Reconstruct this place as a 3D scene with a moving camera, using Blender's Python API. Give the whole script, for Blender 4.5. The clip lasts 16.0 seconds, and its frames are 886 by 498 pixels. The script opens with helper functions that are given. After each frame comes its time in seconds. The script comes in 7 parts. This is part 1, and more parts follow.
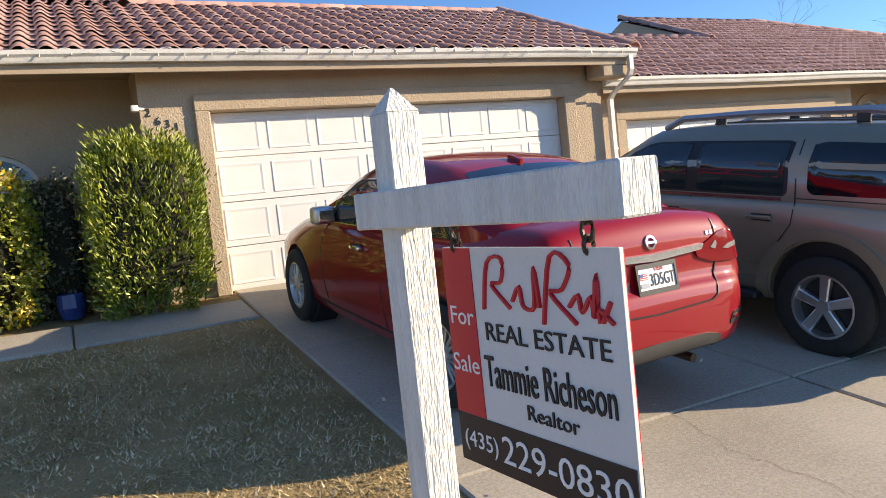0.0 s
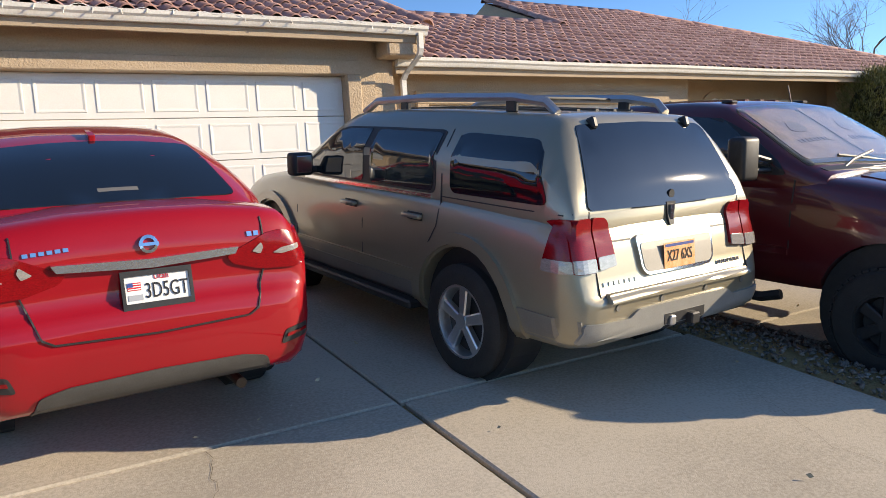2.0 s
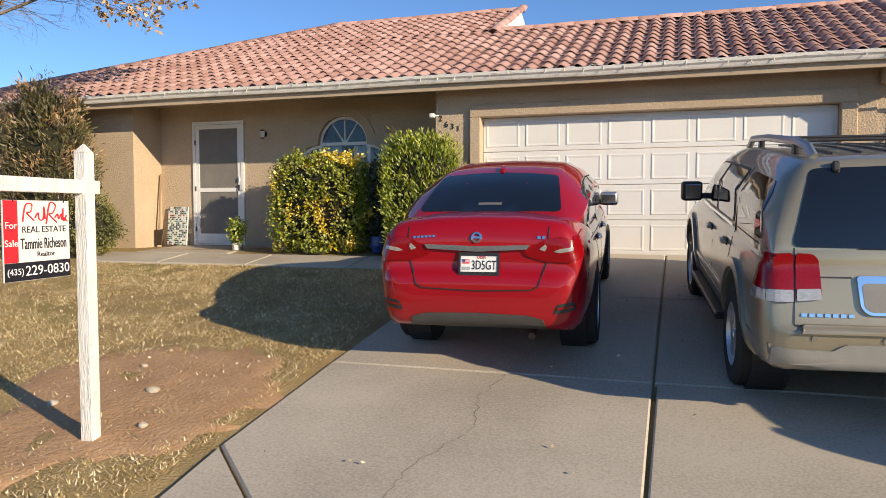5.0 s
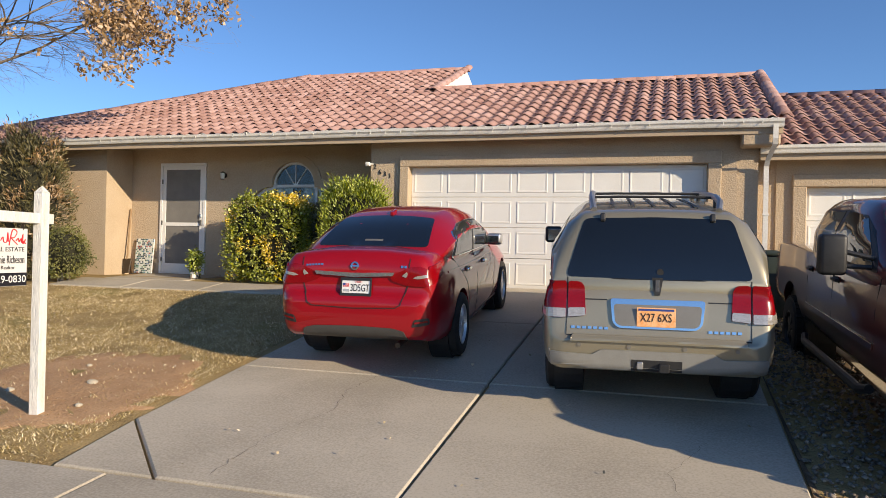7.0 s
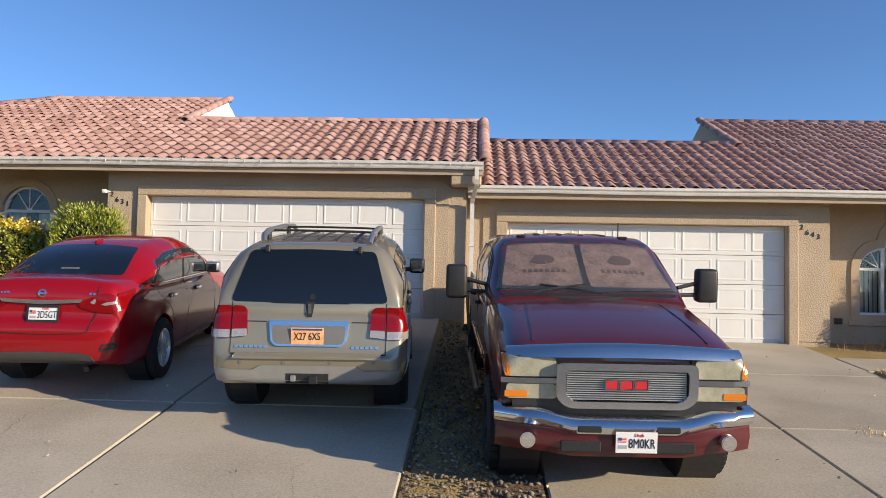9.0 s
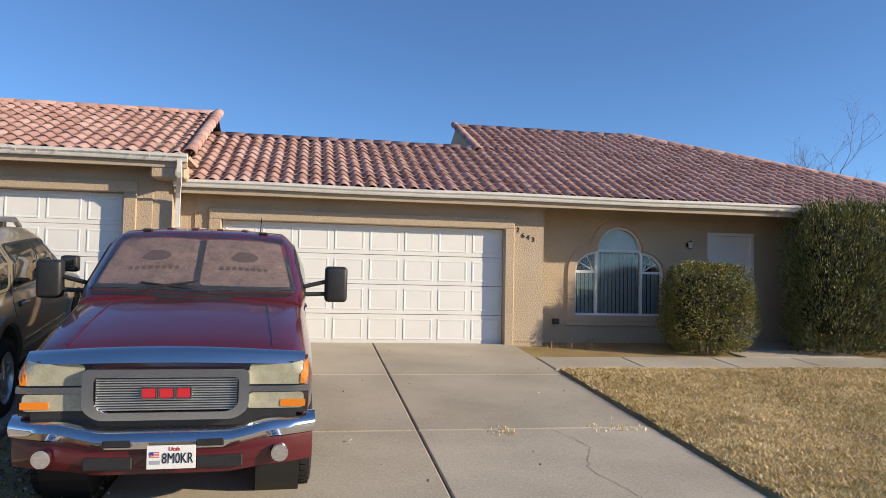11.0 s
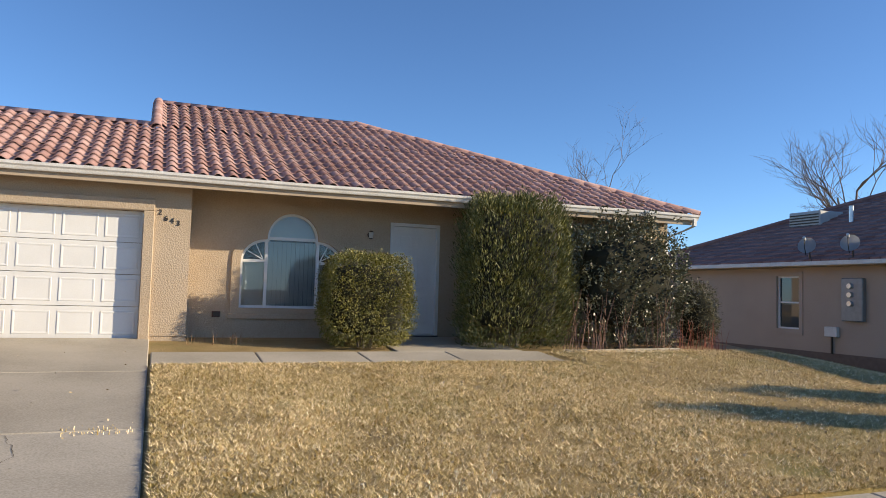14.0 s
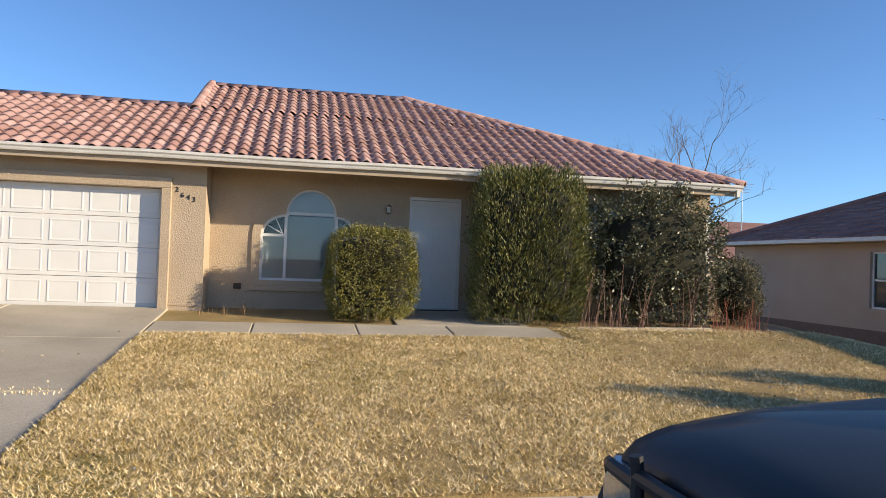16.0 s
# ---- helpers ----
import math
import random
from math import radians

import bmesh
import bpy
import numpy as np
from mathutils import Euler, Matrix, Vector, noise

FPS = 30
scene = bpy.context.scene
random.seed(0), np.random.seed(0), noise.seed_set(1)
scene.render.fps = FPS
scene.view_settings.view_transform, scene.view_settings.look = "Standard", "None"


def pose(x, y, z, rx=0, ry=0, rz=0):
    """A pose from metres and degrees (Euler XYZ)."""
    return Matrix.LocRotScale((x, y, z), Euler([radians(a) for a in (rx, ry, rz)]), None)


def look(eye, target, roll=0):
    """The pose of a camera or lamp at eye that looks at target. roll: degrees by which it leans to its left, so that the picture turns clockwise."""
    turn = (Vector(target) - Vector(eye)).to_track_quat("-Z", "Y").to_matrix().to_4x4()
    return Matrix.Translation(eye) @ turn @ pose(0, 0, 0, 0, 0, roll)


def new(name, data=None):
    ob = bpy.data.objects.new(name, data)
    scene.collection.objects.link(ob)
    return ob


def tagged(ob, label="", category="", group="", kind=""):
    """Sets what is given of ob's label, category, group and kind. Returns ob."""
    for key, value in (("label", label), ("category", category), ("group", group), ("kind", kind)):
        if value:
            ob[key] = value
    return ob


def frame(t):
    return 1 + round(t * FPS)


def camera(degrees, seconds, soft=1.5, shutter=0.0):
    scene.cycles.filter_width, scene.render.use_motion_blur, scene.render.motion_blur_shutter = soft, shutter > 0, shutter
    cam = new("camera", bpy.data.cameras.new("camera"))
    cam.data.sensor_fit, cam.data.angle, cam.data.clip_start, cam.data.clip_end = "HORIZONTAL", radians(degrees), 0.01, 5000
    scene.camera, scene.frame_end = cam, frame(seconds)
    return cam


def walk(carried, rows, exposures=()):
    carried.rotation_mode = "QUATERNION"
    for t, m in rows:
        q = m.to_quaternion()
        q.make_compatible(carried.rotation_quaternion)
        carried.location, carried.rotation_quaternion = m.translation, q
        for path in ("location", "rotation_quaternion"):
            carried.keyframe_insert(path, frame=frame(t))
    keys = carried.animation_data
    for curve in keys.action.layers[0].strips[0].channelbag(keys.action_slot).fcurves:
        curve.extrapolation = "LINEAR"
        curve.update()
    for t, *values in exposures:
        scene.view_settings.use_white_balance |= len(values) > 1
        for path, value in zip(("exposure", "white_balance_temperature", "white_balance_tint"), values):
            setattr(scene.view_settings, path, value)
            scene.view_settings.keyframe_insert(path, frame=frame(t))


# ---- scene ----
cam = camera(62.1, 16.0, 0.5)
PATH = [
    (0, (-0.233, 1.235, 1.166), (0.666, 3.016, 1.028), -6.1),
    (0.5, (0.355, 1.215, 1.121), (1.288, 2.979, 0.983), -6.3),
    (1, (0.923, 1.185, 1.099), (1.906, 2.92, 0.947), -5.9),
    (1.5, (1.538, 1.108, 1.094), (2.576, 2.809, 0.923), -5.5),
    (2, (2.141, 0.822, 1.011), (3.169, 2.526, 0.814), -3.7),
    (2.5, (2.753, 0.524, 0.972), (3.54, 2.345, 0.722), 0.2),
    (3, (3.205, 0.235, 1.034), (3.464, 2.211, 0.858), 2.1),
    (3.5, (3.461, -0.029, 1.04), (3.423, 1.969, 0.959), 1.2),
    (4, (3.662, -0.377, 1.048), (3.377, 1.602, 0.984), 0.1),
    (4.5, (3.961, -0.698, 1.021), (3.441, 1.231, 0.932), -0.4),
    (4.7, (4.076, -0.855, 1.006), (3.481, 1.052, 0.903), -0.5),
    (6.8, (5.519, -2.15, 0.945), (4.893, -0.25, 0.937), 1.3),
    (7, (5.712, -2.241, 0.941), (5.125, -0.329, 0.949), 1.3),
    (7.5, (6.062, -2.526, 0.939), (5.586, -0.584, 0.974), 1.1),
    (8, (6.372, -2.787, 0.957), (6.013, -0.82, 1.016), 1.0),
    (8.5, (6.77, -2.896, 0.963), (6.55, -0.909, 1.042), 1.1),
    (8.7, (6.917, -2.899, 0.979), (6.753, -0.907, 1.064), 1.1),
    (10.8, (8.96, -2.529, 0.962), (9.267, -0.556, 1.072), 1.2),
    (11, (9.182, -2.514, 0.959), (9.539, -0.549, 1.07), 1.1),
    (11.5, (9.729, -2.392, 0.941), (10.214, -0.455, 1.057), 1.1),
    (12, (10.333, -2.297, 0.933), (10.95, -0.399, 1.061), 1.1),
    (12.5, (10.957, -2.311, 0.926), (11.685, -0.453, 1.065), 1.3),
    (13, (11.553, -2.348, 0.913), (12.341, -0.515, 1.058), 1.4),
    (13.5, (12.195, -2.448, 0.9), (12.984, -0.615, 1.038), 1.6),
    (14, (12.811, -2.529, 0.876), (13.54, -0.671, 0.996), 1.6),
    (14.5, (13.384, -2.708, 0.905), (14.015, -0.813, 1.003), 1.7),
    (15, (13.948, -2.81, 0.908), (14.474, -0.882, 0.986), 1.9),
    (15.5, (14.462, -2.876, 0.936), (14.903, -0.926, 0.993), 2.1),
    (16, (14.938, -3.061, 0.954), (15.326, -1.099, 0.992), 2.0),
]
walk(cam, [(t, look(eye, target, roll)) for t, eye, target, roll in PATH], [(0.0, 0.76, 7000, 10), (3.0, 0.62, 7100, 10), (6.5, 0.32, 7100, 10), (8.5, 0.36, 6950, 10), (11.0, 0.38, 6850, 9), (12.5, 0.36, 6850, 9), (14.5, 0.48, 6950, 9), (16.0, 0.50, 7000, 9)])

# ---- light ----
SUN = Vector((2.36, -1.10, 0.83)).normalized()
world = bpy.data.worlds.new("sky")
scene.world = world
world.use_nodes = True
wn, wl = world.node_tree.nodes, world.node_tree.links
sky = wn.new("ShaderNodeTexSky")
sky.sky_type = "NISHITA"
sky.sun_disc = False
sky.sun_elevation = math.asin(SUN.z)
sky.sun_rotation = math.atan2(SUN.x, SUN.y)
sky.altitude, sky.air_density, sky.dust_density, sky.ozone_density = 900, 0.8, 0.35, 6.0
wl.new(sky.outputs[0], wn["Background"].inputs[0])
wn["Background"].inputs[1].default_value = 0.15
sun = new("sun", bpy.data.lights.new("sun", "SUN"))
sun.data.energy, sun.data.angle, sun.data.color = 5.0, radians(0.53), (1.0, 0.86, 0.67)
sun.matrix_world = look((0, 0, 30), Vector((0, 0, 30)) - SUN)


# ---- materials ----
def mat(name, col, col2=None, rough=0.8, metal=0.0, scale=8.0, fine=120.0, bump=0.0, bscale=None, vary=0.0, island=False,
        coat=0.0, spec=0.5, stretch=None, detail=6.0, mixlo=0.35, mixhi=0.65, trans=0.0, sss=None):
    m = bpy.data.materials.new(name)
    m.use_nodes = True
    n, l = m.node_tree.nodes, m.node_tree.links
    p = n["Principled BSDF"]
    p.inputs["Roughness"].default_value = rough
    p.inputs["Metallic"].default_value = metal
    p.inputs["Coat Weight"].default_value = coat
    p.inputs["Coat Roughness"].default_value = 0.03
    p.inputs["Specular IOR Level"].default_value = spec
    p.inputs["Transmission Weight"].default_value = trans
    tc = n.new("ShaderNodeTexCoord")
    vec = tc.outputs["Object"]
    if stretch:
        mp = n.new("ShaderNodeMapping")
        mp.inputs["Scale"].default_value = stretch
        l.new(vec, mp.inputs[0])
        vec = mp.outputs[0]
    out = None
    if col2:
        big = n.new("ShaderNodeTexNoise")
        big.inputs["Scale"].default_value, big.inputs["Detail"].default_value = scale, detail
        l.new(vec, big.inputs["Vector"])
        fin = n.new("ShaderNodeTexNoise")
        fin.inputs["Scale"].default_value, fin.inputs["Detail"].default_value = fine, 3
        l.new(vec, fin.inputs["Vector"])
        av = n.new("ShaderNodeMath")
        av.operation = "MULTIPLY_ADD"
        av.inputs[1].default_value, av.inputs[2].default_value = 0.5, 0.0
        l.new(fin.outputs[0], av.inputs[0])
        ad = n.new("ShaderNodeMath")
        ad.operation = "MULTIPLY_ADD"
        ad.inputs[1].default_value = 0.5
        l.new(big.outputs[0], ad.inputs[0])
        l.new(av.outputs[0], ad.inputs[2])
        mr = n.new("ShaderNodeMapRange")
        mr.inputs[1].default_value, mr.inputs[2].default_value = mixlo, mixhi
        l.new(ad.outputs[0], mr.inputs[0])
        mx = n.new("ShaderNodeMix")
        mx.data_type = "RGBA"
        mx.inputs[6].default_value, mx.inputs[7].default_value = (*col, 1), (*col2, 1)
        l.new(mr.outputs[0], mx.inputs[0])
        out = mx.outputs[2]
        rr = n.new("ShaderNodeMapRange")
        rr.inputs[3].default_value, rr.inputs[4].default_value = max(rough - 0.06, 0.0), min(rough + 0.06, 1.0)
        l.new(fin.outputs[0], rr.inputs[0])
        l.new(rr.outputs[0], p.inputs["Roughness"])
    else:
        p.inputs["Base Color"].default_value = (*col, 1)
    if vary:
        if island:
            ge = n.new("ShaderNodeNewGeometry")
            src = ge.outputs["Random Per Island"]
        else:
            oi = n.new("ShaderNodeObjectInfo")
            src = oi.outputs["Random"]
        hs = n.new("ShaderNodeHueSaturation")
        va = n.new("ShaderNodeMapRange")
        va.inputs[3].default_value, va.inputs[4].default_value = 1 - vary, 1 + vary
        l.new(src, va.inputs[0])
        l.new(va.outputs[0], hs.inputs["Value"])
        sa = n.new("ShaderNodeMapRange")
        sa.inputs[3].default_value, sa.inputs[4].default_value = 1 + vary * 0.5, 1 - vary * 0.5
        l.new(src, sa.inputs[0])
        l.new(sa.outputs[0], hs.inputs["Saturation"])
        if out:
            l.new(out, hs.inputs["Color"])
        else:
            hs.inputs["Color"].default_value = (*col, 1)
        out = hs.outputs[0]
    if out:
        l.new(out, p.inputs["Base Color"])
    if bump:
        bt = n.new("ShaderNodeTexNoise")
        bt.inputs["Scale"].default_value, bt.inputs["Detail"].default_value = bscale or fine, 4
        l.new(vec, bt.inputs["Vector"])
        bp = n.new("ShaderNodeBump")
        bp.inputs["Strength"].default_value, bp.inputs["Distance"].default_value = bump, 0.02
        l.new(bt.outputs[0], bp.inputs["Height"])
        l.new(bp.outputs[0], p.inputs["Normal"])
    return m


STUCCO = mat("stucco", (0.44, 0.34, 0.235), (0.52, 0.415, 0.30), 0.95, scale=1.2, fine=40, bump=0.55, bscale=45, spec=0.2)
STUCCO_NB = mat("stucco pale", (0.44, 0.345, 0.265), (0.50, 0.40, 0.315), 0.95, scale=1.2, fine=40, bump=0.4, bscale=45, spec=0.2)
SOFFIT = mat("soffit paint", (0.40, 0.31, 0.22), (0.46, 0.37, 0.27), 0.9, scale=2, fine=50, bump=0.2, spec=0.2)
WHITE = mat("white paint", (0.74, 0.73, 0.70), (0.82, 0.81, 0.78), 0.45, scale=3, fine=60)
DOORWHITE = mat("garage door paint", (0.72, 0.71, 0.67), (0.80, 0.79, 0.75), 0.55, scale=2, fine=80, bump=0.08, bscale=160)
SIGNWHITE = mat("weathered white paint", (0.60, 0.58, 0.53), (0.84, 0.82, 0.76), 0.7, scale=5, fine=60, bump=0.6, bscale=25, stretch=(6, 6, 0.8))
GUTTER = mat("gutter aluminium", (0.62, 0.59, 0.53), (0.78, 0.76, 0.71), 0.45, scale=3, fine=40)
TILE = mat("clay tile", (0.365, 0.205, 0.178), (0.48, 0.308, 0.27), 0.8, scale=5, fine=30, bump=0.3, bscale=60, vary=0.19, spec=0.3)
TILES = mat("clay tile field", (0.365, 0.205, 0.178), (0.48, 0.308, 0.27), 0.8, scale=5, fine=30, bump=0.25, bscale=60, vary=0.19, island=True, spec=0.3)
TILENB = mat("dark clay tile", (0.24, 0.12, 0.10), (0.32, 0.18, 0.15), 0.85, scale=3, fine=30, bump=0.4, bscale=30, vary=0.2, island=True)
MORTAR = mat("roof underlay", (0.10, 0.06, 0.05), (0.16, 0.10, 0.08), 0.95)
CONCRETE = mat("concrete", (0.36, 0.315, 0.245), (0.52, 0.46, 0.365), 0.9, scale=0.8, fine=55, bump=0.15, bscale=160, vary=0.06, spec=0.25, mixlo=0.38, mixhi=0.60)
CRACK = mat("dirt filled crack", (0.07, 0.055, 0.04), (0.12, 0.09, 0.065), 1.0)
ASPHALT = mat("asphalt", (0.10, 0.098, 0.093), (0.15, 0.145, 0.135), 0.9, scale=2, fine=90, bump=0.5, bscale=120)
GLASS = mat("window glass", (0.045, 0.055, 0.06), rough=0.03, spec=0.8)
BLIND = mat("vertical blind fabric", (0.55, 0.56, 0.54), (0.66, 0.66, 0.63), 0.8, scale=3, fine=60)
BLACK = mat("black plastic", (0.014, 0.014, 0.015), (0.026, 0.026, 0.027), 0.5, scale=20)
SCREENM = mat("insect screen mesh", (0.16, 0.15, 0.14), (0.22, 0.21, 0.19), 0.8, scale=4)
BRONZE = mat("dark bronze", (0.05, 0.04, 0.03), (0.08, 0.06, 0.045), 0.45, metal=0.6)
LAMPGLASS = mat("frosted lamp glass", (0.6, 0.58, 0.52), (0.7, 0.68, 0.62), 0.25)
DIRT = mat("dry soil", (0.30, 0.185, 0.10), (0.42, 0.28, 0.165), 1.0, scale=2.5, fine=60, bump=0.8, bscale=35, spec=0.1)


def ground_mat():
    m = mat("dry lawn", (0.25, 0.175, 0.08), (0.46, 0.34, 0.165), 1.0, scale=1.6, fine=70, bump=0.9, bscale=45, spec=0.1)
    n, l = m.node_tree.nodes, m.node_tree.links
    p = n["Principled BSDF"]
    old = p.inputs["Base Color"].links[0].from_socket
    tc = n.new("ShaderNodeTexCoord")
    big = n.new("ShaderNodeTexNoise")
    big.inputs["Scale"].default_value, big.inputs["Detail"].default_value = 0.45, 5
    l.new(tc.outputs["Object"], big.inputs["Vector"])
    mr = n.new("ShaderNodeMapRange")
    mr.inputs[1].default_value, mr.inputs[2].default_value = 0.55, 0.68
    l.new(big.outputs[0], mr.inputs[0])
    mx = n.new("ShaderNodeMix")
    mx.data_type = "RGBA"
    mx.inputs[7].default_value = (0.26, 0.22, 0.085, 1)
    l.new(mr.outputs[0], mx.inputs[0])
    l.new(old, mx.inputs[6])
    l.new(mx.outputs[2], p.inputs["Base Color"])
    return m


LAWN = ground_mat()
STRAW = mat("dry grass blades", (0.62, 0.47, 0.205), (0.92, 0.73, 0.39), 0.9, scale=0.8, fine=6, vary=0.6, island=True, spec=0.2)

STRAW_DULL = mat("thin dull grass blades", (0.46, 0.355, 0.17), (0.72, 0.57, 0.31), 0.9, scale=0.8, fine=6, vary=0.6, island=True, spec=0.2)


# ---- mesh helpers ----
def obj(name, bm, material, parent=None, label="", smooth=False):
    me = bpy.data.meshes.new(name)
    bmesh.ops.recalc_face_normals(bm, faces=bm.faces[:])
    bm.to_mesh(me)
    bm.free()
    for mt in (material if isinstance(material, (list, tuple)) else [material]):
        me.materials.append(mt)
    if smooth:
        for f in me.polygons:
            f.use_smooth = True
        me.set_sharp_from_angle(angle=radians(smooth if smooth is not True else 40))
    ob = new(name, me)
    if parent:
        ob.parent = parent
    if label:
        ob["label"] = label
    return ob


def part(name, bm, material, parent, label="", smooth=False):
    return obj(name, bm, material, parent, label, smooth)


def setting(name, bm, material, label, category, smooth=False):
    return tagged(obj(name, bm, material, None, "", smooth), label, category, "", "structure")


def empty(name, m, label, category, group="", kind=""):
    e = new(name)
    e.empty_display_size = 0.1
    e.matrix_world = m
    return tagged(e, label, category, group, kind)


def box(x0, x1, y0, y1, z0, z1, bev=0.0, bm=None, seg=1):
    bm = bm or bmesh.new()
    g = bmesh.ops.create_cube(bm, size=1.0)
    vs = g["verts"]
    for v in vs:
        v.co = Vector(((x0 + x1) / 2 + v.co.x * (x1 - x0), (y0 + y1) / 2 + v.co.y * (y1 - y0), (z0 + z1) / 2 + v.co.z * (z1 - z0)))
    if bev:
        es = list({e for v in vs for e in v.link_edges})
        bmesh.ops.bevel(bm, geom=es, offset=bev, segments=seg, affect="EDGES", profile=0.5)
    return bm


def cyl(p0, p1, r0, r1=None, n=12, bm=None, caps=True):
    bm = bm or bmesh.new()
    p0, p1 = Vector(p0), Vector(p1)
    d = p1 - p0
    q = d.to_track_quat("Z", "Y").to_matrix().to_4x4()
    bmesh.ops.create_cone(bm, cap_ends=caps, segments=n, radius1=r0, radius2=r0 if r1 is None else r1, depth=d.length,
                          matrix=Matrix.Translation((p0 + p1) / 2) @ q)
    return bm


def plate(loops, to3, thick, bm=None):
    """A flat plate from closed 2D loops (the first the outline, the rest holes), placed by to3(a, b, depth)."""
    bm = bm or bmesh.new()
    edges = []
    for lp in loops:
        vs = [bm.verts.new(to3(a, b, 0.0)) for a, b in lp]
        edges += [bm.edges.new((vs[i], vs[(i + 1) % len(vs)])) for i in range(len(vs))]
    r = bmesh.ops.triangle_fill(bm, use_beauty=True, use_dissolve=False, edges=edges)
    faces = [f for f in r["geom"] if isinstance(f, bmesh.types.BMFace)]
    ex = bmesh.ops.extrude_face_region(bm, geom=faces)
    off = Vector(to3(0, 0, thick)) - Vector(to3(0, 0, 0))
    for v in ex["geom"]:
        if isinstance(v, bmesh.types.BMVert):
            v.co += off
    return bm


def xz(y):
    return lambda a, b, d: (a, y + d, b)


def rect(a0, a1, b0, b1):
    return [(a0, b0), (a1, b0), (a1, b1), (a0, b1)]


def tube(pts, r, n=6, bm=None, taper=1.0):
    bm = bm or bmesh.new()
    pts = [Vector(p) for p in pts]
    rings = []
    for i, p in enumerate(pts):
        d = (pts[min(i + 1, len(pts) - 1)] - pts[max(i - 1, 0)]).normalized()
        q = d.to_track_quat("Z", "Y")
        rr = r * (1 + (taper - 1) * i / max(len(pts) - 1, 1))
        rings.append([bm.verts.new(p + q @ Vector((rr * math.cos(k * math.tau / n), rr * math.sin(k * math.tau / n), 0))) for k in range(n)])
    for a, b in zip(rings, rings[1:]):
        for k in range(n):
            bm.faces.new((a[k], a[(k + 1) % n], b[(k + 1) % n], b[k]))
    bm.faces.new(rings[0][::-1])
    bm.faces.new(rings[-1])
    return bm


def raw(name, verts, faces, material, parent=None):
    me = bpy.data.meshes.new(name)
    verts, faces = np.asarray(verts, np.float32), np.asarray(faces, np.int32)
    me.vertices.add(len(verts))
    me.vertices.foreach_set("co", verts.ravel())
    k = faces.shape[1]
    me.loops.add(faces.size)
    me.loops.foreach_set("vertex_index", faces.ravel())
    me.polygons.add(len(faces))
    me.polygons.foreach_set("loop_start", np.arange(0, faces.size, k, dtype=np.int32))
    me.update(calc_edges=True)
    me.validate()
    me.materials.append(material)
    ob = new(name, me)
    if parent:
        ob.parent = parent
    return ob


def text(name, body, size, m, material, parent, depth=0.003, align="CENTER", label=""):
    cu = bpy.data.curves.new(name, "FONT")
    cu.body, cu.size, cu.extrude, cu.align_x, cu.align_y, cu.resolution_u = body, size, depth, align, "CENTER", 3
    tmp = new(name, cu)
    me = bpy.data.meshes.new_from_object(tmp.evaluated_get(bpy.context.evaluated_depsgraph_get()))
    bpy.data.objects.remove(tmp)
    me.materials.clear()
    me.materials.append(material)
    ob = new(name, me)
    ob.parent = parent
    ob.matrix_basis = m
    if label:
        ob["label"] = label
    return ob


# ---- ground ----
STREET = -0.8


def ground_z(x, y):
    u = min(max((x - 6.7) / 1.1, 0), 1)
    u = u * u * (3 - 2 * u)
    w = min(max((x - 23.9) / 4.5, 0), 1)
    h = 0.34 * (1 - u) - 0.95 * w * w * (3 - 2 * w)
    yg = 9.9 + 0.4 * u
    k = min(max((y - 1.0) / (yg - 1.0), 0), 1)
    z = STREET + (h - STREET) * k
    if y < 0.15:
        z -= 0.14
    return z


xs = np.concatenate([np.linspace(-900, -14, 14), np.arange(-13.5, 12.8, 0.25), [12.81, 12.86], np.arange(13.0, 34, 0.25), np.linspace(35, 900, 14)])
ys = np.concatenate([np.linspace(-900, -7, 12), np.arange(-6.5, 0.1, 0.6), [0.14, 0.16], np.arange(0.4, 1.9, 0.25), [2.0, 2.04], np.arange(2.2, 7.85, 0.25), [7.88, 7.96], np.arange(8.15, 18, 0.25), np.linspace(19, 1500, 16)])


def soil_z(x, y):
    """The lawn's own surface, a little uneven and just under the slabs."""
    z = ground_z(x, y) - 0.014
    if (2.1 < y < 8.5 and x < 1.3) or (2.02 < y < (7.9 if x < 19.3 else 8.9) and x > 12.85):
        z += 0.030 + (0.035 if x > 12.85 else 0.0) + 0.016 * noise.noise((x * 0.7, y * 0.7, 0)) + 0.010 * noise.noise((x * 2.5, y * 2.5, 3))
    return z


gv = [(x, y, soil_z(x, y)) for y in ys for x in xs]
nx = len(xs)
gf = [(j * nx + i, j * nx + i + 1, (j + 1) * nx + i + 1, (j + 1) * nx + i) for j in range(len(ys) - 1) for i in range(nx - 1)]
ground = raw("ground", gv, gf, LAWN)
tagged(ground, "dry winter-brown lawn and bare soil sloping up from the street", "ground", "", "structure")
for f in ground.data.polygons:
    f.use_smooth = True


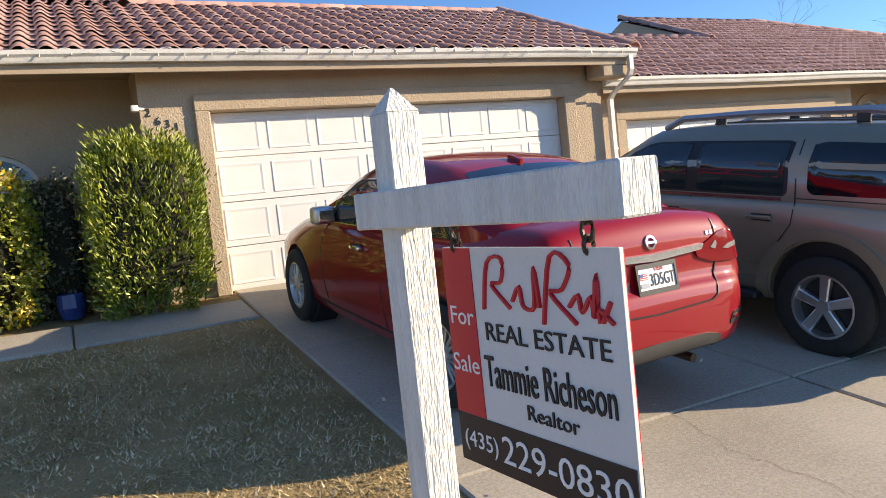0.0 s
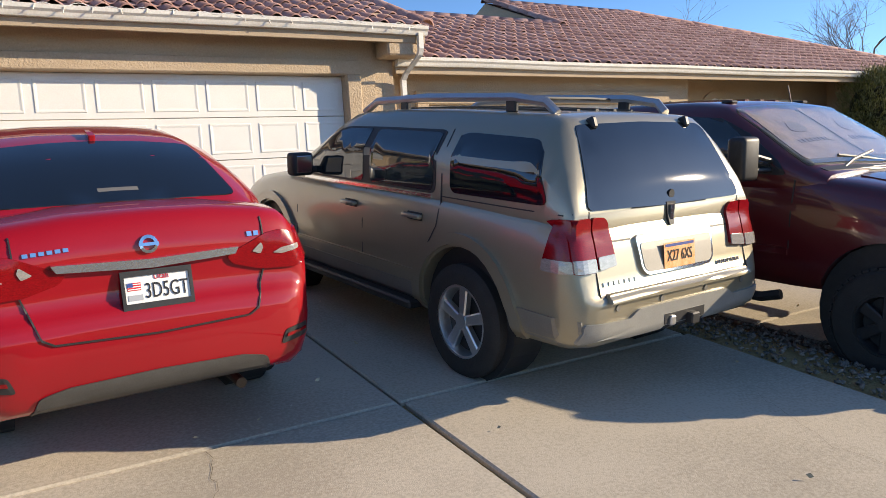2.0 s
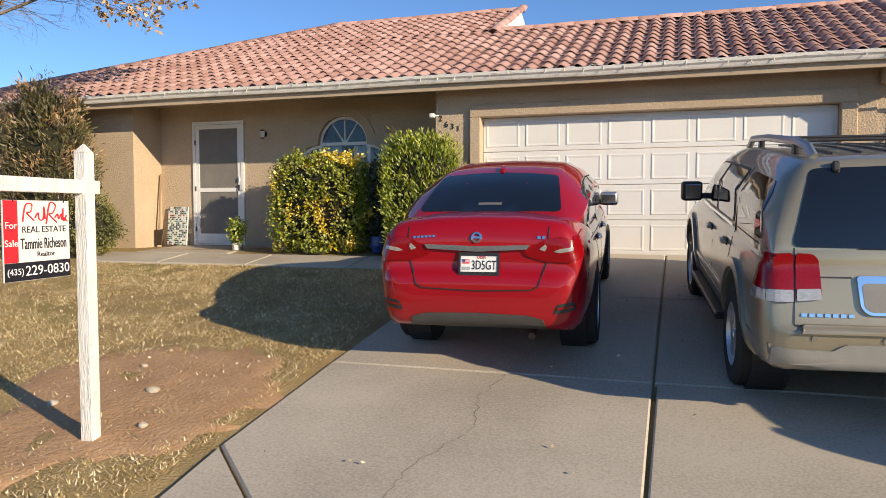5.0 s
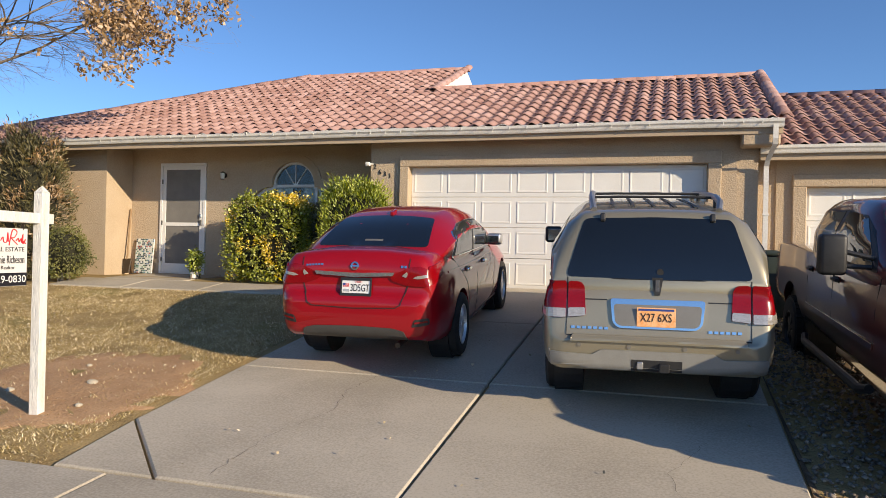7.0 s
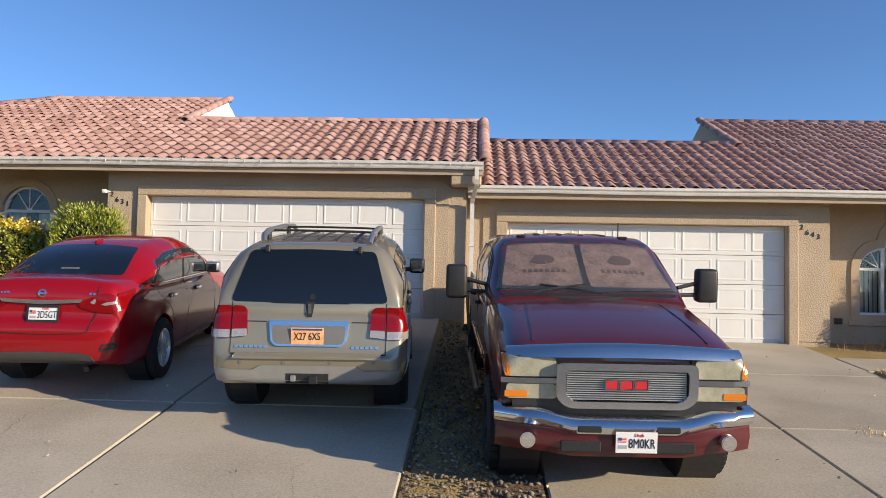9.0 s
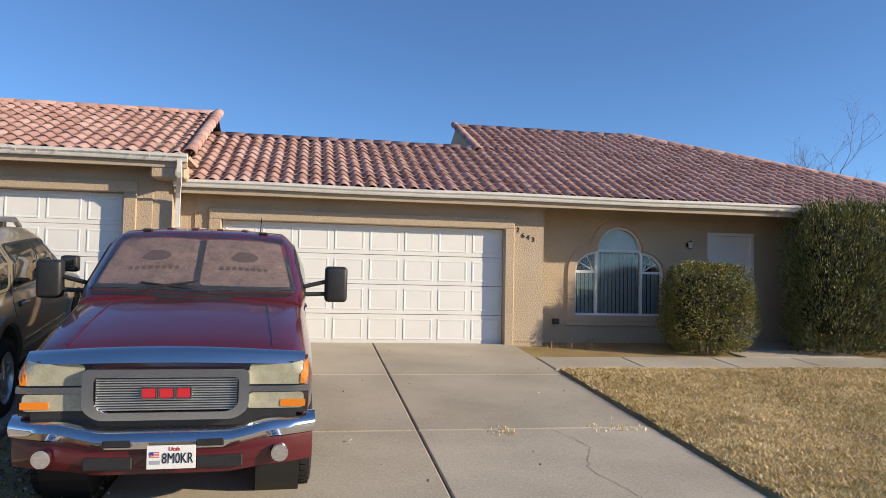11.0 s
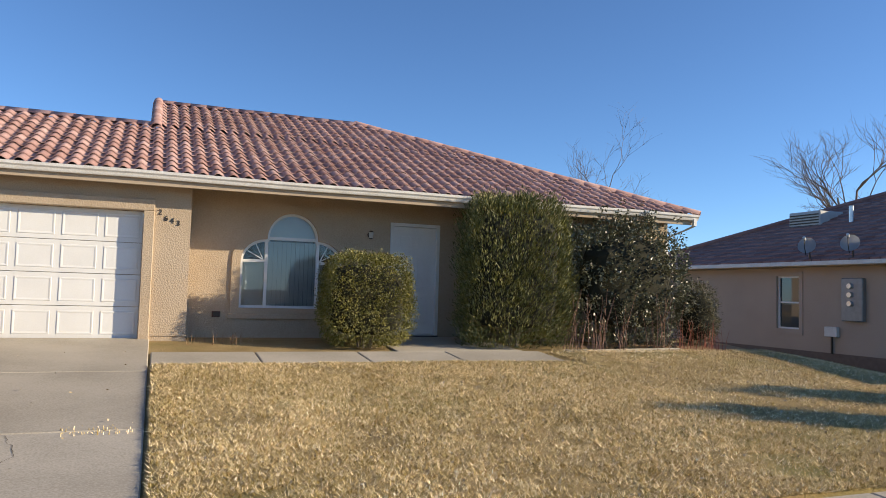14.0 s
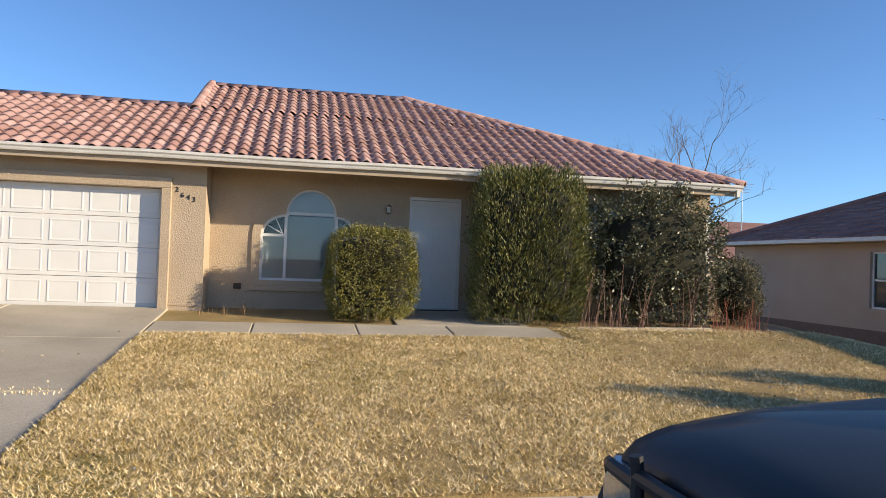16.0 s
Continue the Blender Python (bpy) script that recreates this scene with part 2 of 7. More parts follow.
def slab_mesh(name, corners, thick=0.12, up=0.02):
    """A concrete slab with eased edges that follows the ground."""
    bm = bmesh.new()
    c = Vector((sum(p[0] for p in corners) / len(corners), sum(p[1] for p in corners) / len(corners), 0))
    def ring(inset, dz):
        out = []
        for x, y in corners:
            d = Vector((x, y, 0)) - c
            q = c + d * (1 - inset / max(d.length, 0.1))
            out.append(bm.verts.new((q.x, q.y, ground_z(q.x, q.y) + dz)))
        return out
    r0, r1, r2 = ring(0.0, up - thick), ring(0.0, up - 0.012), ring(0.018, up)
    n = len(corners)
    for a, b in ((r0, r1), (r1, r2)):
        for i in range(n):
            bm.faces.new((a[i], a[(i + 1) % n], b[(i + 1) % n], b[i]))
    bm.faces.new(r2)
    bm.faces.new(r0[::-1])
    return bm


def slabs(name, label, category, polys):
    base = empty(name, Matrix(), label, category, "", "structure")
    for p in polys:
        part("slab", slab_mesh("slab", p), CONCRETE, base)
    return base


def r4(x0, x1, y0, y1):
    return [(x0, y0), (x1, y0), (x1, y1), (x0, y1)]


J = 0.009
drv1 = []
for y0, y1 in ((4.65, 7.3), (7.3, 9.93)):
    drv1.append(r4(1.40, 4.08 - J, y0 + J, y1 - J))
    drv1.append(r4(4.08 + J, 6.56, y0 + J, y1 - J))
drv1.append(r4(4.10 + J, 6.60, 2.03, 4.65 - J))
drv1.append([(2.37, 2.03), (4.10 - J, 2.03), (4.08 - J, 4.65 - J), (1.40, 4.65 - J), (1.42, 2.98)])
drv1.append([(1.5, 2.03), (2.34, 2.03), (1.43, 2.94)])
slabs("driveway_1", "sloping grey concrete driveway with dark joints and cracks", "driveway", drv1)
drv2 = []
for y0, y1 in ((2.03, 4.86), (4.86, 7.6), (7.6, 10.33)):
    drv2.append(r4(7.75, 10.3 - J, y0 + J, y1 - J))
    drv2.append(r4(10.3 + J, 12.8, y0 + J, y1 - J))
slabs("driveway_2", "stained grey concrete driveway with a weedy joint", "driveway", drv2)
slabs("pavement", "pale concrete sidewalk along the street", "sidewalk",
      [r4(-13 + i * 1.5 + J, -11.5 + i * 1.5 - J, 0.35, 2.0) for i in range(31)])
slabs("walkway_1", "narrow concrete path to a front door", "path",
      [r4(x0 + J, x1 - J, 8.60, 9.40) for x0, x1 in ((-5.2, -3.6), (-3.6, -2.0), (-2.0, -0.3), (-0.3, 1.38))] + [r4(-4.7, -2.9, 9.42, 10.64)])
slabs("walkway_2", "narrow concrete path to a front door", "path",
      [r4(x0 + J, x1 - J, 8.0, 9.0) for x0, x1 in ((12.82, 14.3), (14.3, 15.9), (15.9, 17.4), (17.4, 19.2))] + [r4(16.6, 18.9, 9.02, 11.0)])
bm = bmesh.new()
for i in range(31):
    x0 = -13 + i * 1.5
    box(x0 + J, x0 + 1.5 - J, 0.15, 0.335, STREET - 0.3, STREET + 0.02, 0.02, bm)
setting("kerb", bm, CONCRETE, "low rolled concrete kerb beside the road", "kerb")
setting("road", box(-400, 400, -9.0, 0.14, STREET - 0.3, STREET - 0.15), ASPHALT, "grey asphalt residential street", "road")
strip = slab_mesh("strip", r4(6.62, 7.73, 2.03, 10.2), 0.1, 0.004)
# Dark soil tone, lowered further to paint in the shade lying here.
setting("dirt_strip", strip, mat("dark soil with painted shade", (0.12, 0.085, 0.055), (0.20, 0.145, 0.10), 1.0, scale=2.5, fine=60, bump=0.8, bscale=35, spec=0.1), "strip of bare soil and gravel between two driveways", "soil")

# ---- houses ----
PITCH = 0.418
TH = math.atan(PITCH)


def tile_mesh():
    """One S-shaped clay tile: local x across, y up the slope, z out of the roof."""
    w, ln, t = 0.235, 0.40, 0.016
    prof = []
    for i in range(9):
        a = i / 8
        x = (a - 0.5) * (w + 0.03)
        z = 0.050 * math.sin(min(a / 0.62, 1) * math.pi) if a < 0.62 else -0.014 * math.sin((a - 0.62) / 0.38 * math.pi)
        prof.append((x, z))
    v, f = [], []
    for y, lift in ((0.0, 0.038), (ln, 0.0)):
        v += [(x, y, z + lift) for x, z in prof]
    v += [(x, 0.0, z + 0.038 - t) for x, z in prof]
    n = len(prof)
    for i in range(n - 1):
        f.append((i, i + 1, n + i + 1, n + i))
        f.append((2 * n + i, 2 * n + i + 1, i + 1, i))
    return np.array(v), np.array(f)


TV, TF = tile_mesh()
tile_me = bpy.data.meshes.new("roof_tile")
tile_me.from_pydata(TV.tolist(), [], TF.tolist())
tile_me.materials.append(TILE)
for poly in tile_me.polygons:
    poly.use_smooth = True


def ridge_me():
    bm = bmesh.new()
    n = 8
    rings = []
    for y, r in ((0.0, 0.115), (0.42, 0.095)):
        for rr in (r, r - 0.018):
            rings.append([bm.verts.new((rr * math.cos(math.pi * k / n), y, rr * 0.85 * math.sin(math.pi * k / n))) for k in range(n + 1)])
    a, ai, b, bi = rings
    for k in range(n):
        bm.faces.new((a[k], a[k + 1], b[k + 1], b[k]))
        bm.faces.new((ai[k], ai[k + 1], a[k + 1], a[k]))
    me = bpy.data.meshes.new("ridge_tile")
    bm.to_mesh(me)
    bm.free()
    me.materials.append(TILE)
    for q in me.polygons:
        q.use_smooth = True
    return me


RIDGE_ME = ridge_me()


def ridge_line(parent, p0, p1, up=0.0):
    p0, p1 = Vector(p0), Vector(p1)
    d = p1 - p0
    n = max(int(d.length / 0.36), 1)
    y = d.normalized()
    x = y.cross(Vector((0, 0, 1))).normalized()
    z = x.cross(y)
    rot = Matrix((x, y, z)).transposed().to_4x4()
    for i in range(n):
        ob = new("ridge_tile", RIDGE_ME)
        ob.parent = parent
        ob.matrix_basis = Matrix.Translation(p0 + d * (i / n) + Vector((0, 0, up + random.uniform(-0.006, 0.006)))) @ rot @ pose(0, 0, 0, 2.5, 0, random.uniform(-1, 1))


def palladian(cx, z0, s=1.0, grow=0.0):
    """Outline of the window: two rounded shoulders and a tall round-headed middle."""
    g = grow
    half, mid, zs, zt, zr = 0.93 * s + g, 0.47 * s + g, z0 + 0.84, z0 + 1.27, 0.47 * s + g
    pts = [(cx - half, z0 - g), (cx + half, z0 - g), (cx + half, zs)]
    for k in range(1, 7):
        a = k / 6 * math.pi / 2
        x = cx + mid + (half - mid) * math.cos(a)
        pts.append((x, zs + (zt - 0.02 + g * 0.9 - zs) * math.sin(a)))
    a0 = math.asin(min(g * 0.9 / zr, 0.9)) if g else 0.0
    for k in range(0, 15):
        a = a0 + (math.pi - 2 * a0) * k / 14
        pts.append((cx + zr * math.cos(a), zt + zr * math.sin(a)))
    for k in range(0, 7):
        a = math.pi / 2 * (1 - k / 6)
        x = cx - mid - (half - mid) * math.cos(a)
        pts.append((x, zs + (zt - 0.02 + g * 0.9 - zs) * math.sin(a)))
    out = []
    for q in pts:
        if not out or (Vector(q) - Vector(out[-1])).length > 0.012:
            out.append(q)
    return out


def bar(a, b, y0, y1, w, bm):
    a, b = Vector(a), Vector(b)
    d = (b - a).normalized()
    n = Vector((-d.y, d.x)) * w / 2
    return plate([[tuple(a + n), tuple(a - n), tuple(b - n), tuple(b + n)]], xz(y0), y1 - y0, bm)


def window_unit(name, cx, z0, y, label, blinds):
    w = empty(name, Matrix(), label, "window", "", "structure")
    outer, inner = palladian(cx, z0), palladian(cx, z0, 1.0, -0.045)
    part("window_frame", plate([outer, inner], xz(y + 0.05), 0.07), WHITE, w, "white vinyl window frame")
    bm = bmesh.new()
    for sx in (-1, 1):
        bar((cx + sx * 0.47, z0 + 0.03), (cx + sx * 0.47, z0 + 1.27), y + 0.052, y + 0.112, 0.055, bm)
    part("mullion", bm, WHITE, w)
    bm = bmesh.new()
    bar((cx - 0.46, z0 + 1.27), (cx + 0.46, z0 + 1.27), y + 0.054, y + 0.11, 0.055, bm)
    for sx in (-1, 1):
        bar((cx + sx * 0.90, z0 + 0.85), (cx + sx * 0.48, z0 + 0.85), y + 0.054, y + 0.11, 0.05, bm)
    part("transom", bm, WHITE, w)
    bm = bmesh.new()
    for ang in (55, 90, 125) if not blinds else ():
        a = radians(ang)
        bar((cx + 0.03 * math.cos(a), z0 + 1.29), (cx + 0.44 * math.cos(a), z0 + 1.28 + 0.44 * math.sin(a)), y + 0.075, y + 0.095, 0.02, bm)
    for sx in (-1, 1):
        for ang in ((30, 62) if blinds else (45,)):
            a = radians(ang)
            bar((cx + sx * 0.52, z0 + 0.88), (cx + sx * (0.49 + 0.36 * math.cos(a)), z0 + 0.86 + 0.34 * math.sin(a)), y + 0.075, y + 0.095, 0.018, bm)
    part("glazing_bar", bm, WHITE, w)
    glass = part("pane", plate([inner], xz(y + 0.085), 0.006), WINGLASS, w, "clear reflecting glass")
    glass.visible_shadow = False
    bm = bmesh.new()
    if blinds:
        n = 22
        for i in range(n):
            x = cx - 0.90 + 1.80 * (i + 0.5) / n
            top = z0 + (1.22 if abs(x - cx) < 0.46 else 0.84)
            plate([[(x - 0.043, z0 + 0.03), (x + 0.043, z0 + 0.03), (x + 0.043, top), (x - 0.043, top)]], lambda a, b, d, x=x: (a, y + 0.19 + (a - x) * 0.5 + d, b), 0.002, bm)
        part("blind", bm, BLIND, w, "closed pale vertical blinds")
        part("arch_shade", plate([[(cx + 0.45 * math.cos(math.pi * k / 12), z0 + 1.28 + 0.45 * math.sin(math.pi * k / 12)) for k in range(13)]], xz(y + 0.17), 0.004), BLIND, w)
    else:
        for sx in (-1, 1):
            n = 26
            v = []
            for i in range(n + 1):
                x = cx + sx * (0.12 + 0.78 * i / n)
                v.append((x, y + 0.2 + 0.025 * math.sin(i * 1.7)))
            top = z0 + 1.2
            for (xa, ya), (xb, yb) in zip(v, v[1:]):
                t = z0 + (1.24 if abs(xa - cx) < 0.46 else 0.84)
                vs = [bm.verts.new(p) for p in ((xa, ya, z0 + 0.02), (xb, yb, z0 + 0.02), (xb, yb, t), (xa, ya, t))]
                bm.faces.new(vs)
        part("curtain", bm, BLIND, w, "drawn pale curtains")
    ring = [(a, b) for a, b in palladian(cx, z0, 1.0, 0.15)]
    ring = [(a, max(b, z0 - 0.10)) for a, b in ring]
    part("window_surround", plate([ring, palladian(cx, z0, 1.0, -0.001)], xz(y - 0.035), 0.04), STUCCO, w, "raised stucco band round the window")
    part("window_sill", box(cx - 1.12, cx + 1.12, y - 0.05, y + 0.01, z0 - 0.2, z0 - 0.102, 0.012), STUCCO, w)
    # Black panel stands in for the unlit room behind the glass.
    part("room_dark_panel", box(cx - 1.1, cx + 1.1, y + 0.9, y + 0.95, z0 - 0.3, z0 + 2.0), BLACK, w)
    return w


def garage_door(name, x0, x1, y, z0, z1, label):
    g = empty(name, Matrix.Translation((x0, y, z0)), label, "garage door", "", "structure")
    W, Hh = x1 - x0, z1 - z0
    sh = Hh / 4
    pw = W / 8
    for r in range(4):
        sec = part("section", box(0.004, W - 0.004, 0.012, 0.05, r * sh + 0.004, (r + 1) * sh - 0.004, 0.004), DOORWHITE, g)
        for c in range(8):
            cx, cz = (c + 0.5) * pw, (r + 0.5) * sh
            hw, hh = pw / 2 - 0.05, sh / 2 - 0.075
            bm = bmesh.new()
            rings = []
            for ins, d in ((0.0, 0.011), (0.005, 0.004), (0.018, 0.004), (0.04, 0.009), (0.046, 0.009)):
                rings.append([bm.verts.new((cx + sx * (hw - ins), d, cz + sz * (hh - ins))) for sx, sz in ((-1, -1), (1, -1), (1, 1), (-1, 1))])
            for a, b in zip(rings, rings[1:]):
                for i in range(4):
                    bm.faces.new((a[i], a[(i + 1) % 4], b[(i + 1) % 4], b[i]))
            bm.faces.new(rings[-1])
            part("panel", bm, DOORWHITE, sec)
    part("bottom_seal", box(0, W, 0.005, 0.05, -0.012, 0.004), BLACK, g)
    return g


WINGLASS = mat("house window glass", (0.9, 0.95, 0.95), rough=0.01, trans=1.0)


def digits(body, x, y, z, parent):
    for i, ch in enumerate(body):
        text("house_number", ch, 0.125, pose(x + i * 0.095, y - 0.004, z - i * 0.035 + (0.06 if ch in "24" and i == 0 else 0.0), 90, 0, 0), BLACK, parent, 0.006)


def house(sx, x_mid, front, floor, n, number):
    """One of the two mirrored single-storey houses. sx +1 runs to the right of the shared wall, -1 to the left."""
    X = lambda u: x_mid + sx * u
    lo = lambda a, b: (min(X(a), X(b)), max(X(a), X(b)))
    eave_y, eave_z = front - 0.52, floor + 2.50
    door_l, door_r = lo(0.73, 5.63)
    colr = 6.36
    top = floor + 2.62
    label_h = "tan stucco wall of a single-storey house"
    # garage front
    a0, a1 = lo(0.30, colr)
    w = setting("wall_garage_%d" % n, plate([rect(a0, a1, floor - 0.5, top), rect(door_l, door_r, floor - 0.02, floor + 2.07)], xz(front - 0.11), 0.22), STUCCO, label_h, "wall")
    tr0, tr1 = lo(0.73, 0.57)
    bm = bmesh.new()
    for u0, u1, z0, z1 in ((0.53, 0.73, floor - 0.02, floor + 2.07), (5.63, 5.80, floor - 0.02, floor + 2.07), (0.53, 5.80, floor + 2.07, floor + 2.26)):
        p, q = lo(u0, u1)
        box(p, q, front - 0.17, front - 0.107, z0, z1, 0.012, bm)
    part("door_surround", bm, STUCCO, w, "raised stucco band round the garage door")
    digits(number, X(6.18) if sx > 0 else X(6.28), front - 0.112, floor + 2.02, w) if sx < 0 else digits(number, X(5.88), front - 0.112, floor + 2.0, w)
    part("weep_screed", box(*lo(5.80, colr), front - 0.128, front - 0.108, floor + 0.06, floor + 0.10, 0.004), STUCCO, w)
    # side of the garage block, entry wall, wing
    e_y = front + 0.70
    p, q = lo(colr - 0.22, colr)
    setting("wall_return_%d" % n, box(p, q, front + 0.112, e_y, floor - 0.5, top), STUCCO, label_h, "wall")
    wx = 8.19 if sx > 0 else 8.33
    cxw = X(wx)
    wz = floor + (0.52 if sx > 0 else 0.56)
    d0, d1 = lo(10.05, 11.08) if sx > 0 else lo(10.30, 11.40)
    door_top = floor + (2.22 if sx > 0 else 2.31)
    e0, e1 = lo(colr - 0.1, 12.12)
    setting("wall_entry_%d" % n, plate([rect(e0, e1, floor - 0.5, top), palladian(cxw, wz), rect(d0, d1, floor + 0.03, door_top)], xz(e_y), 0.2), STUCCO, label_h, "wall")
    window_unit("window_%d" % n, cxw, wz, e_y, "white arched three-part window in a stucco surround", sx > 0)
    g0, g1 = lo(12.12, 16.0)
    hole = [rect(19.85, 21.3, floor + 0.95, floor + 2.19)] if sx > 0 else []
    setting("wall_wing_%d" % n, plate([rect(g0, g1, floor - 0.9, top)] + hole, xz(front - 0.05), 0.20), STUCCO, label_h, "wall")
    p, q = lo(12.12, 12.34)
    setting("wall_wing_return_%d" % n, box(p, q, front + 0.152, e_y + 0.2, floor - 0.5, top), STUCCO, label_h, "wall")
    p, q = lo(15.8, 16.0)
    setting("wall_side_%d" % n, box(p, q, front + 0.152, front + 11, floor - 0.9, top), STUCCO, label_h, "wall")
    p, q = lo(0.0, 16.0)
    setting("wall_back_%d" % n, box(p, q, front + 11, front + 11.2, floor - 0.9, top), STUCCO, label_h, "wall")
    p, q = lo(0.002, 0.3)
    setting("wall_party_%d" % n, box(p, q, front - 0.08, front + 11, floor - 0.6, floor + 2.9 if sx < 0 else top), STUCCO, label_h, "wall")
    garage_door("garage_door_%d" % n, door_l, door_r, front, floor, floor + 2.07, "white sectional garage door with raised panels")
    # soffit, fascia, gutter
    end_u = 16.35
    p, q = lo(0.02 if sx > 0 else -0.28, end_u)
    setting("ceiling_soffit_%d" % n, box(p, q, eave_y + 0.03, e_y + 0.25, top - 0.02, top + 0.05), SOFFIT, "painted underside of the eaves", "soffit")
    bm = bmesh.new()
    box(p, q, eave_y + 0.0, eave_y + 0.03, eave_z - 0.06, eave_z + 0.16, 0.004, bm)
    setting("trim_fascia_%d" % n, bm, SOFFIT, "tan painted fascia board", "fascia")
    prof = [(0.0, 0.0), (-0.065, 0.0), (-0.075, 0.02), (-0.085, 0.05), (-0.11, 0.075), (-0.115, 0.115), (-0.105, 0.12), (-0.10, 0.09), (-0.07, 0.02), (-0.008, 0.012), (-0.008, 0.12), (0.0, 0.12)]
    bm = bmesh.new()
    rows_g = []
    for i in range(13):
        s0 = p + (q - p) * i / 12
        rows_g.append([bm.verts.new((s0, eave_y - 0.002 + a, eave_z + 0.035 + b + 0.008 * math.sin(i * 1.9))) for a, b in prof])
    for va, vb in zip(rows_g, rows_g[1:]):
        for k in range(len(prof)):
            k2 = (k + 1) % len(prof)
            bm.faces.new((va[k], va[k2], vb[k2], vb[k]))
    bm.faces.new(rows_g[0])
    bm.faces.new(rows_g[-1][::-1])
    gut = empty("gutter", Matrix(), "off-white aluminium rain gutter under the tiled eaves", "gutter", "gutters")
    part("trough", bm, GUTTER, gut)
    for ex in (p - 0.002, q + 0.002):
        part("end_cap", plate([prof[:6] + [(0.0, 0.12)]], lambda a, b, d, ex=ex: (ex + d - 0.0015, eave_y - 0.002 + a, eave_z + 0.035 + b), 0.003), GUTTER, gut)
    for i in range(1, 12):
        hx = p + (q - p) * i / 12
        part("hanger", box(hx - 0.012, hx + 0.012, eave_y - 0.112, eave_y, eave_z + 0.148, eave_z + 0.153), GUTTER, gut)
    # roof
    roof = empty("roof_%d" % n, Matrix(), "pink terracotta S-tile roof with barrel ridge tiles", "roof", "", "structure")
    low_run, high_run = 3.42, 5.92
    ez = eave_z + 0.13
    zz = lambda r: ez + PITCH * r
    u_end = 16.42
    u_step = 5.78 if sx > 0 else 6.15
    u0 = 0.05 if sx > 0 else -0.30
    bm = bmesh.new()
    def face(pts):
        vs = [bm.verts.new((X(u), eave_y - 0.03 + r, zz(min(r, 2 * h - r)) - 0.02)) for u, r, h in pts]
        bm.faces.new(vs)
    L, Hh = low_run, high_run
    face([(u0, 0, Hh), (u_step, 0, Hh), (u_step, L, Hh), (u0, L, Hh)])
    face([(u_step, 0, Hh), (u_end, 0, Hh), (u_end - Hh, Hh, Hh), (u_step, Hh, Hh)])
    face([(u0, L, L), (u_step, L, L), (u_step, 2 * L, L), (u0, 2 * L, L)])
    face([(u_step, Hh, Hh), (u_end - Hh, Hh, Hh), (u_end, 2 * Hh, Hh), (u_step, 2 * Hh, Hh)])
    face([(u_end, 0, Hh), (u_end, 2 * Hh, Hh), (u_end - Hh, Hh, Hh)])
    part("roof_deck", bm, MORTAR, roof)
    gy = eave_y - 0.03
    part("gable", plate([[(gy + L - 0.9, zz(L - 0.9)), (gy + 2 * Hh - L + 0.9, zz(L - 0.9)), (gy + Hh, zz(Hh) - 0.03)]], lambda a, b, d: (X(u_step) + d * sx, a, b), 0.06), WHITE if sx < 0 else STUCCO, roof)
    rows = int(high_run / math.cos(TH) / 0.335) + 1
    rot = Matrix.Rotation(TH, 4, "X")
    allv, allf, count = [], [], 0
    for r in range(rows):
        s = r * 0.335
        run = s * math.cos(TH)
        if run > Hh - 0.12:
            break
        uu = u_end - run - 0.05
        ustart = u0 + 0.14 if run < L - 0.1 else u_step + 0.1
        nt = int((uu - ustart) / 0.235)
        for c in range(nt + 1):
            u = ustart + c * 0.235
            loc = Vector((X(u), gy + run - 0.04, zz(run) - 0.005 + random.uniform(-0.004, 0.004)))
            m = Matrix.Translation(loc) @ rot @ Matrix.Rotation(radians(random.uniform(-0.9, 0.9)), 4, "Z")
            if count < 300 and run < 2.6 and 0 < u < 13:
                ob = new("roof_tile", tile_me)
                ob.parent = roof
                ob.matrix_basis = m
                count += 1
            else:
                mm = np.array(m)
                allf.append(TF + len(allv) * len(TV))
                allv.append(TV @ mm[:3, :3].T + mm[:3, 3])
    fld = raw("roof_tile_field", np.concatenate(allv), np.concatenate(allf), TILES, roof)
    fld["kind"] = "stuff"
    for q2 in fld.data.polygons:
        q2.use_smooth = True
    ridge_line(roof, (X(u0), gy + L, zz(L)), (X(u_step), gy + L, zz(L)))
    ridge_line(roof, (X(u_step - 0.05), gy + Hh, zz(Hh)), (X(u_end - Hh), gy + Hh, zz(Hh)))
    ridge_line(roof, (X(u_end), gy, zz(0)), (X(u_end - Hh), gy + Hh, zz(Hh)), 0.02)
    ridge_line(roof, (X(u_step - 0.04), gy + L - 0.3, zz(L - 0.3)), (X(u_step - 0.04), gy + Hh, zz(Hh)), 0.05)
    if sx < 0:
        ridge_line(roof, (X(u0), gy, zz(0)), (X(u0), gy + L, zz(L)), 0.03)
    return d0, d1, e_y


H1 = house(-1, 6.99, 9.96, 0.34, 1, "2631")
H2 = house(1, 6.99, 10.36, 0.0, 2, "2643")

# ---- vehicles ----
from mathutils.bvhtree import BVHTree

RED = mat("red car paint", (0.27, 0.0008, 0.006), (0.30, 0.001, 0.007), rough=0.5, coat=1.0, spec=0.15, scale=2)
MAROON = mat("maroon car paint", (0.080, 0.005, 0.008), (0.092, 0.007, 0.010), rough=0.30, coat=1.0, scale=3)
GOLD = mat("champagne car paint", (0.325, 0.29, 0.205), (0.35, 0.31, 0.225), rough=0.34, metal=0.5, coat=0.8, scale=3)
GOLDLOW = mat("grey lower cladding", (0.22, 0.205, 0.18), (0.26, 0.245, 0.215), rough=0.4, metal=0.4, scale=6)
NAVY = mat("black truck paint", (0.007, 0.008, 0.011), (0.014, 0.015, 0.018), rough=0.5, coat=0.12, scale=3)
